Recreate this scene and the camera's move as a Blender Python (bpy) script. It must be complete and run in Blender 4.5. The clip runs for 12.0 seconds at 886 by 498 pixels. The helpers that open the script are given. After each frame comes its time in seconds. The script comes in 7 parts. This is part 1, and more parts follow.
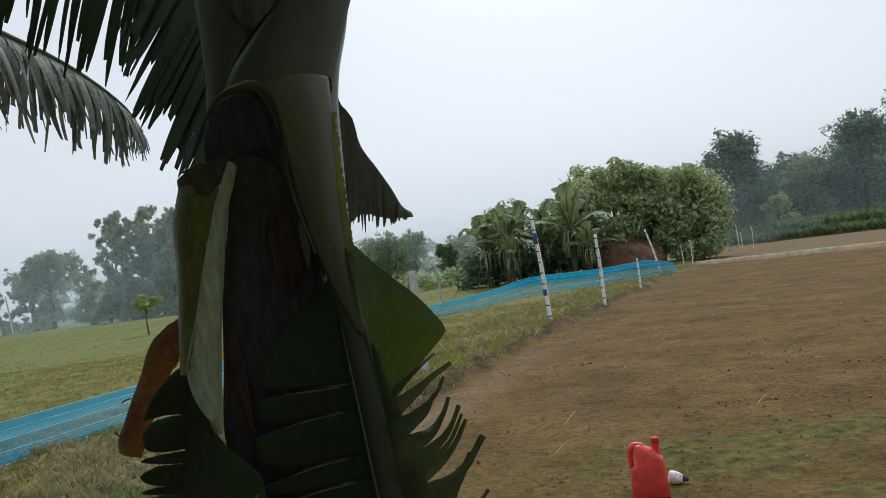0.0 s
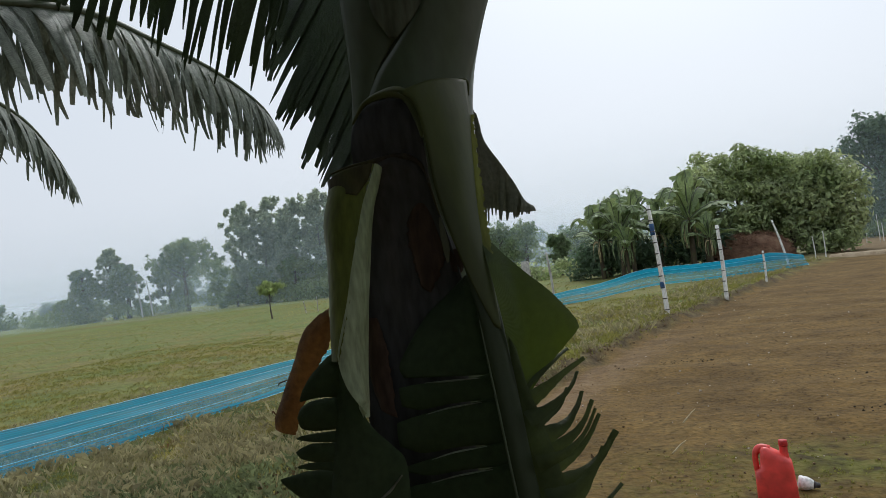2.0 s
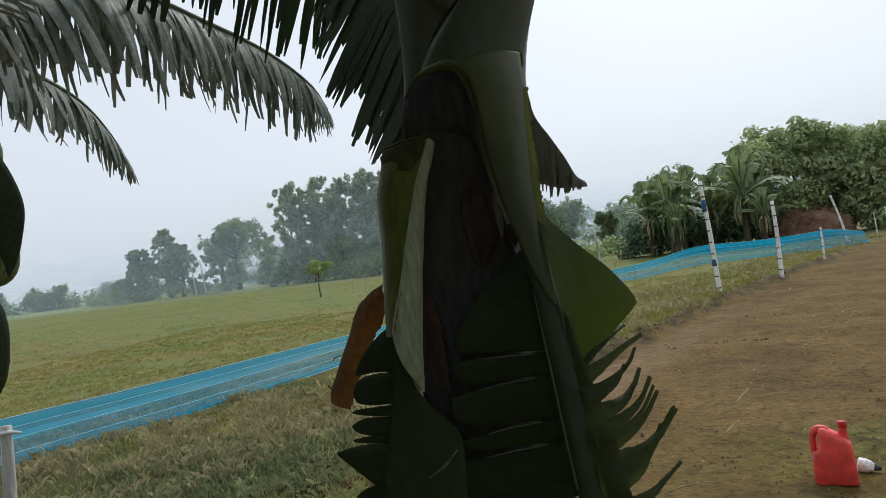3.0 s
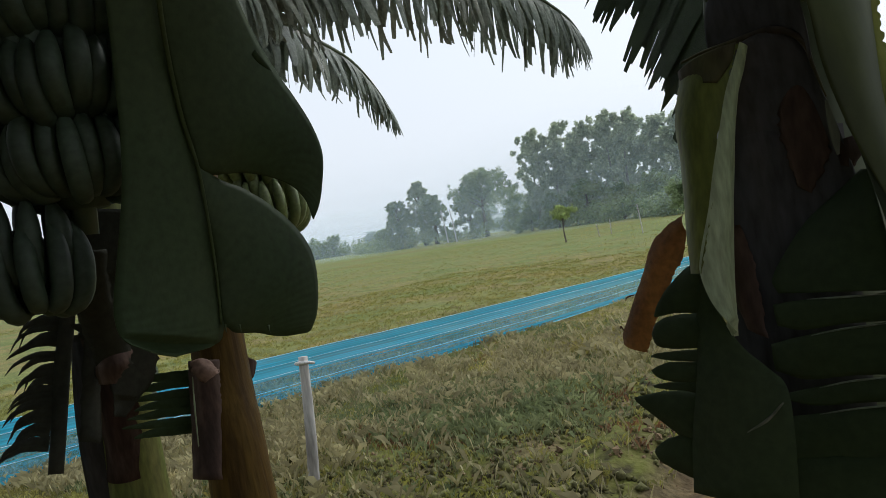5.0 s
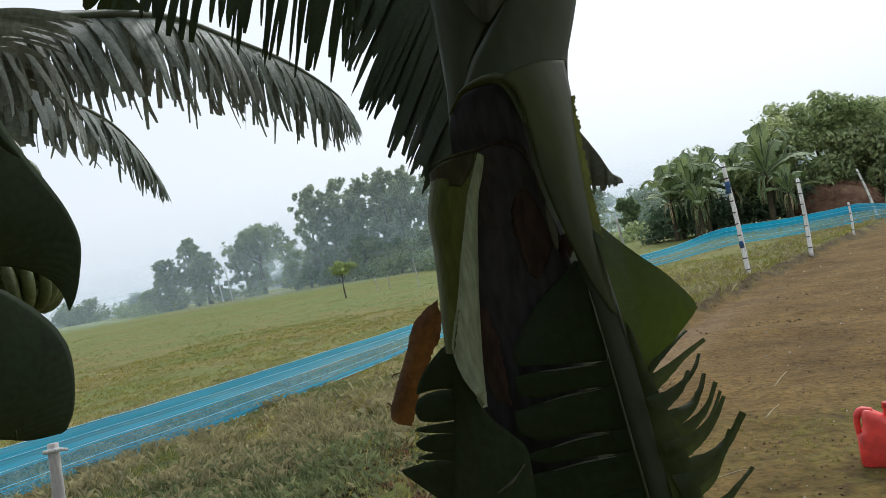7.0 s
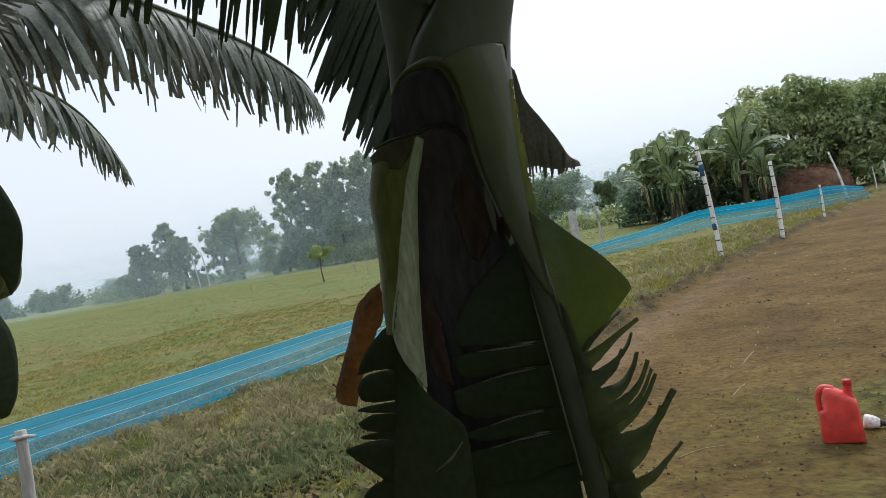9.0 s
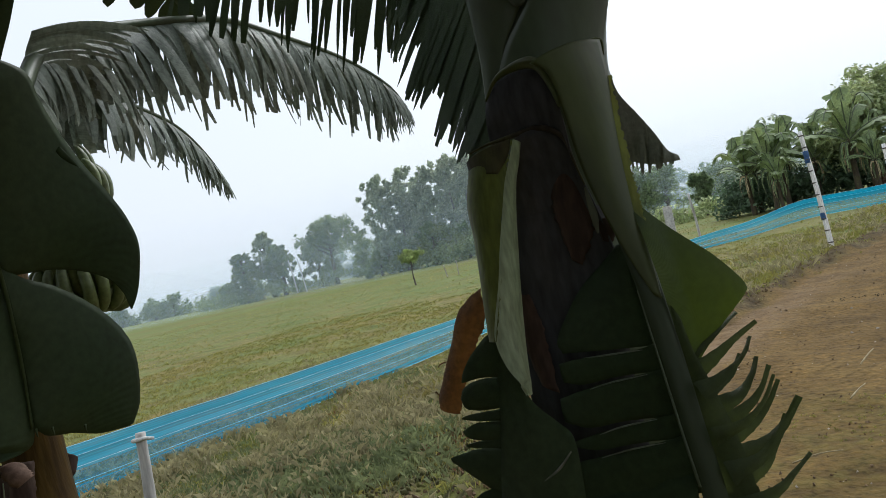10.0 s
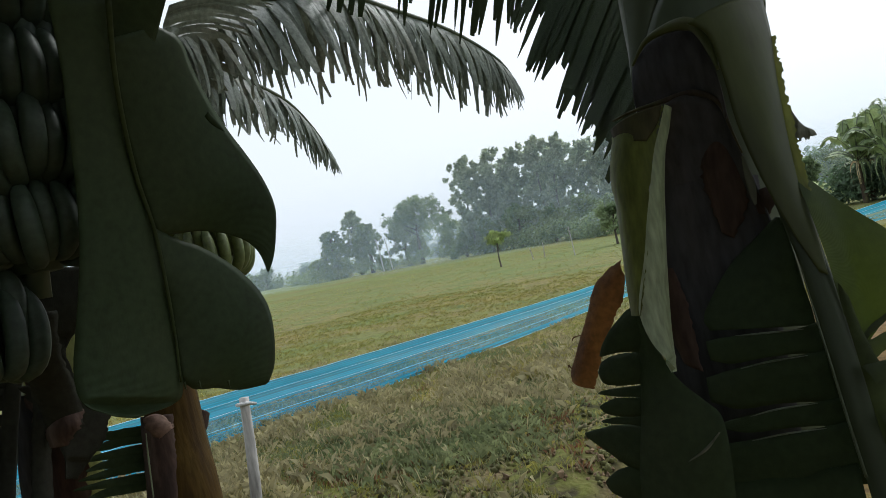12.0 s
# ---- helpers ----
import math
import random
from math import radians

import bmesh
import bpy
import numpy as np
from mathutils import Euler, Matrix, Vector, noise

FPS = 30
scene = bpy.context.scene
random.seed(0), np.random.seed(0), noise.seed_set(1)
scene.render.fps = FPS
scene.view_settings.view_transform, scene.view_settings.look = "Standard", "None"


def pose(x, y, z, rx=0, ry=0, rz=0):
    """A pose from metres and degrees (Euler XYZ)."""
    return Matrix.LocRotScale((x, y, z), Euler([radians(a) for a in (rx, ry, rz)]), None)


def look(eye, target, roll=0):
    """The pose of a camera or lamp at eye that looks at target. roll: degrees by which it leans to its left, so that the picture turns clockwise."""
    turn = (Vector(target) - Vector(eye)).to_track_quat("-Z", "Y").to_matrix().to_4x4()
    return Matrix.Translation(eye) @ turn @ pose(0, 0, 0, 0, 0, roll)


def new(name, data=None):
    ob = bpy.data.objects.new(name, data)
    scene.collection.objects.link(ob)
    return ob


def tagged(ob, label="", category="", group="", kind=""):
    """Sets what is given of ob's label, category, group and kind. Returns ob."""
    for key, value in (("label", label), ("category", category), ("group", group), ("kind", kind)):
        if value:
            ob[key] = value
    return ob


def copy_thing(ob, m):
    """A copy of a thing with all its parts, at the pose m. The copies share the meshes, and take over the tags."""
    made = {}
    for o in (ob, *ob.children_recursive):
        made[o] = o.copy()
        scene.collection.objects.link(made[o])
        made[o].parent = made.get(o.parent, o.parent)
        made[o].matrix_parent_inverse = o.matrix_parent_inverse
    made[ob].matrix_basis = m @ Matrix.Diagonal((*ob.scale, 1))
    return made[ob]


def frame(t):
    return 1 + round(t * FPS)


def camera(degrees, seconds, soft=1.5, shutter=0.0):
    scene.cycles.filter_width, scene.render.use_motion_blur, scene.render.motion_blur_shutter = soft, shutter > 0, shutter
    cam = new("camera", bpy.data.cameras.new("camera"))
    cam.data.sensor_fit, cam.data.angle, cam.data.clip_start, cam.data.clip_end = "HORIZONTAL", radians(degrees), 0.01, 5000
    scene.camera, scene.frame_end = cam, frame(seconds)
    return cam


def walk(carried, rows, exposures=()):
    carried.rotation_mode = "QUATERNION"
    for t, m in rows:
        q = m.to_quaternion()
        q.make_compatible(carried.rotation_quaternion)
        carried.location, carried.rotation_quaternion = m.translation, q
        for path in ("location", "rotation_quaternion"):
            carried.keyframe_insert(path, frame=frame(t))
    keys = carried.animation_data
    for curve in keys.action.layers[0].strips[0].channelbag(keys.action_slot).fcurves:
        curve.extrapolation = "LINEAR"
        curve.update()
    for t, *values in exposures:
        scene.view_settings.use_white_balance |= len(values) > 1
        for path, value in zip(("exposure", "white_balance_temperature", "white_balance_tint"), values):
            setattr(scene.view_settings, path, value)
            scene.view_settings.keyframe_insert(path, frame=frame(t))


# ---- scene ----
cam = camera(64.50, 12.0, 0.6)
PATH = [
    (0.0, pose(-0.000, -0.001, 1.500, 91.41, 7.60, -0.02)),
    (0.5, pose(-0.008, -0.004, 1.502, 91.87, 7.50, 1.16)),
    (1.0, pose(-0.019, -0.026, 1.508, 92.35, 7.10, 4.26)),
    (1.5, pose(-0.028, -0.033, 1.510, 91.91, 7.00, 7.22)),
    (2.0, pose(-0.029, -0.039, 1.513, 91.72, 6.95, 9.04)),
    (2.5, pose(-0.032, -0.041, 1.510, 91.34, 7.02, 10.94)),
    (3.0, pose(-0.041, -0.034, 1.510, 90.44, 7.16, 12.82)),
    (3.5, pose(-0.060, -0.027, 1.508, 90.28, 7.42, 18.53)),
    (3.7, pose(-0.064, -0.024, 1.507, 90.06, 7.46, 20.77)),
    (5.3, pose(-0.135, 0.005, 1.502, 89.03, 9.54, 34.00)),
    (5.5, pose(-0.143, -0.014, 1.513, 89.62, 10.82, 33.41)),
    (6.0, pose(-0.193, -0.047, 1.554, 90.99, 9.35, 29.99)),
    (6.5, pose(-0.155, -0.054, 1.545, 90.79, 9.15, 24.92)),
    (7.0, pose(-0.080, -0.043, 1.544, 90.30, 10.11, 14.60)),
    (7.2, pose(-0.048, -0.068, 1.546, 89.94, 9.93, 11.08)),
    (8.8, pose(-0.018, -0.046, 1.534, 88.83, 10.26, 10.59)),
    (9.0, pose(-0.027, -0.041, 1.533, 88.66, 10.38, 12.87)),
    (9.5, pose(-0.042, -0.039, 1.537, 89.46, 11.40, 18.28)),
    (10.0, pose(-0.043, -0.031, 1.542, 90.19, 12.27, 20.27)),
    (10.5, pose(-0.055, -0.033, 1.545, 91.10, 12.83, 24.20)),
    (11.0, pose(-0.086, -0.034, 1.542, 91.45, 12.61, 29.73)),
    (11.5, pose(-0.105, -0.031, 1.545, 91.69, 12.13, 30.41)),
    (12.0, pose(-0.118, -0.047, 1.539, 90.10, 10.82, 27.32)),
]
walk(cam, PATH, [(0, 0.12, 6080, 9), (2.5, 0.15, 6080, 9), (3.5, 0.28, 6080, 9), (3.7, 0.3, 6080, 9), (5.5, 0.4, 6100, 9), (6.5, 0.45, 6100, 9), (7.2, 0.42, 6060, 9), (9.0, 0.42, 6050, 9), (10.5, 0.48, 6030, 9), (12, 0.5, 6030, 9)])

# world: overcast sky, brighter ahead
SUN_AZ, SUN_EL = 12.0, 48.0
world = bpy.data.worlds.new("overcast")
scene.world = world
world.use_nodes = True
wn, wl = world.node_tree.nodes, world.node_tree.links
sky = wn.new("ShaderNodeTexSky")
sky.sky_type, sky.sun_disc = "NISHITA", False
sky.sun_elevation, sky.sun_rotation = radians(SUN_EL), radians(SUN_AZ)
sky.air_density, sky.dust_density, sky.ozone_density = 1.6, 6.0, 1.0
pale = wn.new("ShaderNodeHueSaturation")
pale.inputs["Saturation"].default_value = 0.28
cloud = wn.new("ShaderNodeMix")
cloud.data_type = "RGBA"
cloud.inputs["Factor"].default_value = 0.78
cloud.inputs["B"].default_value = (7.2, 7.5, 7.9, 1)
wl.new(sky.outputs["Color"], pale.inputs["Color"])
wl.new(pale.outputs["Color"], cloud.inputs["A"])
wl.new(cloud.outputs["Result"], wn["Background"].inputs["Color"])
wn["Background"].inputs["Strength"].default_value = 0.10
sun = new("sun", bpy.data.lights.new("sun", "SUN"))
sun.data.energy, sun.data.angle, sun.data.color = 1.5, radians(25), (1.0, 0.97, 0.92)
sun.matrix_world = look((0, 0, 0), (-math.sin(radians(SUN_AZ)) * math.cos(radians(SUN_EL)),
                                   -math.cos(radians(SUN_AZ)) * math.cos(radians(SUN_EL)), -math.sin(radians(SUN_EL))))

R = random.Random(7)


# ---- materials ----
def mat(name, cols, scale=6.0, rough=0.7, bump=0.3, bscale=60.0, bdist=0.01, trans=0.0, tcol=None, island=0.0,
        per_object=0.0, veins=0.0, spec=0.4, stretch=(1, 1, 1), vary=0.28):
    m = bpy.data.materials.new(name)
    m.use_nodes = True
    n, l = m.node_tree.nodes, m.node_tree.links
    b = n["Principled BSDF"]
    b.inputs["Roughness"].default_value = rough
    b.inputs["Specular IOR Level"].default_value = spec
    tc = n.new("ShaderNodeTexCoord")
    mp = n.new("ShaderNodeMapping")
    mp.inputs["Scale"].default_value = stretch
    l.new(tc.outputs["Object"], mp.inputs["Vector"])
    nz = n.new("ShaderNodeTexNoise")
    nz.inputs["Scale"].default_value, nz.inputs["Detail"].default_value = scale, 6
    l.new(mp.outputs["Vector"], nz.inputs["Vector"])
    ramp = n.new("ShaderNodeValToRGB")
    while len(ramp.color_ramp.elements) < len(cols):
        ramp.color_ramp.elements.new(0.5)
    for i, c in enumerate(cols):
        ramp.color_ramp.elements[i].position = 0.3 + 0.4 * i / max(1, len(cols) - 1)
        ramp.color_ramp.elements[i].color = (*c, 1)
    l.new(nz.outputs["Fac"], ramp.inputs["Fac"])
    col = ramp.outputs["Color"]
    fine = n.new("ShaderNodeTexNoise")
    fine.inputs["Scale"].default_value, fine.inputs["Detail"].default_value = bscale, 4
    l.new(mp.outputs["Vector"], fine.inputs["Vector"])
    hs = n.new("ShaderNodeHueSaturation")
    mr = n.new("ShaderNodeMapRange")
    mr.inputs["From Min"].default_value, mr.inputs["From Max"].default_value = 0.3, 0.7
    mr.inputs["To Min"].default_value, mr.inputs["To Max"].default_value = 1 - vary, 1 + vary
    l.new(fine.outputs["Fac"], mr.inputs["Value"])
    value = mr.outputs["Result"]
    src = None
    if island:
        src, amount = n.new("ShaderNodeNewGeometry").outputs["Random Per Island"], island
    elif per_object:
        src, amount = n.new("ShaderNodeObjectInfo").outputs["Random"], per_object
    if src:
        vr = n.new("ShaderNodeMapRange")
        vr.inputs["To Min"].default_value, vr.inputs["To Max"].default_value = 1 - amount, 1 + amount
        l.new(src, vr.inputs["Value"])
        mu = n.new("ShaderNodeMath")
        mu.operation = "MULTIPLY"
        l.new(value, mu.inputs[0])
        l.new(vr.outputs["Result"], mu.inputs[1])
        value = mu.outputs["Value"]
    l.new(value, hs.inputs["Value"])
    l.new(col, hs.inputs["Color"])
    l.new(hs.outputs["Color"], b.inputs["Base Color"])
    height = fine.outputs["Fac"]
    if veins:
        uv = n.new("ShaderNodeUVMap")
        wv = n.new("ShaderNodeTexWave")
        wv.bands_direction = "X"
        wv.inputs["Scale"].default_value, wv.inputs["Distortion"].default_value = veins, 0.6
        wv.inputs["Detail"].default_value = 1
        l.new(uv.outputs["UV"], wv.inputs["Vector"])
        ad = n.new("ShaderNodeMath")
        ad.operation = "MULTIPLY_ADD"
        ad.inputs[1].default_value = 0.4
        l.new(fine.outputs["Fac"], ad.inputs[0])
        l.new(wv.outputs["Fac"], ad.inputs[2])
        height = ad.outputs["Value"]
    bp = n.new("ShaderNodeBump")
    bp.inputs["Strength"].default_value, bp.inputs["Distance"].default_value = bump, bdist
    l.new(height, bp.inputs["Height"])
    l.new(bp.outputs["Normal"], b.inputs["Normal"])
    if trans:
        tr = n.new("ShaderNodeBsdfTranslucent")
        mx = n.new("ShaderNodeMixShader")
        mx.inputs["Fac"].default_value = trans
        hs2 = n.new("ShaderNodeHueSaturation")
        l.new(hs.outputs["Color"], hs2.inputs["Color"])
        hs2.inputs["Hue"].default_value, hs2.inputs["Saturation"].default_value, hs2.inputs["Value"].default_value = tcol or (0.48, 1.1, 1.6)
        l.new(hs2.outputs["Color"], tr.inputs["Color"])
        l.new(b.outputs["BSDF"], mx.inputs[1])
        l.new(tr.outputs["BSDF"], mx.inputs[2])
        l.new(mx.outputs["Shader"], n["Material Output"].inputs["Surface"])
    return m


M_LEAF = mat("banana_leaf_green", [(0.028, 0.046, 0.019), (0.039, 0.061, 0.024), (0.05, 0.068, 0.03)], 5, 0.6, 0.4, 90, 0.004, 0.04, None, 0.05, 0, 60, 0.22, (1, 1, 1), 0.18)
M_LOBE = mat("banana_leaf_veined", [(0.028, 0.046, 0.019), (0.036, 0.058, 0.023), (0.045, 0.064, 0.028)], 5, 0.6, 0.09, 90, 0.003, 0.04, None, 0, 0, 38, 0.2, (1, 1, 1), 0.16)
# copies of the leaf green with backlit and half-lit tones put in
M_LEAF_LIT = mat("banana_leaf_backlit", [(0.034, 0.058, 0.012), (0.055, 0.086, 0.017)], 7, 0.55, 0.2, 90, 0.002, 0.31, (0.47, 1.15, 1.7), 0, 0, 40, 0.3, (1, 1, 1), 0.1)
M_LEAF_MID = mat("banana_leaf_half_lit", [(0.045, 0.064, 0.021), (0.062, 0.082, 0.027)], 7, 0.55, 0.3, 90, 0.002, 0.25, (0.48, 1.1, 1.6), 0, 0, 40, 0.25, (1, 1, 1), 0.15)
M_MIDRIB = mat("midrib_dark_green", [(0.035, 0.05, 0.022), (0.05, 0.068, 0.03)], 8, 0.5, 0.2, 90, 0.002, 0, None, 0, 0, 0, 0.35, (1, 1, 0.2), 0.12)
M_LEAF_DULL = mat("banana_leaf_faded", [(0.07, 0.078, 0.05), (0.11, 0.115, 0.075), (0.13, 0.122, 0.085)], 6, 0.65, 0.4, 90, 0.004, 0.15, None, 0, 0, 40, 0.2, (1, 1, 1), 0.2)
M_LEAF_DEAD = mat("blackened_dry_leaf", [(0.026, 0.028, 0.02), (0.04, 0.042, 0.03), (0.055, 0.05, 0.036)], 8, 0.75, 0.4, 90, 0.004, 0.08, None, 0, 0, 30, 0.2, (1, 1, 1), 0.2)
M_DRYPINK = mat("dry_sheath_pinkish", [(0.14, 0.085, 0.06), (0.24, 0.155, 0.115), (0.3, 0.2, 0.15)], 18, 0.75, 0.4, 110, 0.003, 0.1, None, 0, 0, 0, 0.2)
M_FROND = mat("banana_frond_grey_green", [(0.13, 0.155, 0.12), (0.19, 0.22, 0.17), (0.22, 0.22, 0.165)], 4, 0.5, 0.3, 80, 0.002, 0.2, None, 0.22, 0, 50)
M_OLIVE = mat("sheath_olive", [(0.085, 0.105, 0.022), (0.145, 0.17, 0.036), (0.17, 0.155, 0.045)], 9, 0.5, 0.3, 120, 0.002, 0.2, None, 0, 0, 0, 0.4, (1, 1, 0.25))
M_GREYSHEATH = mat("sheath_grey_green", [(0.06, 0.07, 0.045), (0.11, 0.12, 0.08), (0.09, 0.085, 0.06)], 9, 0.6, 0.35, 110, 0.003, 0.05, None, 0, 0, 0, 0.3, (1, 1, 0.2))
M_STRAP = mat("sheath_dull_olive", [(0.05, 0.06, 0.024), (0.085, 0.103, 0.032), (0.092, 0.082, 0.04)], 7, 0.5, 0.2, 60, 0.002, 0.05, None, 0, 0, 0, 0.35, (1, 1, 0.3), 0.12)
M_PALE = mat("sheath_pale_rib", [(0.24, 0.29, 0.16), (0.36, 0.41, 0.26)], 12, 0.45, 0.25, 150, 0.002, 0.2, None, 0, 0, 0, 0.4, (1, 1, 0.2))
M_STEM = mat("pseudostem_green", [(0.065, 0.085, 0.048), (0.09, 0.115, 0.062), (0.115, 0.12, 0.085)], 5, 0.45, 0.2, 60, 0.002, 0, None, 0, 0, 0, 0.4, (1, 1, 0.35), 0.10)
M_STEMBR = mat("pseudostem_ochre", [(0.03, 0.015, 0.004), (0.09, 0.052, 0.010), (0.14, 0.088, 0.018)], 24, 0.6, 0.4, 130, 0.004, 0, None, 0, 0, 0, 0.15, (1, 1, 0.07))
# dark sheath tone that also carries the shade inside the hoods
M_DRYDARK = mat("dry_sheath_dark", [(0.046, 0.047, 0.05), (0.065, 0.064, 0.065), (0.09, 0.08, 0.072)], 10, 0.8, 0.5, 90, 0.004, 0, None, 0, 0, 0, 0.2, (1, 1, 0.25))
M_DRYRED = mat("dry_sheath_reddish", [(0.04, 0.026, 0.02), (0.085, 0.053, 0.04), (0.16, 0.115, 0.088)], 22, 0.75, 0.5, 120, 0.003, 0.08, None, 0, 0, 0, 0.25, (1, 1, 0.25))
M_PURPLE = mat("dry_sheath_purple_brown", [(0.035, 0.026, 0.018), (0.06, 0.046, 0.028), (0.075, 0.075, 0.026)], 12, 0.7, 0.4, 110, 0.003, 0, None, 0, 0, 0, 0.25, (1, 1, 0.3))
M_BROWN = mat("dry_leaf_orange_brown", [(0.075, 0.033, 0.013), (0.16, 0.078, 0.027), (0.12, 0.056, 0.022)], 16, 0.7, 0.4, 120, 0.003, 0.25, (0.5, 1.1, 1.5), 0, 0, 25)
# one banana skin in two copies: shade in the near, light in the far
M_FRUIT = mat("banana_skin_shaded", [(0.03, 0.047, 0.03), (0.045, 0.066, 0.04)], 14, 0.55, 0.15, 80, 0.002, 0, None, 0, 0.2)
M_FRUIT_LIT = mat("banana_skin_lit", [(0.10, 0.14, 0.05), (0.15, 0.18, 0.07)], 14, 0.4, 0.15, 80, 0.002, 0, None, 0, 0.2)
M_BARK = mat("bark", [(0.06, 0.05, 0.04), (0.13, 0.11, 0.09)], 3, 0.9, 0.6, 14, 0.03)
M_PALE_BARK = mat("pale_smooth_bark", [(0.18, 0.17, 0.15), (0.32, 0.3, 0.27)], 2, 0.8, 0.3, 12, 0.02)
M_POLE = mat("whitewashed_bamboo", [(0.5, 0.49, 0.44), (0.7, 0.69, 0.65), (0.78, 0.77, 0.73)], 6, 0.7, 0.3, 60, 0.003, 0, None, 0, 0, 0, 0.3, (1, 1, 0.2))
M_NODE = mat("bamboo_node_dark", [(0.05, 0.045, 0.04), (0.12, 0.1, 0.08)], 20, 0.8)
M_WOOD = mat("weathered_grey_wood", [(0.2, 0.18, 0.16), (0.42, 0.4, 0.37), (0.5, 0.48, 0.45)], 7, 0.8, 0.5, 50, 0.004, 0, None, 0, 0, 0, 0.3, (1, 1, 0.15))
M_BLUE = mat("blue_paint_band", [(0.015, 0.05, 0.14), (0.03, 0.09, 0.2)], 20, 0.6)
M_CORD = mat("pale_blue_cord", [(0.25, 0.6, 0.78), (0.4, 0.72, 0.85)], 12, 0.6)
M_CLOTH = mat("white_rag", [(0.5, 0.5, 0.48), (0.65, 0.65, 0.62)], 30, 0.9, 0.5, 60)
M_RED = mat("red_plastic", [(0.66, 0.05, 0.04), (0.74, 0.065, 0.05), (0.68, 0.06, 0.05)], 6, 0.4, 0.03, 12, 0.002, 0, None, 0, 0, 0, 0.5)
M_RED2 = mat("dark_red_plastic", [(0.42, 0.02, 0.02), (0.5, 0.035, 0.03)], 9, 0.4, 0.1)
M_WHITE = mat("white_plastic", [(0.72, 0.72, 0.7), (0.8, 0.8, 0.78)], 20, 0.35, 0.05)
M_BLACK = mat("dark_bulb_socket", [(0.03, 0.03, 0.03), (0.06, 0.055, 0.05)], 40, 0.5)
M_HAY = mat("red_brown_straw", [(0.12, 0.06, 0.036), (0.2, 0.11, 0.066), (0.28, 0.17, 0.105)], 3, 0.9, 0.6, 30, 0.03, 0, None, 0.35)
M_TARP = mat("yellowish_thatch", [(0.3, 0.26, 0.1), (0.4, 0.34, 0.15)], 3, 0.9)
M_CONC = mat("pale_concrete", [(0.4, 0.4, 0.37), (0.55, 0.54, 0.5)], 10, 0.85, 0.4, 50)
M_DRYSTRAW = mat("dry_straw", [(0.3, 0.24, 0.13), (0.42, 0.34, 0.2)], 20, 0.8, 0.2, 60, 0.002, 0, None, 0.3)
M_CHIP = mat("pale_chips", [(0.35, 0.3, 0.24), (0.5, 0.45, 0.38)], 20, 0.8, 0.2, 60, 0.002, 0, None, 0.3)
M_CLOD = mat("soil_clods", [(0.085, 0.055, 0.028), (0.14, 0.092, 0.048), (0.18, 0.125, 0.07)], 9, 0.95, 0.6, 60, 0.01, 0, None, 0.3)


M_LITTER = mat("dark_plant_litter", [(0.02, 0.016, 0.01), (0.04, 0.032, 0.018)], 9, 0.95, 0.5, 60, 0.01, 0, None, 0.3)


M_MOSS = mat("mossy_earth", [(0.05, 0.042, 0.018), (0.085, 0.082, 0.024), (0.12, 0.12, 0.035)], 6, 0.95, 0.6, 60, 0.01, 0, None, 0.3)


def leafy(name, a, b, trans=0.18):
    return mat(name, [a, b], 0.5, 0.6, 0.1, 3, 0.01, trans, None, 0.35)


M_BUSH = leafy("bush_leaves", (0.18, 0.25, 0.10), (0.37, 0.42, 0.22), 0.3)
# far tree leaves paled: part of the distance haze is put into their tones
M_EUCA = leafy("tall_tree_leaves", (0.17, 0.22, 0.14), (0.42, 0.46, 0.33), 0.5)
M_RAIN = leafy("broad_tree_leaves", (0.09, 0.14, 0.07), (0.21, 0.26, 0.14), 0.45)
M_DARKTREE = leafy("dense_tree_leaves", (0.06, 0.105, 0.06), (0.10, 0.15, 0.085), 0.3)
M_SAP = leafy("sapling_leaves", (0.2, 0.27, 0.10), (0.31, 0.37, 0.16), 0.35)
M_BAN_FAR = mat("far_banana_leaves", [(0.14, 0.2, 0.085), (0.25, 0.31, 0.15)], 2, 0.65, 0.2, 20, 0.01, 0.2, None, 0.25, 0, 10)
M_CROP = leafy("crop_leaves", (0.1, 0.16, 0.07), (0.18, 0.24, 0.1))
M_GRASS = mat("grass_blades", [(0.16, 0.18, 0.045), (0.22, 0.22, 0.06), (0.27, 0.24, 0.085)], 0.5, 0.7, 0, 3, 0.01, 0.3, None, 0.3)
M_WEED = mat("weed_blades", [(0.10, 0.135, 0.06), (0.15, 0.178, 0.085), (0.21, 0.225, 0.11)], 0.9, 0.7, 0, 5, 0.01, 0.3, None, 0.3)
M_REDGRASS = mat("withered_red_weeds", [(0.16, 0.085, 0.04), (0.24, 0.14, 0.07)], 2, 0.8, 0, 5, 0.01, 0.15, None, 0.3)
M_DEAD = mat("dead_grass", [(0.22, 0.2, 0.09), (0.36, 0.325, 0.175), (0.27, 0.24, 0.125)], 2, 0.8, 0, 5, 0.01, 0.1, None, 0.3)

# blue netting: loose weave, see-through between the threads
M_NET = bpy.data.materials.new("blue_net_weave")
M_NET.use_nodes = True
_n, _l = M_NET.node_tree.nodes, M_NET.node_tree.links
_b = _n["Principled BSDF"]
_b.inputs["Roughness"].default_value = 0.6
_nz = _n.new("ShaderNodeTexNoise")
_nz.inputs["Scale"].default_value = 2.5
_uv = _n.new("ShaderNodeUVMap")
_mp = _n.new("ShaderNodeMapping")
_mp.inputs["Scale"].default_value = (0.05, 10, 1)
_l.new(_uv.outputs["UV"], _mp.inputs["Vector"])
_l.new(_mp.outputs["Vector"], _nz.inputs["Vector"])
_rp = _n.new("ShaderNodeValToRGB")
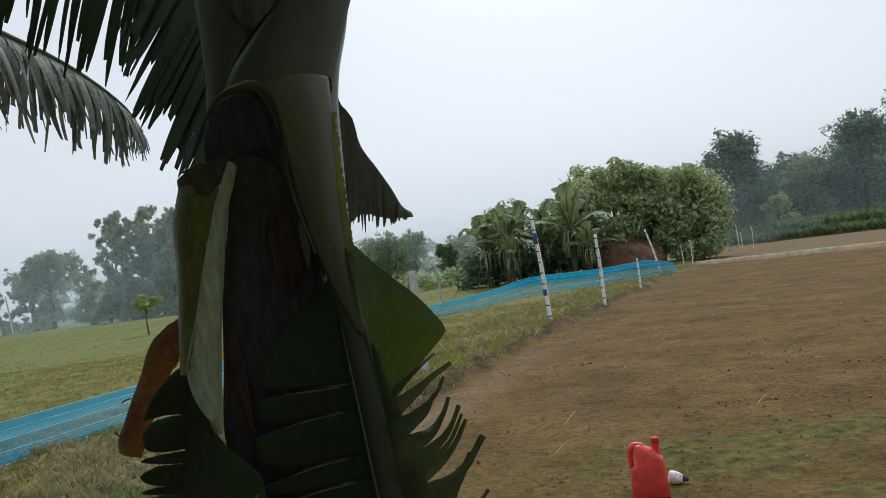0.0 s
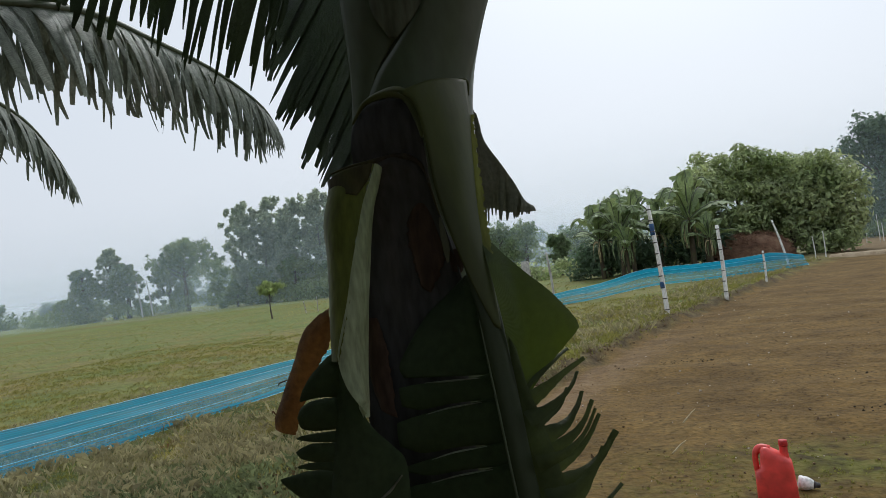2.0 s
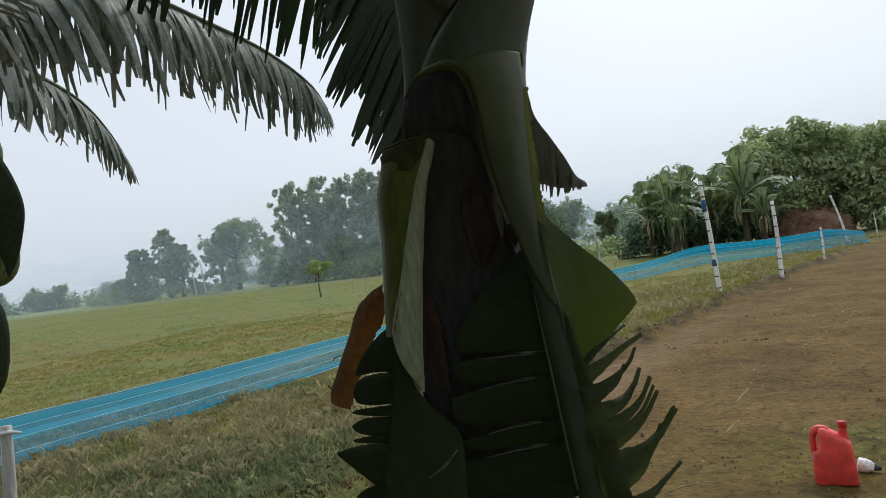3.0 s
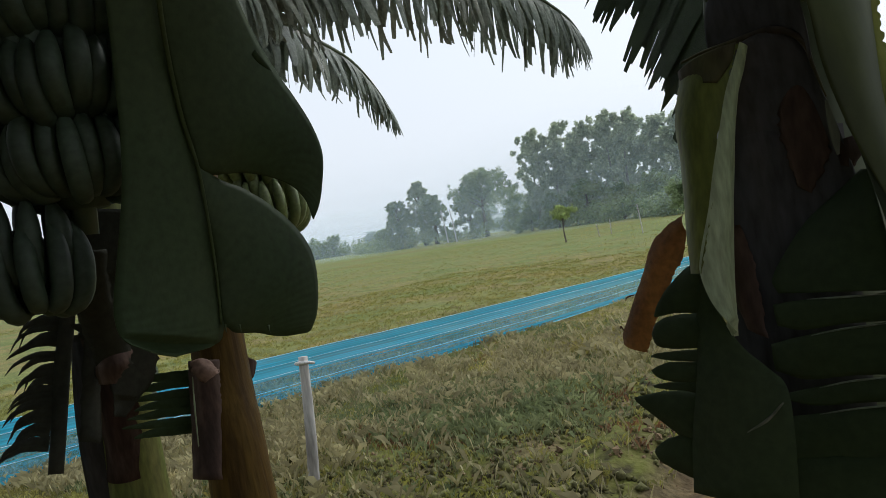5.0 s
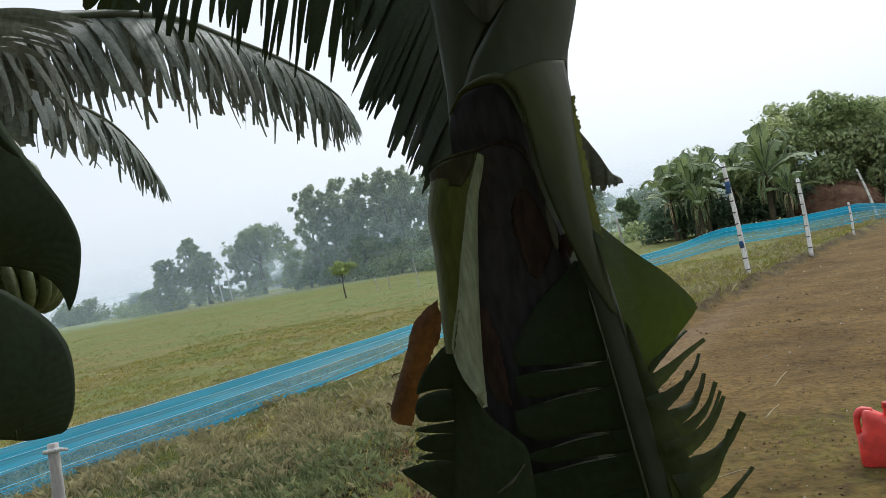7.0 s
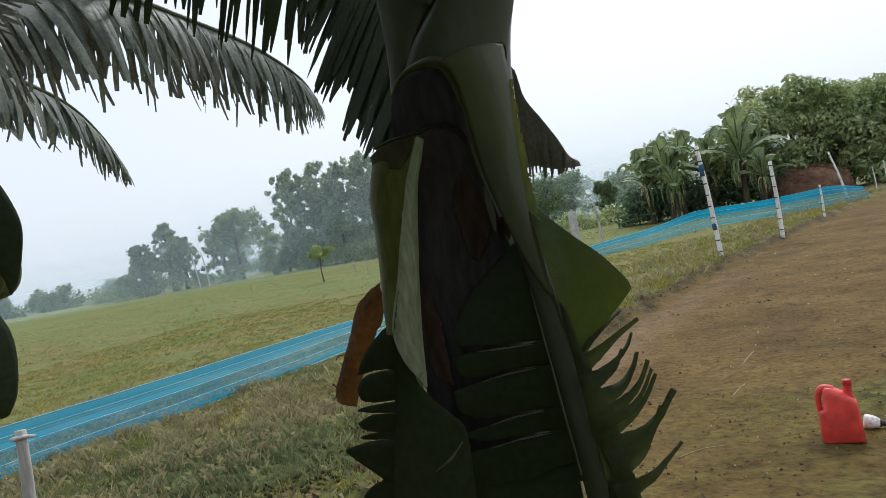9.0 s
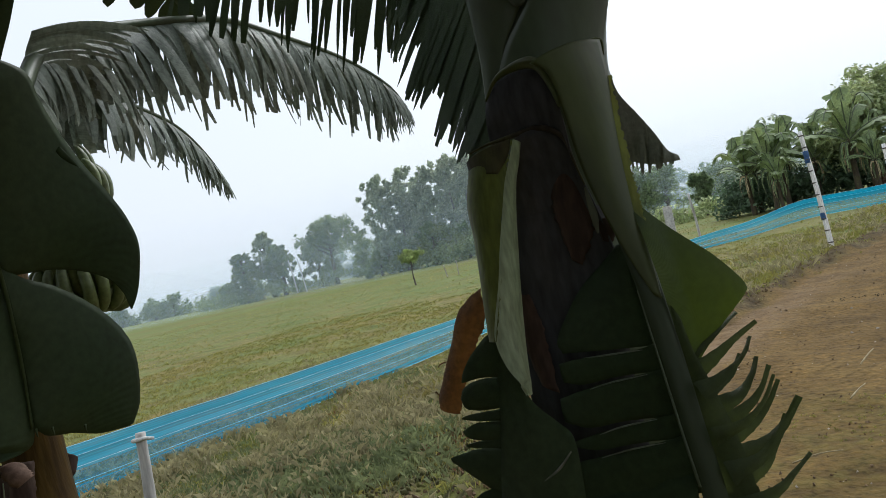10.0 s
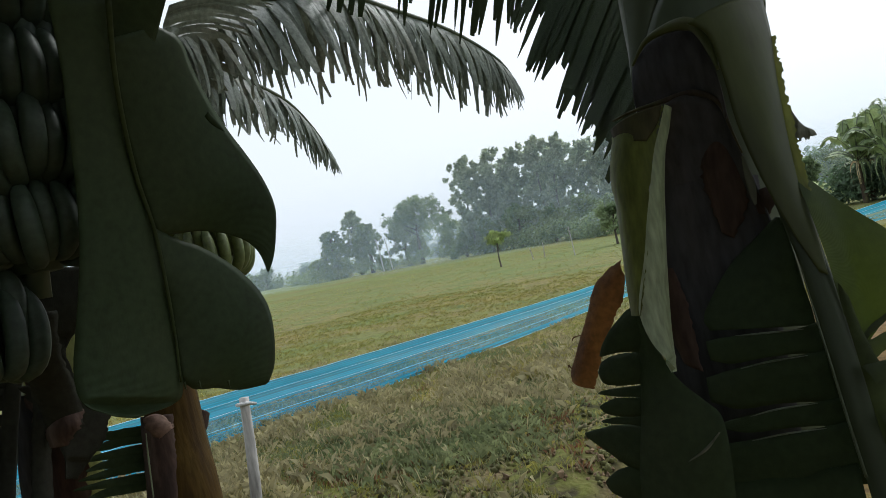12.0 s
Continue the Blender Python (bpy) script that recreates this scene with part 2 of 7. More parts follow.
_rp.color_ramp.elements[0].color, _rp.color_ramp.elements[1].color = (0.0, 0.28, 0.5, 1), (0.005, 0.52, 0.78, 1)
_l.new(_nz.outputs["Fac"], _rp.inputs["Fac"])
_l.new(_rp.outputs["Color"], _b.inputs["Base Color"])
_tl = _n.new("ShaderNodeBsdfTranslucent")
_l.new(_rp.outputs["Color"], _tl.inputs["Color"])
_m1 = _n.new("ShaderNodeMixShader")
_m1.inputs["Fac"].default_value = 0.4
_l.new(_b.outputs["BSDF"], _m1.inputs[1])
_l.new(_tl.outputs["BSDF"], _m1.inputs[2])
_tp = _n.new("ShaderNodeBsdfTransparent")
_m2 = _n.new("ShaderNodeMixShader")
_mr = _n.new("ShaderNodeMapRange")
_mr.inputs["From Min"].default_value, _mr.inputs["From Max"].default_value = 0.35, 0.65
_mr.inputs["To Min"].default_value, _mr.inputs["To Max"].default_value = 0.55, 1.0
_l.new(_nz.outputs["Fac"], _mr.inputs["Value"])
_sx = _n.new("ShaderNodeSeparateXYZ")
_l.new(_uv.outputs["UV"], _sx.inputs["Vector"])
_mv = _n.new("ShaderNodeValToRGB")
for _p, _a in ((0.08, 0.85), (0.16, 0.52), (0.5, 0.5), (0.62, 0.9)):
    _e = _mv.color_ramp.elements.new(_p)
    _e.color = (_a, _a, _a, 1)
_mv.color_ramp.elements[0].color, _mv.color_ramp.elements[-1].color = (0.95, 0.95, 0.95, 1), (1, 1, 1, 1)
_l.new(_sx.outputs["Y"], _mv.inputs["Fac"])
_mm = _n.new("ShaderNodeMath")
_mm.operation, _mm.use_clamp = "MULTIPLY", True
_l.new(_mr.outputs["Result"], _mm.inputs[0])
_l.new(_mv.outputs["Color"], _mm.inputs[1])
_l.new(_mm.outputs["Value"], _m2.inputs["Fac"])
_l.new(_tp.outputs["BSDF"], _m2.inputs[1])
_l.new(_m1.outputs["Shader"], _m2.inputs[2])
_l.new(_m2.outputs["Shader"], _n["Material Output"].inputs["Surface"])


# ---- building helpers ----
def part(name, bm, material, parent=None, label="", smooth=True):
    me = bpy.data.meshes.new(name)
    if isinstance(bm, bmesh.types.BMesh):
        bm.to_mesh(me)
        bm.free()
    else:
        me.from_pydata(*bm)
    if smooth:
        me.polygons.foreach_set("use_smooth", [True] * len(me.polygons))
    me.materials.append(material)
    ob = new(name, me)
    if parent:
        ob.parent = parent
        ob.matrix_parent_inverse = parent.matrix_basis.inverted()
    if label:
        tagged(ob, label)
    return ob


def thing(name, at, label, category, group="", kind=""):
    e = new(name)
    e.location = at
    e.empty_display_size = 0.2
    return tagged(e, label, category, group, kind)


def spline(ctrl, n):
    """A smooth line through the control points."""
    c = [Vector(p) for p in ctrl]
    c = [c[0] * 2 - c[1]] + c + [c[-1] * 2 - c[-2]]
    segs, out = len(c) - 3, []
    for i in range(n + 1):
        u = i / n * segs
        k = min(int(u), segs - 1)
        f = u - k
        p0, p1, p2, p3 = c[k:k + 4]
        out.append(0.5 * (2 * p1 + (p2 - p0) * f + (2 * p0 - 5 * p1 + 4 * p2 - p3) * f * f + (3 * p1 - p0 - 3 * p2 + p3) * f ** 3))
    return out


def lerp(knots, s):
    """Value at s along evenly spaced knots."""
    u = max(0.0, min(1.0, s)) * (len(knots) - 1)
    k = min(int(u), len(knots) - 2)
    return knots[k] + (knots[k + 1] - knots[k]) * (u - k)


def tube(bm, ctrl, radii, n=16, sides=8, flat=1.0):
    pts = spline(ctrl, n)
    rings = []
    side = None
    for i, p in enumerate(pts):
        t = (pts[min(i + 1, n)] - pts[max(i - 1, 0)]).normalized()
        if side is None:
            side = t.cross(Vector((0.3, 1, 0.2))).normalized()
        side = (side - t * side.dot(t)).normalized()
        up = t.cross(side)
        r = lerp(radii, i / n)
        rings.append([bm.verts.new(p + side * math.cos(a) * r + up * math.sin(a) * r * flat)
                      for a in (2 * math.pi * j / sides for j in range(sides))])
    for a, b in zip(rings, rings[1:]):
        for j in range(sides):
            bm.faces.new((a[j], a[(j + 1) % sides], b[(j + 1) % sides], b[j]))
    bm.faces.new(rings[0][::-1])
    bm.faces.new(rings[-1])


def box(bm, size, centre):
    r = bmesh.ops.create_cube(bm, size=1.0)
    for v in r["verts"]:
        v.co = Vector(v.co[i] * size[i] + centre[i] for i in range(3))
    return r["verts"]


def half_blade(bm, mid, sign, widths, up, strips, tear, droop, sweep, rnd, length_jit=0.15, droop_jit=0.2, down=(0, 0, -1), steps=7, first=0.0, last=1.0, twist=0.0, point=0.5, slit=0.0, uneven=0.25):
    """One side of a banana leaf: ribbons leaving the midrib, torn from a part of their length on."""
    uvl = bm.loops.layers.uv.verify()
    n = len(mid) - 1
    down = Vector(down)

    def at(s):
        u = s * n
        k = min(int(u), n - 1)
        p = mid[k].lerp(mid[k + 1], u - k)
        t = (mid[k + 1] - mid[k]).normalized()
        sd = t.cross(Vector(up)).normalized() * sign
        return p, t, sd

    edges = [first + (last - first) * i / strips for i in range(strips + 1)]
    edges = [e if i in (0, strips) else e + rnd.uniform(-uneven, uneven) * (last - first) / strips for i, e in enumerate(edges)]
    for j in range(strips):
        s0, s1 = edges[j], edges[j + 1]
        sm = (s0 + s1) / 2
        p, t, sd = at(sm)
        w = lerp(widths, sm) * (1 + rnd.uniform(-length_jit, length_jit * 0.4))
        if w < 0.004:
            continue
        d0, d1 = droop[0] + rnd.uniform(-1, 1) * droop_jit * 0.4, droop[1] + rnd.uniform(-1, 1) * droop_jit
        tw = rnd.uniform(-1, 1) * twist
        gap = slit * (1.0 if rnd.random() < 0.3 else 0.0) if slit else 0.0
        rows = []
        off = Vector()
        for k in range(steps + 1):
            v = k / steps
            if k:
                a = d0 + (d1 - d0) * (v ** 0.8)
                step = (sd * math.cos(a) + down * math.sin(a) + t * (sweep * (1 - 0.3 * v) + tw * v)).normalized()
                off = off + step * (w / steps)
            open_ = max(0.0, (v - tear[0]) / (1 - tear[0])) if tear[0] < 1 else 0.0
            shrink = tear[1] * open_ + (point * max(0.0, (v - 0.75) / 0.25) ** 1.5)
            shrink = min(0.96, max(shrink, gap * math.sin(math.pi * min(1.0, v * 1.3)) ** 2))
            a0 = s0 + (s1 - s0) * shrink * 0.5
            a1 = s1 - (s1 - s0) * shrink * 0.5
            pa, pb = at(a0)[0], at(a1)[0]
            bow = sd.cross(t) * 0.03 * w * math.sin(v * 3)
            row = [bm.verts.new(pa + off), bm.verts.new((pa + pb) / 2 + off + bow), bm.verts.new(pb + off)]
            rows.append((row, v, (a0, (a0 + a1) / 2, a1)))
        for (ra, va, ua), (rb, vb, ub) in zip(rows, rows[1:]):
            for q in (0, 1):
                f = bm.faces.new((ra[q], ra[q + 1], rb[q + 1], rb[q]))
                for lp, (x, y) in zip(f.loops, ((ua[q], va), (ua[q + 1], va), (ub[q + 1], vb), (ub[q], vb))):
                    lp[uvl].uv = (x * 4, y)


def banana_leaf(parent, ctrl, widths, up=(0, 0, 1), strips=30, tear=(0.2, 0.4), droop=(0.3, 1.3), sweep=0.35, seed=1, material=None,
                rib=(0.014, 0.004), right=True, left=True, label="", rib_material=None, n=24, **kw):
    rnd = random.Random(seed)
    mid = spline(ctrl, n)
    bm = bmesh.new()
    if left:
        half_blade(bm, mid, 1, widths, up, strips, tear, droop, sweep, rnd, **kw)
    if right:
        half_blade(bm, mid, -1, widths, up, strips, tear, droop, sweep, rnd, **kw)
    leaf = part("leaf", bm, material or M_LEAF, parent, label)
    bm = bmesh.new()
    tube(bm, ctrl, [rib[0], (rib[0] + rib[1]) / 2, rib[1]], n, 6)
    part("midrib", bm, rib_material or M_STEM, leaf)
    return leaf


def ribbon(ctrl, widths, face, bend=0.0, n=24, cols=8, ragged=0.0, thick=0.0025, seed=3, wave=0.0):
    """A strip of sheath or leaf along a line; face: the way its broad side looks; bend: how far its edges curl back, in widths."""
    rnd = random.Random(seed)
    bm = bmesh.new()
    uvl = bm.loops.layers.uv.verify()
    pts = spline(ctrl, n)
    wide = [max(0.0, q.x) for q in spline([(w_, 0, 0) for w_ in widths], n)]
    face = Vector(face).normalized()
    grid = []
    for i, p in enumerate(pts):
        t = (pts[min(i + 1, n)] - pts[max(i - 1, 0)]).normalized()
        sd = t.cross(face).normalized()
        nf = sd.cross(t).normalized()
        w = wide[i]
        wl_, wr_ = w * (1 + rnd.uniform(-ragged, ragged)), w * (1 + rnd.uniform(-ragged, ragged))
        row = []
        for j in range(cols + 1):
            x = j / cols * 2 - 1
            ww = (wl_ if x < 0 else wr_) / 2
            row.append(bm.verts.new(p + sd * x * ww - nf * bend * w * x * x + nf * wave * w * math.sin(3 * x + 9 * i / n)))
        grid.append(row)
    for i in range(n):
        for j in range(cols):
            f = bm.faces.new((grid[i][j], grid[i][j + 1], grid[i + 1][j + 1], grid[i + 1][j]))
            for lp, (a, b) in zip(f.loops, ((i, j), (i, j + 1), (i + 1, j + 1), (i + 1, j))):
                lp[uvl].uv = (b / cols, a / n)
    if thick:
        bmesh.ops.solidify(bm, geom=bm.faces[:], thickness=thick)
    return bm


def sheet(edge_a, edge_b, bulge=0.0, n=24, cols=8, ragged=0.0, thick=0.002, wave=0.0, seed=5, veined=False):
    """A curved piece of leaf or sheath between two edges; bulge: how far it swells toward the open side, in widths; veined: veins run from edge to edge."""
    rnd = random.Random(seed)
    bm = bmesh.new()
    uvl = bm.loops.layers.uv.verify()
    pa, pb = spline(edge_a, n), spline(edge_b, n)
    grid = []
    for i, (p, q) in enumerate(zip(pa, pb)):
        run = (pa[min(i + 1, n)] + pb[min(i + 1, n)] - pa[max(i - 1, 0)] - pb[max(i - 1, 0)]).normalized()
        across = q - p
        nf = across.cross(run)
        nf = nf.normalized() if nf.length > 1e-9 else Vector((0, -1, 0))
        if nf.y > 0:
            nf = -nf
        w = across.length
        ea, eb = 1 + rnd.uniform(-ragged, ragged), 1 + rnd.uniform(-ragged, ragged)
        row = []
        for j in range(cols + 1):
            x = j / cols
            k = x * 2 - 1
            k = k * (ea if k < 0 else eb)
            row.append(bm.verts.new((p + q) / 2 + across * k / 2 + nf * w * (bulge * (1 - k * k) + wave * math.sin(5 * x + 11 * i / n))))
        grid.append(row)
    for i in range(n):
        for j in range(cols):
            f = bm.faces.new((grid[i][j], grid[i][j + 1], grid[i + 1][j + 1], grid[i + 1][j]))
            for lp, (a, b) in zip(f.loops, ((i, j), (i, j + 1), (i + 1, j + 1), (i + 1, j))):
                lp[uvl].uv = (a / n * 0.2 + b / cols * 0.03, b / cols) if veined else (b / cols, a / n)
    if thick:
        bmesh.ops.recalc_face_normals(bm, faces=bm.faces[:])
        bmesh.ops.solidify(bm, geom=bm.faces[:], thickness=thick)
    return bm


def rod(ctrl, radii, n=24, sides=8):
    bm = bmesh.new()
    tube(bm, ctrl, radii, n, sides)
    return bm


def torn_blade(roots, tips, count, seed, sag=0.25, fill=1.0, slits=0.35):
    """Half of a leaf blade: overlapping ribbons from the midrib to a ragged edge, with slits between some."""
    rnd = random.Random(seed)
    bm = bmesh.new()
    uvl = bm.loops.layers.uv.verify()
    ra, ta = spline(roots, 60), spline(tips, 60)
    steps = 9

    def on(line, s_):
        u = max(0.0, min(0.9999, s_)) * 60
        return line[int(u)].lerp(line[int(u) + 1], u - int(u))

    for i in range(count):
        s_ = (i + rnd.uniform(-0.25, 0.25)) / count
        half = 0.5 / count * rnd.uniform(0.7, 1.6) * fill
        slit = rnd.random() < slits
        reach = rnd.uniform(0.74, 1.04) if rnd.random() < 0.8 else rnd.uniform(1.0, 1.12)
        back = rnd.uniform(-0.012, 0.012)
        blunt = rnd.choice((0.2, 0.35, 0.5, 0.8))
        drift = rnd.uniform(-0.9, 0.9) / count
        rows = []
        for k in range(steps + 1):
            v = k / steps
            h = half * (1 - (0.5 if slit else 0.1) * max(0.0, (v - 0.7) / 0.3)) * (1 - blunt * max(0.0, (v - 0.88) / 0.12))
            row = []
            for m in (-1, 1):
                p = on(ra, s_ + m * half * 1.1).lerp(on(ta, s_ + m * h + drift * v), v * reach)
                drop = sag * 0.12 * v * (1 - v)
                row.append(bm.verts.new(p + Vector((0, back * v, drop))))
            rows.append(row)
        for k, (a, b) in enumerate(zip(rows, rows[1:])):
            f = bm.faces.new((a[0], a[1], b[1], b[0]))
            for lp, (x, y) in zip(f.loops, ((0, k), (1, k), (1, k + 1), (0, k + 1))):
                lp[uvl].uv = (s_ * 4 + x * half * 8, y / steps)
    return bm


def stem_mesh(ctrl, radii, n=40, sides=24, ridge=0.03, seed=1):
    """A pseudostem of overlapping sheaths: a tube with shallow lengthwise folds."""
    bm = bmesh.new()
    tube(bm, ctrl, radii, n, sides)
    ax = spline(ctrl, n)
    for i, v in enumerate(bm.verts):
        c = ax[min(i // sides, n)]
        d = v.co - c
        a = math.atan2(d.y, d.x)
        k = 1 + ridge * math.sin(3 * a + seed + 1.3 * v.co.z) + ridge * 0.5 * math.sin(7 * a + 2.1 * v.co.z)
        v.co = c + d * k
    return bm


def leaf_cloud(centres, radii, count, size, rnd, flat=0.8, hang=0.0, shell=0.25):
    """Leaves in clumps about the given centres: flat rhombs, turned at random."""
    verts, faces = [], []
    tot = sum(r ** 2 for r in radii)
    for c, r in zip(centres, radii):
        for _ in range(int(count * r * r / tot)):
            d = Vector((rnd.gauss(0, 1), rnd.gauss(0, 1), rnd.gauss(0, 1))).normalized()
            q = (shell + (1.08 - shell) * rnd.random() ** 0.7) * (1.0 if rnd.random() < 0.75 else rnd.uniform(1.1, 1.45))
            p = Vector(c) + Vector((d.x, d.y, d.z * flat)) * r * q
            s = size * rnd.uniform(0.6, 1.4)
            nrm = (d + Vector((rnd.gauss(0, 0.6), rnd.gauss(0, 0.6), rnd.gauss(0.5, 0.6)))).normalized()
            u = nrm.orthogonal().normalized()
            u = (Matrix.Rotation(rnd.uniform(0, 6.28), 3, nrm) @ u)
            u = (u + Vector((0, 0, -hang))).normalized()
            w = nrm.cross(u).normalized()
            k = len(verts)
            verts += [p - u * s, p + w * s * 0.42 + nrm * s * 0.12, p + u * s, p - w * s * 0.42 + nrm * s * 0.12]
            faces.append((k, k + 1, k + 2, k + 3))
    return [tuple(v) for v in verts], [], faces


def tree(name, at, label, height, spread, leaf_mat, leaf, count, seed, trunk_r=0.2, clear=0.3, clumps=18, bark=None, flat=0.8,
         column=False, lean=0.0, group="", hang=0.0, clump_r=0.3, category="tree"):
    """Tapered trunk, limbs to each clump, and a crown of clumps with gaps between."""
    rnd = random.Random(seed)
    base = Vector(at)
    th = thing(name, at, label, category, group)
    top = base + Vector((lean * height, 0, height * 0.9))
    centres, radii = [], []
    for i in range(clumps // 4 if column else 0):
        # rising limbs, each a plume of clumps that thins toward its tip
        g = (i + rnd.random()) / (clumps // 4)
        h = clear + (0.82 - clear) * g
        a = i * 2.4 + rnd.uniform(-0.4, 0.4)
        wide = spread * (0.55 + 0.6 * math.sin(math.pi * min(1, g * 0.8 + 0.15))) * rnd.uniform(0.7, 1.15)
        root = base + Vector((lean * height * h, 0, h * height))
        tip = root + Vector((math.cos(a) * wide, math.sin(a) * wide, min(wide * rnd.uniform(0.7, 1.3), height * 1.02 - h * height)))
        for f in (0.3, 0.5, 0.68, 0.84, 0.97):
            centres.append(root.lerp(tip, f) + Vector((rnd.gauss(0, 0.14), rnd.gauss(0, 0.14), rnd.gauss(0, 0.14))) * spread)
            radii.append(clump_r * spread * (1.15 - 0.65 * f) * rnd.uniform(0.7, 1.2))
    for i in range(0 if column else clumps * 2):
        h = clear + (1 - clear) * rnd.random() ** 0.8
        wide = spread * math.sqrt(max(0.06, 1 - ((h - clear) / (1 - clear)) ** 2.2)) * 1.0
        a = rnd.uniform(0, 6.283)
        q = wide * (rnd.random() ** 0.5) * rnd.uniform(0.75, 1.05)
        r = clump_r * spread * rnd.uniform(0.35, 1.0)
        centres.append(base + Vector((lean * height * h + q * math.cos(a), q * math.sin(a), min(h * height, height - r * 0.7))))
        radii.append(r)
    for c, q in list(zip(centres, radii)):
        for _ in range(3):
            d = Vector((rnd.gauss(0, 1), rnd.gauss(0, 1), rnd.gauss(0.3, 0.8))).normalized()
            centres.append(c + d * q * rnd.uniform(0.9, 1.35))
            radii.append(q * rnd.uniform(0.22, 0.45))
    bm = bmesh.new()
    tube(bm, [base - Vector((0, 0, 0.1)), base.lerp(top, 0.4) + Vector((rnd.uniform(-.04, .04) * height, 0, 0)), top], [trunk_r * 1.25, trunk_r * 0.75, trunk_r * 0.15], 10, 8)
    trunk = part("trunk", bm, bark or M_BARK, th)
    for c in centres[:10]:
        bm = bmesh.new()
        f = rnd.uniform(0.55, 0.8)
        z = max(clear * 0.7, min(0.85, (c.z - base.z) / height * f / 0.9))
        st = base.lerp(top, z)
        tube(bm, [st, st.lerp(c, 0.5) + Vector((0, 0, 0.03 * height)), c], [trunk_r * 0.4, trunk_r * 0.22, trunk_r * 0.06], 6, 5)
        part("limb", bm, bark or M_BARK, trunk)
    part("crown", leaf_cloud(centres, radii, int(count * 1.5), leaf * 0.8, rnd, flat, hang), leaf_mat, th, "", False)
    return th


# ---- ground ----
def soil_edge(y):
    """Where the grass strip meets the bare field."""
    ks = [(-40, -1.6), (2, -1.5), (5, -1.35), (7, -0.95), (9.1, -0.23), (10.36, 0.36), (11.8, 1.03), (13.4, 1.65), (17.9, 3.85), (22.5, 6.3), (29.4, 9.75), (33.8, 12.2), (60, 20)]
    for (a, xa), (b, xb) in zip(ks, ks[1:]):
        if y <= b:
            return xa + (xb - xa) * (y - a) / (b - a)
    return ks[-1][1]


def bund_y(x):
    """The low bank across the far side of the bare field."""
    return 33.8 - 0.82 * (x - 12.2)


def fbm(x, y, s, seed=0.0):
    return noise.fractal(Vector((x * s, y * s, seed)), 1.0, 2.0, 4)


def ground_z(x, y):
    e = x - soil_edge(y)
    near = max(0.0, 1 - math.hypot(x, y) / 60)
    z = 0.03 * near * fbm(x, y, 0.8)
    if e > 0:
        z += 0.02 * near * fbm(x, y, 3.0, 3) - 0.08 * min(1, e / 0.16)
        z += 0.012 * near * math.sin(5.5 * (0.85 * y + 0.35 * x) + 1.5 * fbm(x, y, .4))
    else:
        close = max(0.0, 1 - math.hypot(x + 1.5, y - 3) / 9)
        z += 0.05 * close * max(-0.3, fbm(x, y, 3.2, 15)) + 0.03 * close * fbm(x, y, 7.0, 16)
        z += 0.035 * near * fbm(x, y, 2.2, 5) + 0.06 * math.exp(-((e + 0.25) / 0.25) ** 2)
    return z


def axis(lo, hi, step, far, grow=1.3):
    a = list(np.arange(lo, hi + 1e-6, step))
    d, up_, dn = step, a[-1], a[0]
    right_, left_ = [], []
    while up_ < far:
        d *= grow
        up_ += d
        right_.append(up_)
    d = step
    while dn > -far:
        d *= grow
        dn -= d
        left_.append(dn)
    return left_[::-1] + a + right_


xs, ys = axis(-9, 13, 0.08, 3000, 1.2), axis(1.5, 20, 0.08, 3000, 1.2)
gv = [(x, y, ground_z(x, y)) for y in ys for x in xs]
nx = len(xs)
gf = [(j * nx + i, j * nx + i + 1, (j + 1) * nx + i + 1, (j + 1) * nx + i) for j in range(len(ys) - 1) for i in range(nx - 1)]
M_GROUND = bpy.data.materials.new("field_ground")
M_GROUND.use_nodes = True
gn, gl = M_GROUND.node_tree.nodes, M_GROUND.node_tree.links
gb = gn["Principled BSDF"]
gb.inputs["Roughness"].default_value, gb.inputs["Specular IOR Level"].default_value = 0.95, 0.15
gtc = gn.new("ShaderNodeTexCoord")


def gnoise(scale, detail=6):
    q = gn.new("ShaderNodeTexNoise")
    q.inputs["Scale"].default_value, q.inputs["Detail"].default_value = scale, detail
    gl.new(gtc.outputs["Object"], q.inputs["Vector"])
    return q.outputs["Fac"]


def gramp(fac, stops):
    q = gn.new("ShaderNodeValToRGB")
    while len(q.color_ramp.elements) < len(stops):
        q.color_ramp.elements.new(0.5)
    for e_, (p_, c_) in zip(q.color_ramp.elements, stops):
        e_.position, e_.color = p_, (*c_, 1)
    gl.new(fac, q.inputs["Fac"])
    return q.outputs["Color"]


def gmix(fac, a, b, mode="MIX"):
    q = gn.new("ShaderNodeMix")
    q.data_type, q.blend_type = "RGBA", mode
    for sock, v in (("Factor", fac), ("A", a), ("B", b)):
        if isinstance(v, (int, float)):
            q.inputs[sock].default_value = v
        else:
            gl.new(v, q.inputs[sock])
    return q.outputs["Result"]


def gattr(name):
    q = gn.new("ShaderNodeAttribute")
    q.attribute_name = name
    return q.outputs["Fac"]


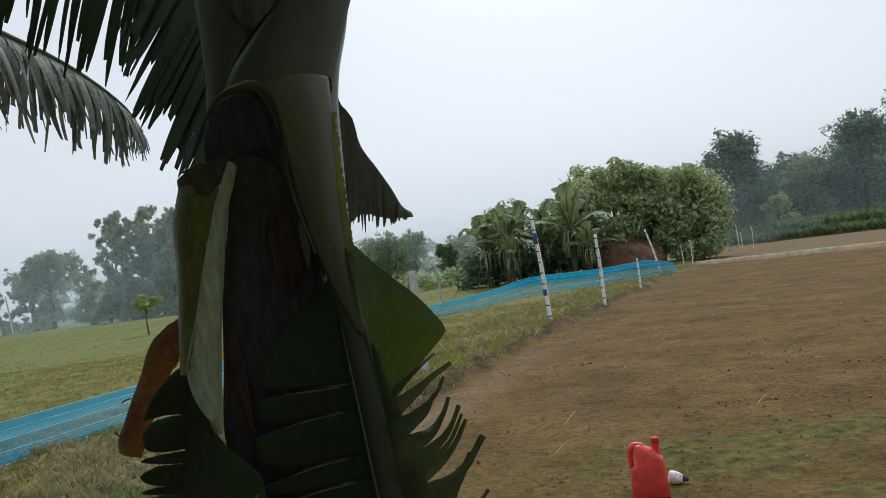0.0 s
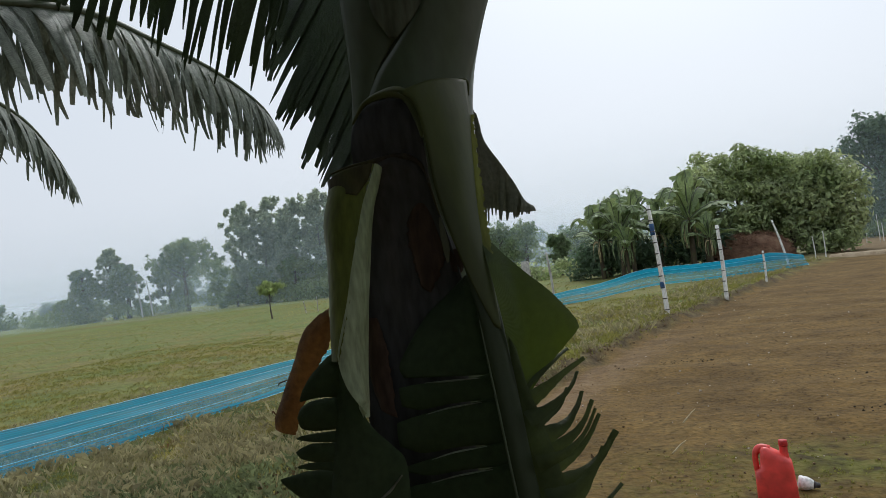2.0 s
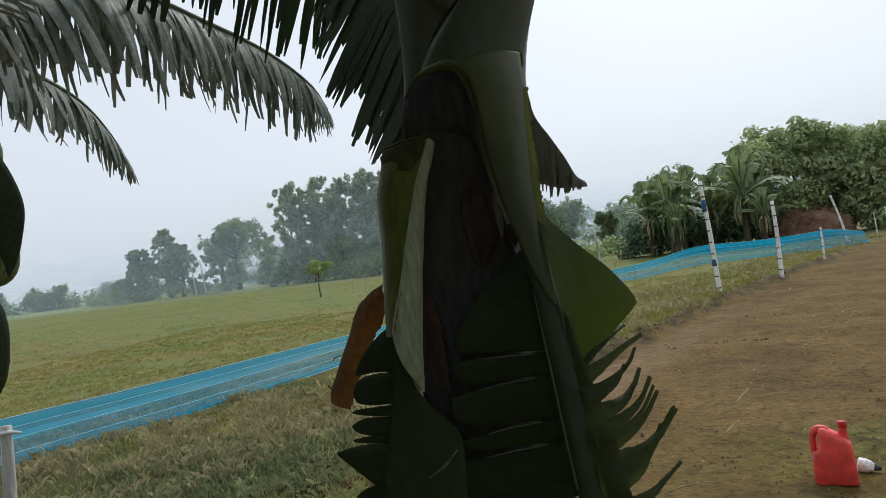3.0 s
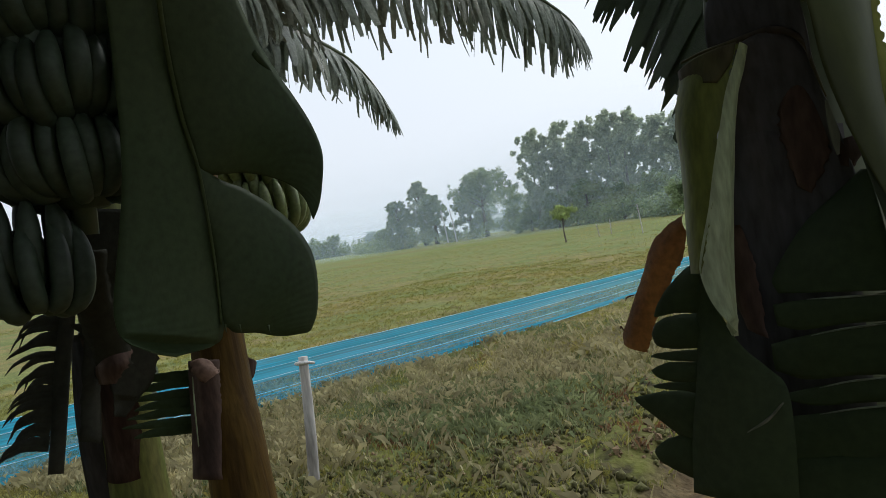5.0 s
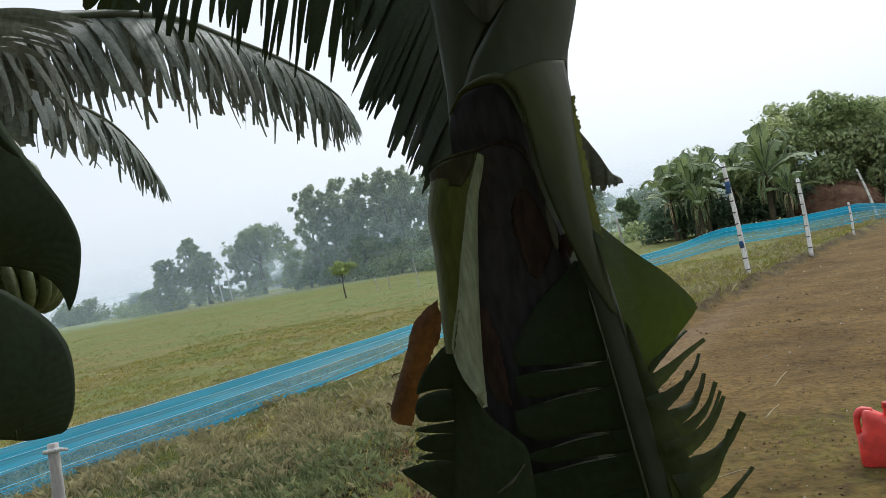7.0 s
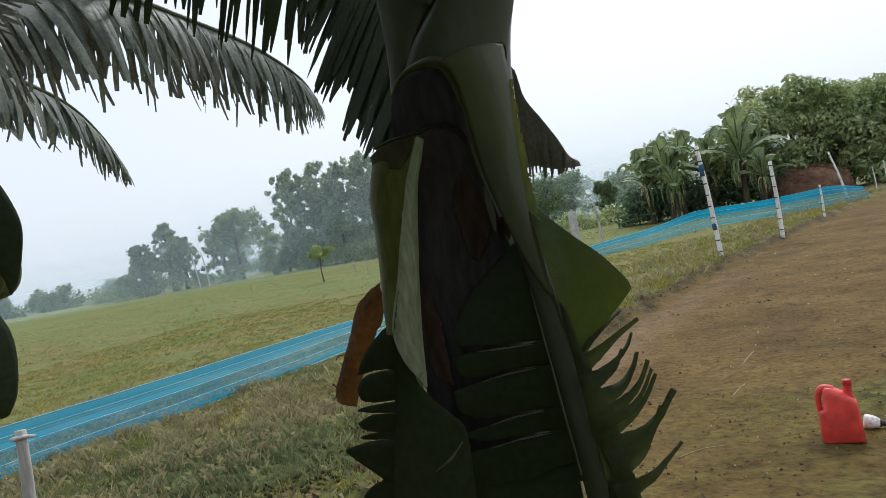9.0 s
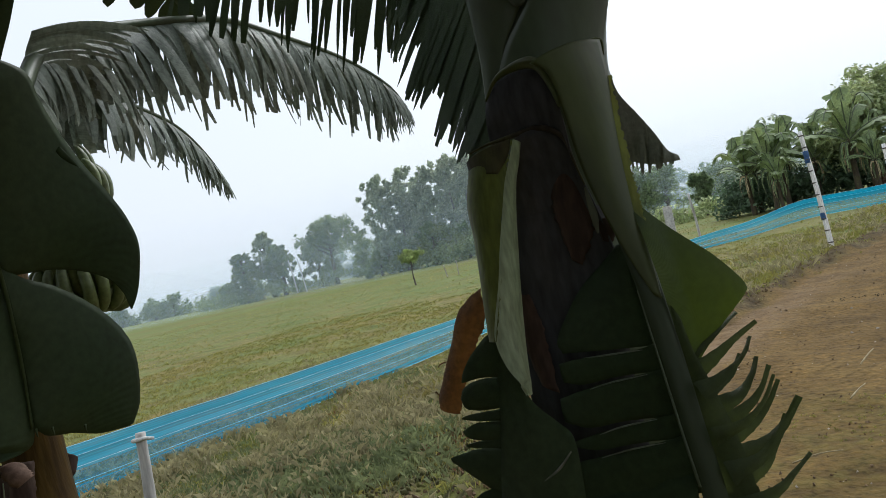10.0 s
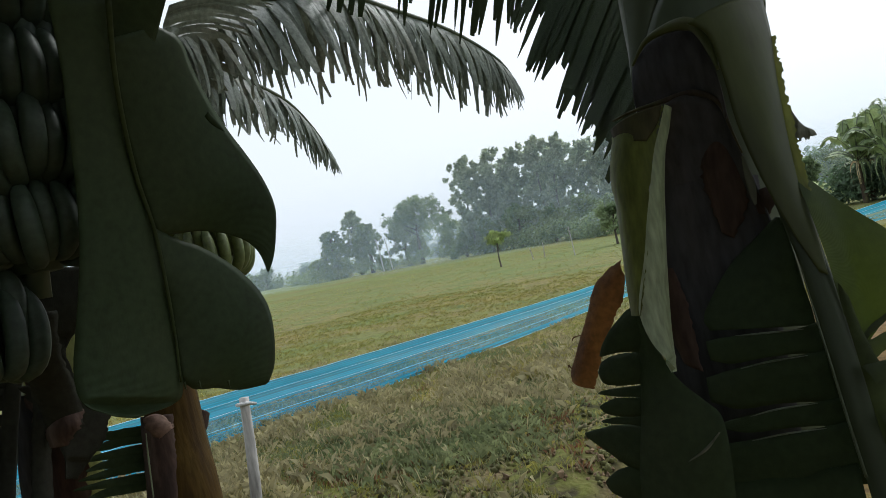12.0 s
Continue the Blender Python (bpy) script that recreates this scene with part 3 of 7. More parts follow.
soil_c = gramp(gnoise(0.9), [(0.3, (0.094, 0.059, 0.019)), (0.55, (0.135, 0.086, 0.028)), (0.75, (0.163, 0.109, 0.04))])
soil_c = gmix(0.7, soil_c, gramp(gnoise(4.5, 7), [(0.34, (0.68, 0.66, 0.62)), (0.5, (1, 1, 1)), (0.68, (1.22, 1.2, 1.16))]), "MULTIPLY")
soil_c = gmix(0.8, soil_c, gramp(gnoise(22, 9), [(0.32, (0.42, 0.4, 0.37)), (0.46, (0.92, 0.92, 0.92)), (0.6, (1.1, 1.07, 1.02)), (0.75, (1.6, 1.5, 1.4))]), "MULTIPLY")
moss_c = gramp(gnoise(9, 8), [(0.34, (0.03, 0.028, 0.012)), (0.45, (0.065, 0.066, 0.016)), (0.55, (0.098, 0.105, 0.022)), (0.68, (0.135, 0.13, 0.038))])
grass_c = gramp(gnoise(0.35), [(0.3, (0.10, 0.135, 0.036)), (0.45, (0.145, 0.158, 0.05)), (0.56, (0.185, 0.155, 0.058)), (0.68, (0.12, 0.15, 0.042))])
grass_c = gmix(0.6, grass_c, gramp(gnoise(1.6, 5), [(0.35, (0.7, 0.75, 0.7)), (0.5, (1, 1, 1)), (0.66, (1.3, 1.2, 1.15))]), "MULTIPLY")
grass_c = gmix(0.85, grass_c, gramp(gnoise(30, 9), [(0.35, (0.62, 0.62, 0.6)), (0.5, (1, 1, 1)), (0.65, (1.25, 1.22, 1.18))]), "MULTIPLY")
grass_c = gmix(0.8, grass_c, gramp(gnoise(6), [(0.3, (0.6, 0.62, 0.6)), (0.5, (1, 1, 1)), (0.7, (1.25, 1.2, 1.1))]), "MULTIPLY")
dirt_c = gramp(gnoise(3), [(0.35, (0.085, 0.066, 0.034)), (0.55, (0.142, 0.112, 0.056)), (0.68, (0.18, 0.135, 0.07))])
dirt_c = gmix(0.9, dirt_c, gramp(gnoise(28, 9), [(0.34, (0.45, 0.43, 0.4)), (0.48, (0.95, 0.95, 0.95)), (0.62, (1.2, 1.15, 1.1))]), "MULTIPLY")
far_c = gramp(gnoise(0.2), [(0.3, (0.2, 0.15, 0.1)), (0.7, (0.25, 0.2, 0.13))])
lush_c = gramp(gnoise(0.5), [(0.35, (0.115, 0.165, 0.05)), (0.65, (0.165, 0.205, 0.07))])
gcol = gmix(gattr("soil"), gmix(gattr("bare"), gmix(gattr("lush"), grass_c, lush_c), dirt_c), soil_c)
gcol = gmix(gattr("moss"), gcol, moss_c)
rim_c = gramp(gnoise(7, 7), [(0.35, (0.16, 0.105, 0.062)), (0.55, (0.21, 0.145, 0.09)), (0.7, (0.25, 0.18, 0.12))])
edge_c = gramp(gnoise(14, 7), [(0.35, (0.035, 0.024, 0.013)), (0.55, (0.07, 0.048, 0.024)), (0.7, (0.11, 0.078, 0.04))])
gcol = gmix(gattr("rim"), gcol, rim_c)
gcol = gmix(gattr("dark_edge"), gcol, edge_c)
gcol = gmix(gattr("far_soil"), gcol, far_c)
gl.new(gcol, gb.inputs["Base Color"])
gbp = gn.new("ShaderNodeBump")
gbp.inputs["Strength"].default_value, gbp.inputs["Distance"].default_value = 0.8, 0.03
gl.new(gnoise(18, 8), gbp.inputs["Height"])
gl.new(gbp.outputs["Normal"], gb.inputs["Normal"])
ground = part("ground", (gv, [], gf), M_GROUND)
tagged(ground, "flat farmland, mown grass meeting a bare brown ploughed field", "ground", kind="structure")


def smooth01(v):
    v = max(0.0, min(1.0, v))
    return v * v * (3 - 2 * v)


def dug(x, y):
    """1 inside the mossy dug patch by the stem, 0 outside it."""
    f = (x + 3.0) * 0.84 + (4.75 - y) * 0.54 + 0.35 * fbm(x, y, 1.5, 19)
    return smooth01(f / 0.5 + 0.5) if x < soil_edge(y) else 0.0


cover = {"soil": [], "bare": [], "moss": [], "far_soil": [], "rim": [], "dark_edge": [], "lush": []}
for x, y, z in gv:
    e = x - soil_edge(y) + 0.25 * fbm(x, y, 1.2, 9)
    so = smooth01(e / 0.35 + 0.4)
    cover["soil"].append(so if y < 62 else 0.0)
    near_dirt = smooth01((6.6 - math.hypot(x + 1.0, y * 0.9)) / 2.5) * smooth01(0.6 + 1.4 * fbm(x, y, 0.9, 4))
    strip = smooth01(1 - abs(e + 0.1) / 0.35)
    cover["bare"].append(max(near_dirt, dug(x, y), 0.8 * strip, 0.5 * smooth01(fbm(x, y, 0.5, 2) - 0.1)))
    green = smooth01(1.1 - math.hypot((x - 2.3) / 2.2, (y - 5.05) / 0.8)) * smooth01(0.7 + fbm(x, y, 1.6, 6))
    low = smooth01((6.2 - math.hypot(x + 1.4, y)) / 2) * smooth01(0.45 + 1.5 * fbm(x, y, 1.8, 8))
    thin = 0.65 * smooth01((6.5 - y) / 2.5) * smooth01(fbm(x, y, 0.7, 12) + 0.25)
    cover["moss"].append(max(0.95 * green, 0.5 * low * (1 - dug(x, y)), dug(x, y) * smooth01(0.75 + 1.3 * fbm(x, y, 1.9, 23)), thin))
    cover["lush"].append(0.65 * smooth01((y - 14) / 26) * (1 - so) * smooth01(0.75 + 1.2 * fbm(x, y, 0.12, 41)))
    wob = 0.12 * fbm(x, y, 2.1, 33)
    cover["rim"].append(0.55 * smooth01((15 - y) / 8) * smooth01((e - 0.12 + wob) / 0.2) * smooth01((1.15 - e + 2 * wob) / 0.6) if y < 34 else 0.0)
    cover["dark_edge"].append(0.9 * smooth01(1 - abs(e + 0.02 + wob) / 0.2) if y < 34 else 0.0)
    cover["far_soil"].append(0.4 if x > 12 and y > bund_y(x) else 0.0)
for key, vals in cover.items():
    ground.data.attributes.new(key, "FLOAT", "POINT").data.foreach_set("value", vals)


def blades(count, region, h, w, seed, keep, per=6):
    """Tufts of grass blades strewn over a stretch of ground."""
    rnd = random.Random(seed)
    verts, faces = [], []
    (x0, x1), (y0, y1) = region
    for _ in range(count):
        f = rnd.random()
        y = y0 + (y1 - y0) * f ** 1.6
        x = rnd.uniform(x0, x1)
        if not keep(x, y, rnd):
            continue
        z = ground_z(x, y)
        for _ in range(per):
            a = rnd.uniform(0, 6.283)
            hh, lean_ = h * rnd.uniform(0.45, 1.3), rnd.uniform(0.2, 1.0)
            px_, py_ = x + rnd.gauss(0, h * 0.6), y + rnd.gauss(0, h * 0.6)
            ca, sa = math.cos(a), math.sin(a)
            ww = w * rnd.uniform(0.6, 1.3)
            k = len(verts)
            verts += [(px_ - sa * ww, py_ + ca * ww, z - 0.01), (px_ + sa * ww, py_ - ca * ww, z - 0.01),
                      (px_ + ca * hh * lean_ * 0.4 + sa * ww * .7, py_ + sa * hh * lean_ * 0.4 - ca * ww * .7, z + hh * 0.6),
                      (px_ + ca * hh * lean_, py_ + sa * hh * lean_, z + hh * (1.05 - 0.4 * lean_))]
            faces += [(k, k + 1, k + 2), (k, k + 2, k + 3)]
    return verts, [], faces


def on_grass(x, y, rnd):
    return x < soil_edge(y) - 0.05 + rnd.gauss(0, 0.12)


def weedy(s, seed, level):
    base = patchy(s, seed, level)
    return lambda x, y, rnd: rnd.random() > 0.88 * dug(x, y) and base(x, y, rnd)


def patchy(s, seed, level):
    return lambda x, y, rnd: on_grass(x, y, rnd) and fbm(x, y, s, seed) > level + rnd.gauss(0, 0.12)


for args, m_, lab in (
        ((30000, ((-14, 3), (2.6, 22)), 0.045, 0.0028, 11, weedy(0.6, 2, -0.4)), M_GRASS, "short yellow-green meadow grass"),
        ((14000, ((-40, 9), (16, 64)), 0.05, 0.008, 12, patchy(0.25, 5, -0.5), 4), M_GRASS, "sparse grass over the far meadow"),
        ((14000, ((-7.5, -0.8), (2.8, 9)), 0.05, 0.0032, 13, weedy(0.9, 21, -0.1)), M_WEED, "low green weeds on the bank"),
        ((7000, ((-8, 0.5), (2.8, 12)), 0.06, 0.0028, 14, weedy(1.1, 31, -0.05)), M_DEAD, "dry straw-coloured grass on the bank"),
        ((9000, ((-7, 0.2), (2.8, 8)), 0.12, 0.0022, 17, weedy(1.4, 41, -0.1), 5), M_DEAD, "long dry stalks among the weeds"),
        ((5200, ((-6.5, -0.6), (2.8, 7.5)), 0.035, 0.0045, 18, weedy(1.3, 51, 0.0), 8), M_WEED, "broad-leaved weeds on the bank"),
        ((2600, ((-4.6, -1.6), (3.6, 7.2)), 0.10, 0.003, 20, lambda x, y, r: math.hypot((x + 3.1) / 0.95, (y - 4.95) / 0.75) < 1 + r.gauss(0, 0.2), 7), M_WEED, "patch of taller blue-green weeds on the bank"),
        ((2200, ((-5.0, -1.0), (3.0, 8)), 0.05, 0.003, 21, lambda x, y, r: x < soil_edge(y) - 0.2 and dug(x, y) > 0.3 and r.random() < 0.6, 5), M_GRASS, "sparse blades over the mossy lumps"),
        ((1100, ((-6, -1.5), (4.0, 8)), 0.05, 0.003, 22, lambda x, y, r: on_grass(x, y, r) and fbm(x, y, 1.0, 77) > 0.28, 8), M_REDGRASS, "reddish brown withered weeds on the bank"),
        ((9000, ((-4, 12), (7, 32)), 0.16, 0.004, 19, lambda x, y, r: -3.0 < x - soil_edge(y) < -0.15 and fbm(x, y, 0.9, 63) > 0.0, 5), M_DEAD, "tall dry grass tufts by the net"),
        ((26000, ((-4, 12), (7, 32)), 0.10, 0.006, 15, lambda x, y, r: -2.6 < x - soil_edge(y) < -0.2 and fbm(x, y, 0.8, 61) > -0.15, 5), M_GRASS, "rough grass along the field edge"),
        ((1500, ((0.2, 5), (4.0, 6.2)), 0.013, 0.004, 16, lambda x, y, r: math.hypot((x - 2.2) / 2.2, (y - 5.0) / 0.7) < 1 and fbm(x, y, 1.6, 6) > -0.2), M_GRASS, "thin green growth on bare soil")):
    tagged(part("grass", blades(*args), m_, None, "", False), lab, "grass", kind="stuff")


def clods(count, region, size, seed, keep, m_, name, label, cat):
    rnd = random.Random(seed)
    verts, faces = [], []
    for _ in range(count):
        x, y = rnd.uniform(*region[0]), region[1][0] + (region[1][1] - region[1][0]) * rnd.random() ** 1.7
        if not keep(x, y):
            continue
        s = size * rnd.uniform(0.4, 1.0) * (1.0 if rnd.random() < 0.92 else 1.9)
        z = ground_z(x, y) + s * 0.15
        k = len(verts)
        p = [Vector(v) for v in ((1, 0, 0), (-1, 0, 0), (0, 1, 0), (0, -1, 0), (0, 0, 0.7), (0, 0, -0.7))]
        rot = Euler((rnd.uniform(0, 6), rnd.uniform(0, 6), rnd.uniform(0, 6))).to_matrix()
        verts += [tuple(Vector((x, y, z)) + (rot @ (q * rnd.uniform(0.6, 1.2))) * s) for q in p]
        faces += [tuple(k + i for i in f) for f in ((0, 2, 4), (2, 1, 4), (1, 3, 4), (3, 0, 4), (2, 0, 5), (1, 2, 5), (3, 1, 5), (0, 3, 5))]
    tagged(part(name, (verts, [], faces), m_, None, "", name == "moss_lumps"), label, cat, kind="stuff")


clods(5200, ((-1.5, 14), (3.0, 20)), 0.014, 31, lambda x, y: x > soil_edge(y) - 0.3, M_CLOD, "soil_clods", "small brown clods on the bare field", "soil")
clods(9000, ((-4.5, 0), (2.6, 8)), 0.034, 35, lambda x, y: x < soil_edge(y) and dug(x, y) > 0.3 and fbm(x, y, 1.4, 27) > -0.2, M_MOSS, "moss_lumps", "mossy olive lumps of earth by the stem", "moss")
clods(4500, ((-4.5, 0), (2.6, 8)), 0.02, 32, lambda x, y: x < soil_edge(y) + .3 and dug(x, y) > 0.35 and fbm(x, y, 1.1, 4) > -0.1, M_CLOD, "soil_clods", "crumbly dark soil among the weeds", "soil")
clods(700, ((-0.5, 12), (4.0, 20)), 0.012, 33, lambda x, y: x > soil_edge(y), M_CHIP, "stone_chips", "pale stone and straw chips on the soil", "stones")
clods(42000, ((-2.0, 12), (4, 32)), 0.024, 34, lambda x, y: -0.25 < x - soil_edge(y) < 0.08, M_CLOD, "soil_clods", "dug soil along the field edge", "soil")


for k_, (lx, ly, ln_) in enumerate(((2.6, 7.9, 1.6), (3.6, 7.4, 1.4), (2.3, 6.3, 1.0), (4.3, 6.9, 0.8), (1.2, 9.6, 0.7), (3.2, 5.0, 0.9), (5.2, 9.8, 1.6))):
    clods(40, ((lx, lx + ln_), (ly, ly + 0.2)), 0.013, 60 + k_, lambda x, y: True, M_LITTER, "plant_litter", "dark rotting plant litter on the soil", "litter")


def stick(a, b, r, seed):
    bm = bmesh.new()
    a, b = Vector(a), Vector(b)
    tube(bm, [a, a.lerp(b, 0.5) + Vector((0.01, 0.01, 0.012)), b], [r, r * 0.9, r * 0.5], 6, 6)
    tagged(part("dry_stalk", bm, M_DRYSTRAW), "dry pale stalk lying on the soil", "stalk", "stalks on the soil")


stick((0.86, 6.1, 0.0), (1.02, 6.4, 0.04), 0.006, 1)
stick((0.64, 5.3, -0.02), (0.78, 5.52, 0.01), 0.006, 2)
stick((2.45, 5.9, 0.0), (2.62, 6.1, 0.03), 0.005, 3)
stick((0.15, 4.2, -0.02), (0.42, 4.28, 0.0), 0.005, 4)
stick((-0.1, 3.6, -0.02), (0.2, 3.55, 0.0), 0.005, 5)


bm = bmesh.new()
bank_pts = spline([(12.2, 33.8, 0), (15.2, 31.3, 0), (18.2, 28.9, 0), (24.0, 24.0, 0), (34.0, 16.0, 0)], 120)
bank_rows = []
for i, q in enumerate(bank_pts):
    across = Vector((0.8, 0.6, 0))
    bank_rows.append([bm.verts.new(q + across * (w_ + 0.05 * fbm(i * 0.3, w_, 1.0, 2)) + Vector((0, 0, h_ + 0.03 * fbm(i * 0.4, w_ * 5, 1.0, 7)))) for w_, h_ in ((-0.35, -0.12), (-0.18, 0.06), (-0.02, 0.12), (0.15, 0.11), (0.32, 0.03), (0.5, -0.12))])
for ra, rb in zip(bank_rows, bank_rows[1:]):
    for j in range(5):
        bm.faces.new((ra[j], ra[j + 1], rb[j + 1], rb[j]))
M_BANK = mat("dry_earth_bank", [(0.24, 0.18, 0.11), (0.32, 0.25, 0.16), (0.38, 0.31, 0.21)], 3, 0.95, 0.5, 30, 0.02)
tagged(part("embankment", bm, M_BANK), "low dry earth bank along the far side of the field", "embankment", kind="structure")


# ---- main banana plant ----
plant = thing("banana_plant", (-0.28, 1.05, 0), "banana plant with folded drying leaves hanging down its stem", "banana plant", "banana plants")
part("pseudostem", stem_mesh([(-0.29, 1.05, -0.05), (-0.26, 1.065, 0.8), (-0.235, 1.065, 1.45), (-0.2125, 1.06, 1.83), (-0.19, 1.065, 2.0), (-0.17, 1.07, 2.25)],
                             [0.125, 0.11, 0.094, 0.093, 0.113, 0.128]), M_STEM, plant)
# leaf stalks wrapping over one another at the top of the stem
part("leaf_stalk", sheet([(-0.293, 0.996, 2.040), (-0.292, 0.991, 1.985), (-0.290, 0.986, 1.914), (-0.291, 0.982, 1.853), (-0.297, 0.977, 1.784)], [(-0.152, 0.960, 1.995), (-0.183, 0.963, 1.953), (-0.220, 0.964, 1.906), (-0.246, 0.965, 1.870), (-0.275, 0.967, 1.804)], bulge=0.12, n=30, cols=12), M_STEM, plant)
part("leaf_stalk", sheet([(-0.146, 0.950, 1.989), (-0.170, 0.951, 1.947), (-0.214, 0.953, 1.898), (-0.244, 0.954, 1.864), (-0.270, 0.956, 1.817), (-0.284, 0.957, 1.792)], [(-0.059, 0.995, 1.988), (-0.079, 0.991, 1.940), (-0.096, 0.986, 1.892), (-0.112, 0.981, 1.848), (-0.119, 0.977, 1.819), (-0.126, 0.972, 1.791)], bulge=0.16, n=30, cols=14), M_STEM, plant)
part("leaf_stalk", sheet([(-0.240, 0.955, 2.013), (-0.239, 0.953, 1.961), (-0.228, 0.951, 1.934), (-0.216, 0.949, 1.913)], [(-0.143, 0.955, 1.991), (-0.167, 0.953, 1.951), (-0.188, 0.949, 1.929), (-0.207, 0.947, 1.911)], bulge=0.1, n=16, cols=8), M_GREYSHEATH, plant)
# upper hood: dark sheath carrying the hollow's shade, under a pale rolled rim
part("dry_sheath", sheet([(-0.286, 0.937, 1.797), (-0.265, 0.932, 1.819), (-0.239, 0.927, 1.826), (-0.213, 0.921, 1.825), (-0.193, 0.915, 1.807), (-0.186, 0.908, 1.774), (-0.182, 0.903, 1.737), (-0.182, 0.896, 1.697)], [(-0.293, 0.941, 1.726), (-0.281, 0.936, 1.731), (-0.262, 0.931, 1.735), (-0.236, 0.926, 1.736), (-0.215, 0.921, 1.732), (-0.198, 0.916, 1.722), (-0.188, 0.911, 1.706), (-0.182, 0.906, 1.682)], bulge=0.12, n=36, cols=10), M_DRYDARK, plant, "dry sheath with the hollow's shade put into its colour")
part("collar", rod([(-0.285, 0.932, 1.796), (-0.263, 0.924, 1.819), (-0.236, 0.916, 1.826), (-0.210, 0.907, 1.824), (-0.193, 0.898, 1.810), (-0.183, 0.889, 1.781), (-0.179, 0.880, 1.752)], [0.0018, 0.0035, 0.006, 0.0085, 0.008, 0.006, 0.002], 36, 8), M_STRAP, plant, "rolled grey rim of the hood")
# stalk of the hanging leaf: from the collar down into its midrib
part("midrib", sheet([(-0.159, 0.890, 1.616), (-0.150, 0.883, 1.584), (-0.142, 0.874, 1.538), (-0.136, 0.865, 1.503), (-0.131, 0.858, 1.443), (-0.125, 0.849, 1.386), (-0.121, 0.841, 1.326), (-0.115, 0.832, 1.262), (-0.111, 0.824, 1.209)], [(-0.121, 0.900, 1.618), (-0.116, 0.891, 1.579), (-0.111, 0.882, 1.518), (-0.107, 0.872, 1.482), (-0.102, 0.862, 1.427), (-0.097, 0.853, 1.375), (-0.093, 0.843, 1.320), (-0.088, 0.834, 1.260), (-0.086, 0.824, 1.207)], bulge=0.14, n=50, cols=10), M_MIDRIB, plant)
part("leaf_stalk", sheet([(-0.203, 0.879, 1.816), (-0.183, 0.877, 1.793), (-0.175, 0.875, 1.739), (-0.171, 0.873, 1.686), (-0.163, 0.870, 1.638), (-0.152, 0.869, 1.592), (-0.135, 0.866, 1.538), (-0.117, 0.864, 1.492)], [(-0.117, 0.943, 1.832), (-0.117, 0.931, 1.789), (-0.119, 0.921, 1.740), (-0.119, 0.909, 1.688), (-0.118, 0.898, 1.633), (-0.116, 0.887, 1.579), (-0.113, 0.876, 1.524), (-0.111, 0.864, 1.487)], bulge=0.14, n=50, cols=14, wave=0.012), M_STRAP, plant, "dull olive leaf stalk folded over the stem")
# highlight on the midrib's left side, modelled as a pale rod
part("midrib_highlight", rod([(-0.136, 0.860, 1.503), (-0.131, 0.852, 1.444), (-0.126, 0.844, 1.387), (-0.121, 0.835, 1.327), (-0.115, 0.827, 1.264)], [0.0006, 0.0013, 0.0016, 0.0018], 24, 8), M_STEM, plant, "thin pale rod imitating the midrib highlight")
part("leaf_margin", sheet([(-0.137, 0.922, 1.778), (-0.136, 0.911, 1.738), (-0.136, 0.899, 1.690), (-0.135, 0.888, 1.635), (-0.131, 0.877, 1.582)], [(-0.112, 0.929, 1.780), (-0.112, 0.918, 1.738), (-0.112, 0.906, 1.686), (-0.111, 0.895, 1.632), (-0.109, 0.884, 1.578)], bulge=0.05, n=70, cols=5, ragged=0.18, thick=0), M_OLIVE, plant, "yellowed ragged leaf edge")
# collar line of the sheath round the stem
part("sheath_rim", rod([(-0.203, 0.933, 1.826), (-0.180, 0.941, 1.833), (-0.152, 0.948, 1.835), (-0.118, 0.956, 1.836), (-0.117, 0.963, 1.815)], [0.001, 0.002, 0.002, 0.0025, 0.001], 24, 8), M_STRAP, plant)
# lower hood and the dry hollow under it, shade put into dark sheets
part("dry_sheath", sheet([(-0.258, 0.911, 1.730), (-0.235, 0.913, 1.737), (-0.213, 0.914, 1.734), (-0.196, 0.915, 1.722), (-0.185, 0.917, 1.699), (-0.176, 0.917, 1.654), (-0.165, 0.919, 1.602), (-0.155, 0.919, 1.538)], [(-0.289, 0.950, 1.620), (-0.287, 0.948, 1.595), (-0.277, 0.946, 1.569), (-0.260, 0.945, 1.550), (-0.241, 0.943, 1.531), (-0.220, 0.941, 1.509), (-0.198, 0.939, 1.485), (-0.175, 0.938, 1.467)], bulge=-0.06, n=40, cols=14), M_DRYDARK, plant)
part("dry_sheath", sheet([(-0.289, 0.950, 1.637), (-0.301, 0.945, 1.555), (-0.310, 0.940, 1.474), (-0.321, 0.934, 1.379), (-0.312, 0.930, 1.314), (-0.314, 0.924, 1.235)], [(-0.164, 0.950, 1.617), (-0.166, 0.945, 1.538), (-0.170, 0.940, 1.458), (-0.174, 0.934, 1.364), (-0.175, 0.930, 1.301), (-0.178, 0.925, 1.224)], bulge=0.05, n=30, cols=10), M_DRYDARK, plant)
part("collar", rod([(-0.326, 0.931, 1.731), (-0.299, 0.927, 1.736), (-0.272, 0.922, 1.737), (-0.244, 0.919, 1.738), (-0.221, 0.915, 1.738), (-0.202, 0.909, 1.730), (-0.186, 0.905, 1.712), (-0.181, 0.900, 1.684), (-0.173, 0.895, 1.647)], [0.0015, 0.002, 0.0028, 0.004, 0.0045, 0.004, 0.003, 0.002, 0.001], 40, 8), M_PURPLE, plant, "dark rim of the lower hood")
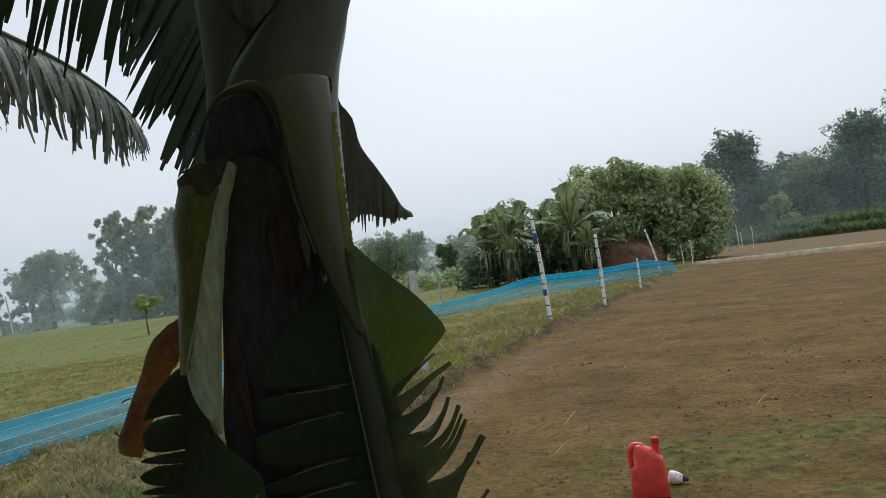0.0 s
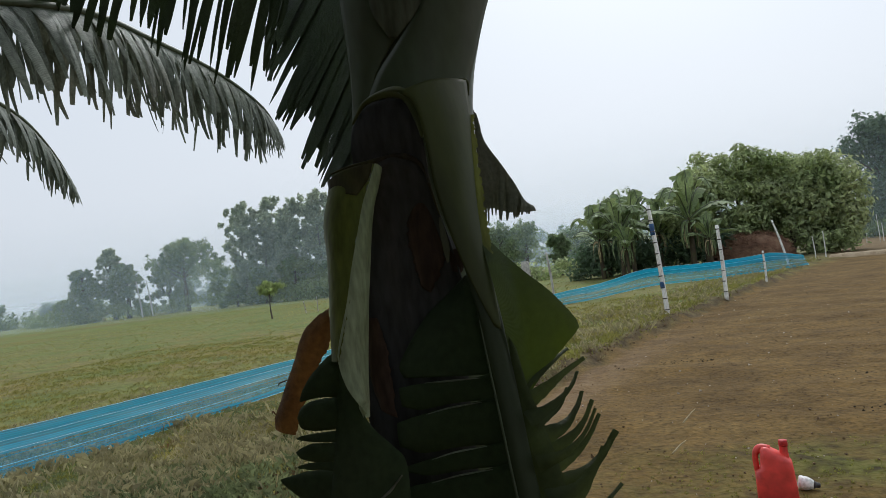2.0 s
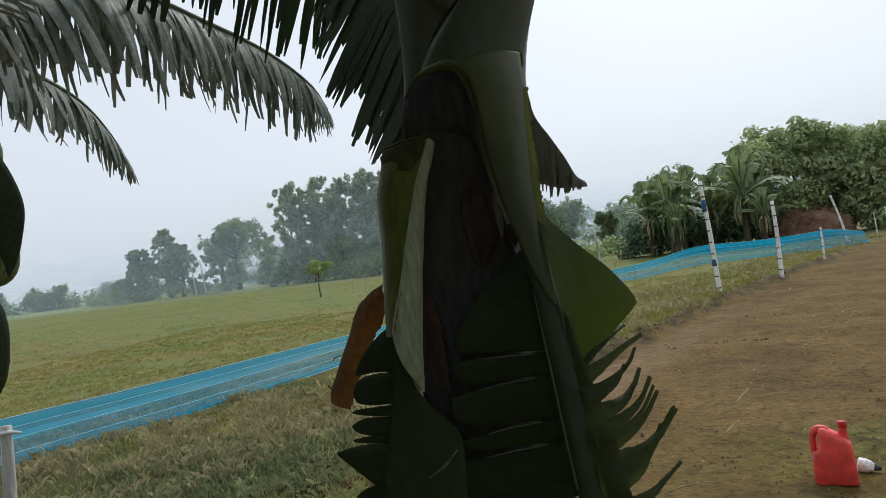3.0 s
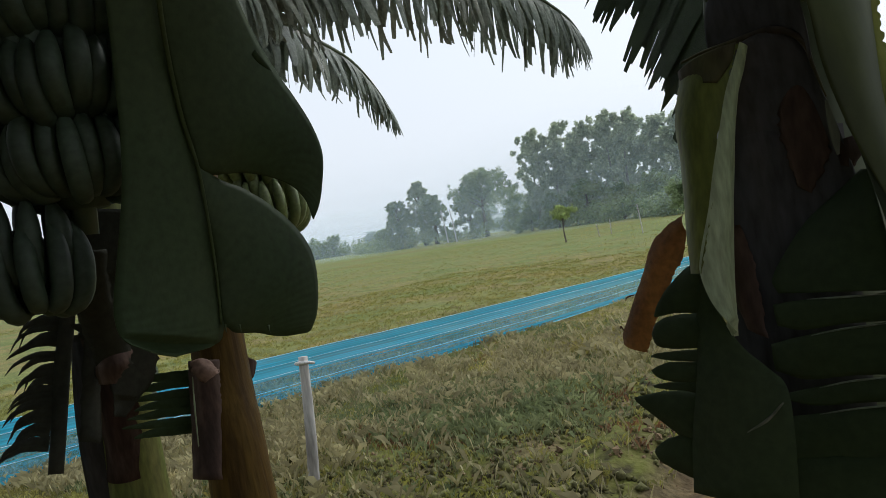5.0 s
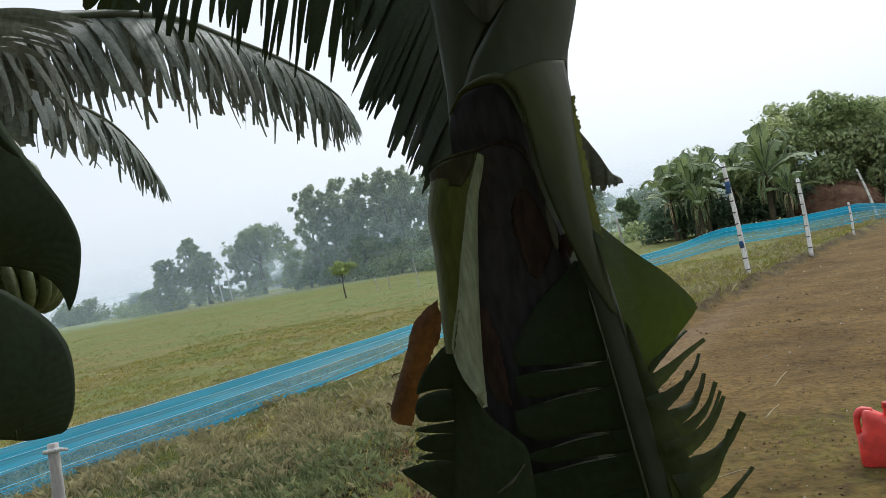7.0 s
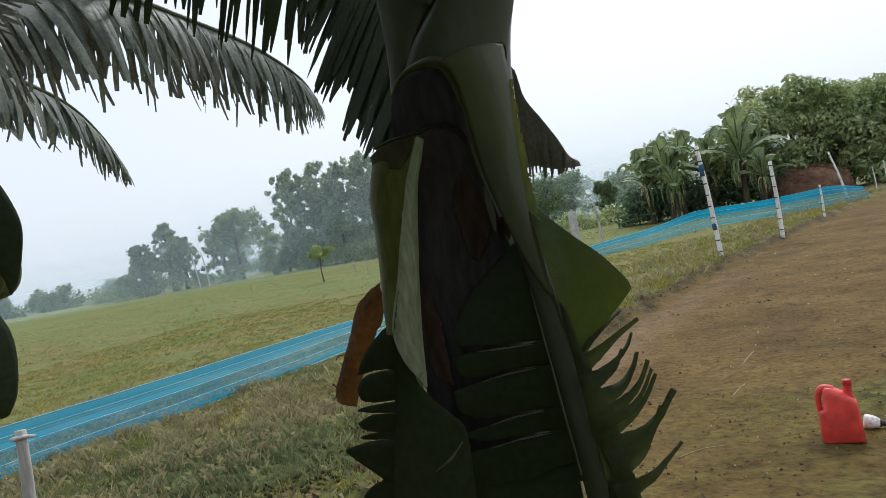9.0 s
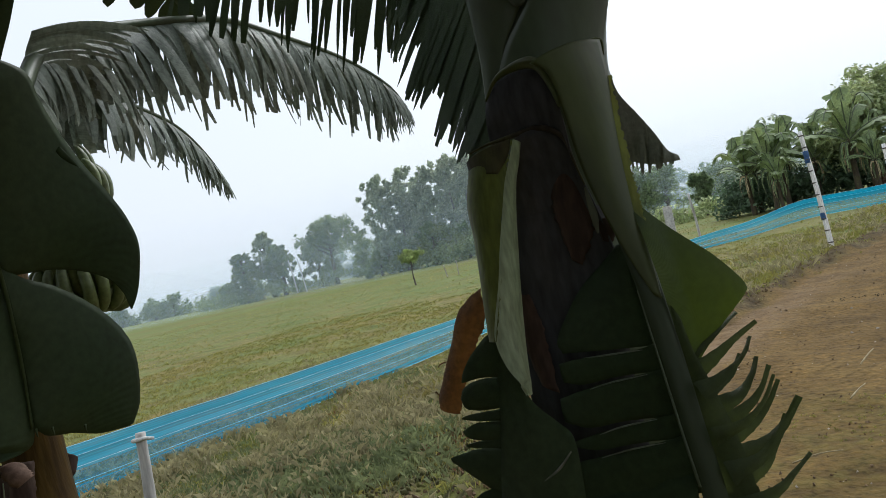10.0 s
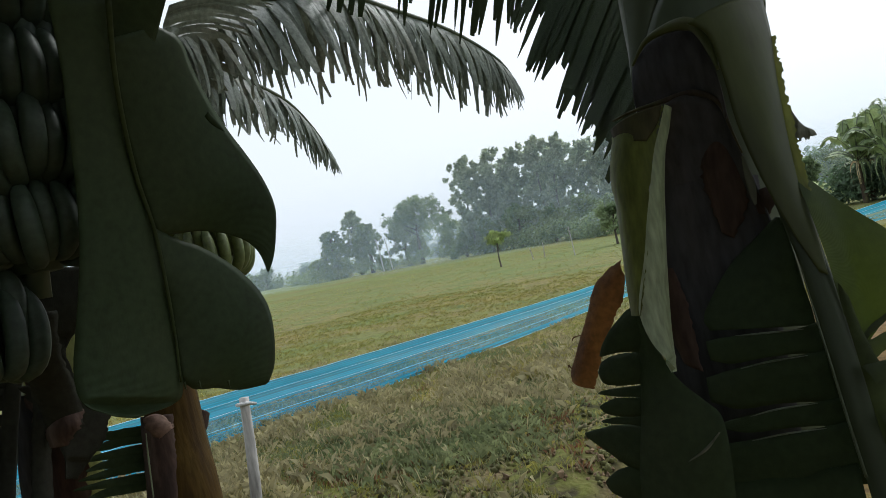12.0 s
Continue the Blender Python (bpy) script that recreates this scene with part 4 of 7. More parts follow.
part("dry_sheath", sheet([(-0.216, 0.941, 1.683), (-0.226, 0.938, 1.652), (-0.229, 0.935, 1.619), (-0.224, 0.931, 1.586), (-0.219, 0.929, 1.554)], [(-0.184, 0.931, 1.669), (-0.177, 0.929, 1.635), (-0.177, 0.928, 1.604), (-0.183, 0.925, 1.577), (-0.206, 0.924, 1.544)], bulge=0.18, n=36, cols=8, ragged=0.12), M_DRYRED, plant, "reddish frayed dry sheath")
part("dry_sheath", sheet([(-0.300, 0.933, 1.519), (-0.306, 0.931, 1.475), (-0.308, 0.929, 1.435), (-0.299, 0.927, 1.390)], [(-0.290, 0.933, 1.518), (-0.280, 0.930, 1.473), (-0.279, 0.925, 1.425), (-0.277, 0.921, 1.377)], bulge=0.12, n=24, cols=6, ragged=0.1), M_DRYRED, plant)
part("sheath", sheet([(-0.175, 0.895, 1.643), (-0.176, 0.895, 1.622), (-0.175, 0.895, 1.599), (-0.172, 0.894, 1.581)], [(-0.172, 0.895, 1.644), (-0.168, 0.895, 1.621), (-0.166, 0.895, 1.602), (-0.169, 0.894, 1.582)], bulge=0.2, n=16, cols=4, thick=0), M_GREYSHEATH, plant)
part("dry_sheath", sheet([(-0.173, 0.930, 1.597), (-0.172, 0.929, 1.582), (-0.170, 0.929, 1.569)], [(-0.153, 0.925, 1.600), (-0.147, 0.925, 1.584), (-0.160, 0.924, 1.565)], bulge=0.35, n=14, cols=6, ragged=0.1), M_DRYRED, plant, "curled dry sheath scrap")
# olive flap and its pale rib
part("sheath", sheet([(-0.325, 0.916, 1.718), (-0.330, 0.912, 1.699), (-0.334, 0.907, 1.681), (-0.339, 0.902, 1.655), (-0.339, 0.898, 1.612), (-0.341, 0.893, 1.565), (-0.344, 0.887, 1.510), (-0.342, 0.883, 1.470)], [(-0.252, 0.886, 1.728), (-0.260, 0.880, 1.704), (-0.268, 0.875, 1.679), (-0.280, 0.868, 1.642), (-0.292, 0.861, 1.597), (-0.302, 0.855, 1.553), (-0.313, 0.849, 1.511), (-0.324, 0.843, 1.474)], bulge=0.16, n=60, cols=10, ragged=0.05, thick=0), M_OLIVE, plant, "olive green drooping sheath flap")
part("dry_sheath", sheet([(-0.326, 0.913, 1.718), (-0.324, 0.910, 1.707), (-0.316, 0.906, 1.695)], [(-0.252, 0.883, 1.729), (-0.260, 0.880, 1.708), (-0.278, 0.876, 1.688)], bulge=0.14, n=16, cols=10), M_PURPLE, plant, "dark purple-brown withered top of the flap")
part("pale_rib", sheet([(-0.248, 0.879, 1.728), (-0.258, 0.874, 1.703), (-0.270, 0.869, 1.675), (-0.281, 0.864, 1.638), (-0.295, 0.858, 1.590), (-0.306, 0.853, 1.547), (-0.322, 0.847, 1.497), (-0.325, 0.843, 1.472), (-0.315, 0.837, 1.437), (-0.293, 0.832, 1.405)], [(-0.247, 0.906, 1.722), (-0.253, 0.902, 1.698), (-0.261, 0.898, 1.675), (-0.269, 0.893, 1.636), (-0.277, 0.888, 1.587), (-0.284, 0.883, 1.542), (-0.291, 0.878, 1.489), (-0.295, 0.873, 1.451), (-0.297, 0.869, 1.422), (-0.299, 0.865, 1.394)], bulge=0.2, n=50, cols=8, thick=0), M_PALE, plant, "pale rib of the flap ending in a point")
# dead brown leaf piece
part("dead_leaf", sheet([(-0.353, 0.924, 1.542), (-0.377, 0.924, 1.530), (-0.400, 0.926, 1.510), (-0.418, 0.927, 1.473), (-0.433, 0.928, 1.446), (-0.448, 0.929, 1.417), (-0.460, 0.930, 1.395), (-0.462, 0.931, 1.381)], [(-0.351, 0.918, 1.521), (-0.360, 0.917, 1.488), (-0.374, 0.917, 1.470), (-0.388, 0.915, 1.447), (-0.399, 0.914, 1.423), (-0.412, 0.913, 1.400), (-0.420, 0.912, 1.382), (-0.426, 0.911, 1.370)], bulge=0.24, n=44, cols=10, ragged=0.04, thick=0), M_BROWN, plant, "curled orange-brown dead leaf")
part("leaf_scrap", rod([(-0.432, 0.925, 1.446), (-0.439, 0.925, 1.445), (-0.445, 0.925, 1.443), (-0.447, 0.925, 1.439)], [0.0008, 0.0012, 0.0005], 8, 5), M_BROWN, plant)
part("leaf_scrap", rod([(-0.449, 0.925, 1.400), (-0.456, 0.925, 1.399), (-0.460, 0.925, 1.405), (-0.461, 0.925, 1.401)], [0.0008, 0.0012, 0.0005], 8, 5), M_BROWN, plant)
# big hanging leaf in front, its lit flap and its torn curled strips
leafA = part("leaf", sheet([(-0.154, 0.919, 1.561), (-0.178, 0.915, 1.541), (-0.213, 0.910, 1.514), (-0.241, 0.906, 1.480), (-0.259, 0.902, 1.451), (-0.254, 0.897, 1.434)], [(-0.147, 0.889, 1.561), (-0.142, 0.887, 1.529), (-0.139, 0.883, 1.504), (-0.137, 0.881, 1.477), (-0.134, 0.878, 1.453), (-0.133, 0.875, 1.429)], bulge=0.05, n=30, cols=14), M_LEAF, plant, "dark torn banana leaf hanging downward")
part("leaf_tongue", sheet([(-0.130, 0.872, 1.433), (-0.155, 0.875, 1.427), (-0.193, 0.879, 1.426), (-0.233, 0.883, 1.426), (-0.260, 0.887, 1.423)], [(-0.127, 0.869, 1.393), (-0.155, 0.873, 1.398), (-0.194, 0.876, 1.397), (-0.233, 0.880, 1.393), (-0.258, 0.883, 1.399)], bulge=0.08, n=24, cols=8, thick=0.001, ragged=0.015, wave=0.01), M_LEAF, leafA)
# pale rods imitate the brightness that shows through slits between the tongues
part("slit_light", rod([(-0.147, 0.865, 1.428), (-0.192, 0.870, 1.428), (-0.223, 0.875, 1.428)], [0.0003, 0.0012, 0.001, 0.0003], 12, 5), M_FROND, leafA)
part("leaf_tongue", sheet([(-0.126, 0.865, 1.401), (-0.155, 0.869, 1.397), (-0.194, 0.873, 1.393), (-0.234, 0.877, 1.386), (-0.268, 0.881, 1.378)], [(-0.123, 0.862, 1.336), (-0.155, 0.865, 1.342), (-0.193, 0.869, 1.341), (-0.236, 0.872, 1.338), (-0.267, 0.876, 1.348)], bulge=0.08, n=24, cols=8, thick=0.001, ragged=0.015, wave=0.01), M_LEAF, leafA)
part("slit_light", rod([(-0.148, 0.859, 1.398), (-0.192, 0.864, 1.394), (-0.224, 0.869, 1.388)], [0.0003, 0.0012, 0.001, 0.0003], 12, 5), M_FROND, leafA)
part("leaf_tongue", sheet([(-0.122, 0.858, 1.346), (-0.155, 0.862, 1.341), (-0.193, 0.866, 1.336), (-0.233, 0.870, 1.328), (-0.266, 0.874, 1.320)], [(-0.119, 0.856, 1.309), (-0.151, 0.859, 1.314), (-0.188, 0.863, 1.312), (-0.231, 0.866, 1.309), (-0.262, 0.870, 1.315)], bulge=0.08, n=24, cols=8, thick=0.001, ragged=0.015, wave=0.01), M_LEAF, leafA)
part("slit_light", rod([(-0.148, 0.852, 1.343), (-0.192, 0.857, 1.338), (-0.224, 0.862, 1.330)], [0.0003, 0.0012, 0.001, 0.0003], 12, 5), M_FROND, leafA)
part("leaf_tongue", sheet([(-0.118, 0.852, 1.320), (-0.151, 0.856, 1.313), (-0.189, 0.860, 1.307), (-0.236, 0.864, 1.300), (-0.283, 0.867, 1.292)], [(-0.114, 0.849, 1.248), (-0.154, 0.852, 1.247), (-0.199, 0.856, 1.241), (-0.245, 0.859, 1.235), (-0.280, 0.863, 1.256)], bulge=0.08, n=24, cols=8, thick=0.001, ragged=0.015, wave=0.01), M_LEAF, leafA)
part("slit_light", rod([(-0.144, 0.846, 1.315), (-0.187, 0.851, 1.310), (-0.227, 0.856, 1.302)], [0.0003, 0.0012, 0.001, 0.0003], 12, 5), M_FROND, leafA)
part("slit_light", rod([(-0.300, 0.830, 1.290), (-0.277, 0.830, 1.304), (-0.258, 0.831, 1.323)], [0.0006, 0.002, 0.001], 12, 5), M_FROND, leafA)
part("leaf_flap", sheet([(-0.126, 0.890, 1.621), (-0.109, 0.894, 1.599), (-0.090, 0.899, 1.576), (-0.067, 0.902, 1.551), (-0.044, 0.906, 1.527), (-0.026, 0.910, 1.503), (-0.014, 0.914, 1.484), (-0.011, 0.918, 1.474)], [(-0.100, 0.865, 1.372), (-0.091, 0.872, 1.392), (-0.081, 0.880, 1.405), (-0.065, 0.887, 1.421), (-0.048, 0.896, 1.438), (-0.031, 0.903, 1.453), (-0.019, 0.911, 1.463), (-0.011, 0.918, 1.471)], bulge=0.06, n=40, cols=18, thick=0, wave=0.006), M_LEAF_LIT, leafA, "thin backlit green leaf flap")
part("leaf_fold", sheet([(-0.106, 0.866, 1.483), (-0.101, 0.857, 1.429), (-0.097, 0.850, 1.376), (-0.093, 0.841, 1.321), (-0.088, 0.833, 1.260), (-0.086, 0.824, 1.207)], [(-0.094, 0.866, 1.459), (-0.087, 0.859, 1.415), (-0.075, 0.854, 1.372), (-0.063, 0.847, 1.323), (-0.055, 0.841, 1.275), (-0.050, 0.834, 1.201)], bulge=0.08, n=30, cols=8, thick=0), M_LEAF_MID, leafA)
part("torn_strip", ribbon([(-0.103, 0.869, 1.409), (-0.070, 0.883, 1.425), (-0.046, 0.899, 1.438), (-0.030, 0.913, 1.446)], [0.026, 0.017, 0.011, 0.007, 0.005, 0.005], (-0.5, -1, 0.2), bend=0.12, n=24, cols=4, ragged=0.07, thick=0, seed=3), M_LEAF_MID, leafA)
part("torn_strip", ribbon([(-0.101, 0.865, 1.384), (-0.067, 0.879, 1.401), (-0.036, 0.894, 1.419), (-0.010, 0.909, 1.431)], [0.034, 0.022, 0.014, 0.009, 0.007, 0.006], (0.1, -1, -0.1), bend=0.12, n=24, cols=4, ragged=0.07, thick=0, seed=4), M_LEAF_MID, leafA)
part("torn_strip", ribbon([(-0.098, 0.861, 1.360), (-0.073, 0.875, 1.366), (-0.052, 0.890, 1.376), (-0.038, 0.904, 1.396)], [0.029, 0.019, 0.012, 0.008, 0.006, 0.005], (-0.3, -1, 0.3), bend=0.12, n=24, cols=4, ragged=0.07, thick=0, seed=5), M_LEAF_MID, leafA)
part("torn_strip", ribbon([(-0.093, 0.856, 1.343), (-0.052, 0.871, 1.353), (-0.031, 0.886, 1.371), (-0.020, 0.900, 1.390)], [0.034, 0.022, 0.014, 0.009, 0.007, 0.006], (-0.6, -1, 0.1), bend=0.12, n=24, cols=4, ragged=0.07, thick=0, seed=6), M_LEAF_MID, leafA)
part("torn_strip", ribbon([(-0.090, 0.852, 1.322), (-0.050, 0.866, 1.335), (-0.025, 0.882, 1.352), (-0.008, 0.896, 1.378)], [0.031, 0.020, 0.013, 0.009, 0.006, 0.006], (0.2, -1, 0.25), bend=0.12, n=24, cols=4, ragged=0.07, thick=0, seed=7), M_LEAF_MID, leafA)
part("torn_strip", ribbon([(-0.087, 0.848, 1.302), (-0.049, 0.862, 1.314), (-0.022, 0.877, 1.333), (-0.002, 0.892, 1.360)], [0.029, 0.019, 0.012, 0.008, 0.006, 0.005], (-0.2, -1, 0), bend=0.12, n=24, cols=4, ragged=0.07, thick=0, seed=8), M_LEAF_MID, leafA)
part("torn_strip", ribbon([(-0.081, 0.844, 1.282), (-0.037, 0.858, 1.292), (-0.008, 0.873, 1.311), (0.016, 0.887, 1.338)], [0.044, 0.029, 0.019, 0.012, 0.009, 0.009], (-0.4, -1, 0.2), bend=0.12, n=24, cols=4, ragged=0.07, thick=0, seed=9), M_LEAF_MID, leafA)
part("torn_strip", ribbon([(-0.078, 0.839, 1.259), (-0.043, 0.853, 1.269), (-0.020, 0.869, 1.293), (-0.003, 0.883, 1.320)], [0.034, 0.022, 0.014, 0.009, 0.007, 0.006], (0.1, -1, 0.1), bend=0.12, n=24, cols=4, ragged=0.07, thick=0, seed=10), M_LEAF_MID, leafA)
part("torn_strip", ribbon([(-0.091, 0.837, 1.375), (-0.059, 0.851, 1.386), (-0.034, 0.866, 1.403), (-0.022, 0.881, 1.420)], [0.023, 0.015, 0.010, 0.006, 0.005, 0.004], (-0.3, -1, 0.3), bend=0.12, n=24, cols=4, ragged=0.07, thick=0, seed=11), M_LEAF_MID, leafA)
part("torn_strip", ribbon([(-0.086, 0.832, 1.319), (-0.050, 0.846, 1.327), (-0.024, 0.861, 1.345), (-0.006, 0.876, 1.371)], [0.023, 0.015, 0.010, 0.006, 0.005, 0.004], (0.2, -1, 0), bend=0.12, n=24, cols=4, ragged=0.07, thick=0, seed=12), M_LEAF_MID, leafA)
part("torn_strip", ribbon([(-0.079, 0.827, 1.276), (-0.044, 0.842, 1.284), (-0.017, 0.857, 1.305), (0.006, 0.871, 1.331)], [0.029, 0.019, 0.012, 0.008, 0.006, 0.005], (-0.1, -1, 0.2), bend=0.12, n=24, cols=4, ragged=0.07, thick=0, seed=13), M_LEAF_MID, leafA)
part("torn_strip", ribbon([(-0.077, 0.823, 1.234), (-0.034, 0.837, 1.246), (-0.008, 0.852, 1.262), (0.013, 0.867, 1.276)], [0.026, 0.017, 0.011, 0.007, 0.005, 0.005], (-0.4, -1, 0.1), bend=0.12, n=24, cols=4, ragged=0.07, thick=0, seed=14), M_LEAF_MID, leafA)
part("leaf_tongue", sheet([(-0.120, 0.845, 1.273), (-0.157, 0.849, 1.266), (-0.195, 0.853, 1.258), (-0.242, 0.857, 1.252), (-0.286, 0.861, 1.245)], [(-0.113, 0.833, 1.128), (-0.163, 0.838, 1.124), (-0.214, 0.843, 1.120), (-0.259, 0.848, 1.124), (-0.311, 0.853, 1.141)], bulge=0.06, n=24, cols=8, thick=0.001, ragged=0.015, wave=0.01), M_LEAF, leafA)
part("leaf_fold", sheet([(-0.087, 0.833, 1.253), (-0.084, 0.828, 1.185), (-0.079, 0.823, 1.124)], [(-0.052, 0.837, 1.255), (-0.043, 0.832, 1.180), (-0.032, 0.828, 1.120)], bulge=0.08, n=16, cols=8, thick=0), M_LEAF_MID, leafA)
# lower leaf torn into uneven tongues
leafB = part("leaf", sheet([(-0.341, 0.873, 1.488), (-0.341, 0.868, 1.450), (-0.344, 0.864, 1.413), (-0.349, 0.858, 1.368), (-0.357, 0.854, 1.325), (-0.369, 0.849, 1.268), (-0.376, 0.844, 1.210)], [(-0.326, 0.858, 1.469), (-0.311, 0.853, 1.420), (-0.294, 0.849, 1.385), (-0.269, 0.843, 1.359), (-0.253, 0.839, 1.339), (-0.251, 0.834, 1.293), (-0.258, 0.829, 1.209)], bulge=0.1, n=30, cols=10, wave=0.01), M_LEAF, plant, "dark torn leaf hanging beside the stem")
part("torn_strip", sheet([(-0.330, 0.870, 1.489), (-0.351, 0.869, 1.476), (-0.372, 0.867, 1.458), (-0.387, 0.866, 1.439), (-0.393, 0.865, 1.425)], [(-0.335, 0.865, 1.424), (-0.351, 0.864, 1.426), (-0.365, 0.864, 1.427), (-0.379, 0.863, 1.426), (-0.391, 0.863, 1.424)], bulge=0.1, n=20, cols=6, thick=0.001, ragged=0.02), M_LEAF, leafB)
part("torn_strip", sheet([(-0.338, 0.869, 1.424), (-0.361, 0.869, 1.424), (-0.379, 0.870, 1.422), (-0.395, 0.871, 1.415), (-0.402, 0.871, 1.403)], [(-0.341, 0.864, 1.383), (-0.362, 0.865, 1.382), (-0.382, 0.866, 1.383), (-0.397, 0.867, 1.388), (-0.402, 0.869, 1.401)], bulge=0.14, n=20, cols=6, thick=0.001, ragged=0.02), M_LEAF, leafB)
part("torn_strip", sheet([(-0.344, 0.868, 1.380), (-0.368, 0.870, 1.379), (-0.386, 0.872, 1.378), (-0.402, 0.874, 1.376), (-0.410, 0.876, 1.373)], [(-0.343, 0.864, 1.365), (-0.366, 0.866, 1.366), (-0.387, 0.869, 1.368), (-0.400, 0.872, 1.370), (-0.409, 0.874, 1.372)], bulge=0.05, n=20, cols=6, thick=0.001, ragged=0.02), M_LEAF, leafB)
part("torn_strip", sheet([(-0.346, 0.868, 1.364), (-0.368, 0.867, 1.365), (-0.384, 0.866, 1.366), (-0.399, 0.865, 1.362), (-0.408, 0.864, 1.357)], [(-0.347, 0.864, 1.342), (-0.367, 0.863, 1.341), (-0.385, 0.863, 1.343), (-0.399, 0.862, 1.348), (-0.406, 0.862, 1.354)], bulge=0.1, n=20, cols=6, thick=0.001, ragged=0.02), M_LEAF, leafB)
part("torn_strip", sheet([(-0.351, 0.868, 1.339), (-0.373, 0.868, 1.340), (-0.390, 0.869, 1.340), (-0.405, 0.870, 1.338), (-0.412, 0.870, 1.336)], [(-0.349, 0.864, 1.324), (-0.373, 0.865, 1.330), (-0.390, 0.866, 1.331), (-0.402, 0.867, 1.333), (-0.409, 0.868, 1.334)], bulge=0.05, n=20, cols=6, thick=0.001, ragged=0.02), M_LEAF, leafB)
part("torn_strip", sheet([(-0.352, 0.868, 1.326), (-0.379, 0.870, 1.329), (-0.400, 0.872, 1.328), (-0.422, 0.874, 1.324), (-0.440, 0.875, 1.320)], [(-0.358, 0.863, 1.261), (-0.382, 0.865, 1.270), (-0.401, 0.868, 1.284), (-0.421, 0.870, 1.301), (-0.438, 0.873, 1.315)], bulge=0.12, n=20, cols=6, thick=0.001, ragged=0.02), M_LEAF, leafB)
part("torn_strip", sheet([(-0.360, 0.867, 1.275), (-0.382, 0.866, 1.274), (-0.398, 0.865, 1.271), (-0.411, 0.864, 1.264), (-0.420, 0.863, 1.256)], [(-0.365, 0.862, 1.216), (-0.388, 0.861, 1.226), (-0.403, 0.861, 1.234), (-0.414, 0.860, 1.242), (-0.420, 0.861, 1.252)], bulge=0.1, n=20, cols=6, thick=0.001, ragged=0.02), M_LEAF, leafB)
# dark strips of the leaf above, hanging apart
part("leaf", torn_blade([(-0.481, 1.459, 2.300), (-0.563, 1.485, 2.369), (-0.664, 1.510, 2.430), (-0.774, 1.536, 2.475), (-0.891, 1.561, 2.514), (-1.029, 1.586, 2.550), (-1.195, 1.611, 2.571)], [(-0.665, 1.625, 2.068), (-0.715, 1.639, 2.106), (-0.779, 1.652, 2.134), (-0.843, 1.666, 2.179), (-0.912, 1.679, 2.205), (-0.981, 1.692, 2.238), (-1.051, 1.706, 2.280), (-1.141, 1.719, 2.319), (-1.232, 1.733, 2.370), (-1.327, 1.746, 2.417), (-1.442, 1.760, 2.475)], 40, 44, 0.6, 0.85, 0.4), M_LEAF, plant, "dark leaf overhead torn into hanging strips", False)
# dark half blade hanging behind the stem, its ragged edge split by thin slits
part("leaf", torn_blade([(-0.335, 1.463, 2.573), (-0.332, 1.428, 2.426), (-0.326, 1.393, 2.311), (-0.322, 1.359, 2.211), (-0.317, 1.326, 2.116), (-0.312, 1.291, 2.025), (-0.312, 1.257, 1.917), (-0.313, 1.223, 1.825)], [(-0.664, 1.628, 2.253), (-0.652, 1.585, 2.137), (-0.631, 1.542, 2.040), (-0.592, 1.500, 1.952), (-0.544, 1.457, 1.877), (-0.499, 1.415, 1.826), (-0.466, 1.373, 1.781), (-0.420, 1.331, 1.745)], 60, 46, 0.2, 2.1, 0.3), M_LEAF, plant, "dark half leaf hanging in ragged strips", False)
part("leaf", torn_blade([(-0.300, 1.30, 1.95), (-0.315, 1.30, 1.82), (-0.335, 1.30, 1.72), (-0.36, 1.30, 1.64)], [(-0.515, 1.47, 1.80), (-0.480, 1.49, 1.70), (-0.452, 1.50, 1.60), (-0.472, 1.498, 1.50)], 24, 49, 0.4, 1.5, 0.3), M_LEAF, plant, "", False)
# leaf behind the stem, hanging to a ragged fringe
part("leaf", sheet([(-0.223, 1.912, 2.082), (-0.212, 1.912, 2.023), (-0.187, 1.911, 1.979), (-0.179, 1.910, 1.919), (-0.169, 1.910, 1.886), (-0.140, 1.909, 1.833), (-0.109, 1.908, 1.771), (-0.088, 1.908, 1.721), (-0.065, 1.907, 1.701)], [(-0.284, 1.891, 1.731), (-0.259, 1.891, 1.715), (-0.232, 1.891, 1.698), (-0.205, 1.891, 1.712), (-0.184, 1.891, 1.713), (-0.157, 1.891, 1.703), (-0.124, 1.891, 1.691), (-0.092, 1.891, 1.688), (-0.062, 1.891, 1.686)], bulge=0.04, n=60, cols=10, ragged=0.02, thick=0, wave=0.012), M_LEAF_DULL, plant, "ragged leaf hanging behind the stem")
part("leaf", torn_blade([(-0.223, 1.906, 2.082), (-0.212, 1.906, 2.023), (-0.187, 1.905, 1.979), (-0.179, 1.904, 1.919), (-0.169, 1.904, 1.886), (-0.140, 1.903, 1.833), (-0.109, 1.902, 1.771), (-0.088, 1.902, 1.721), (-0.065, 1.901, 1.701)], [(-0.297, 1.880, 1.654), (-0.269, 1.880, 1.647), (-0.242, 1.880, 1.636), (-0.210, 1.881, 1.667), (-0.187, 1.881, 1.675), (-0.161, 1.881, 1.675), (-0.127, 1.881, 1.673), (-0.093, 1.881, 1.680), (-0.062, 1.881, 1.683)], 34, 61, 0.1, 0.95, 0.6), M_LEAF_DULL, plant, "torn hanging strips of the leaf", False)
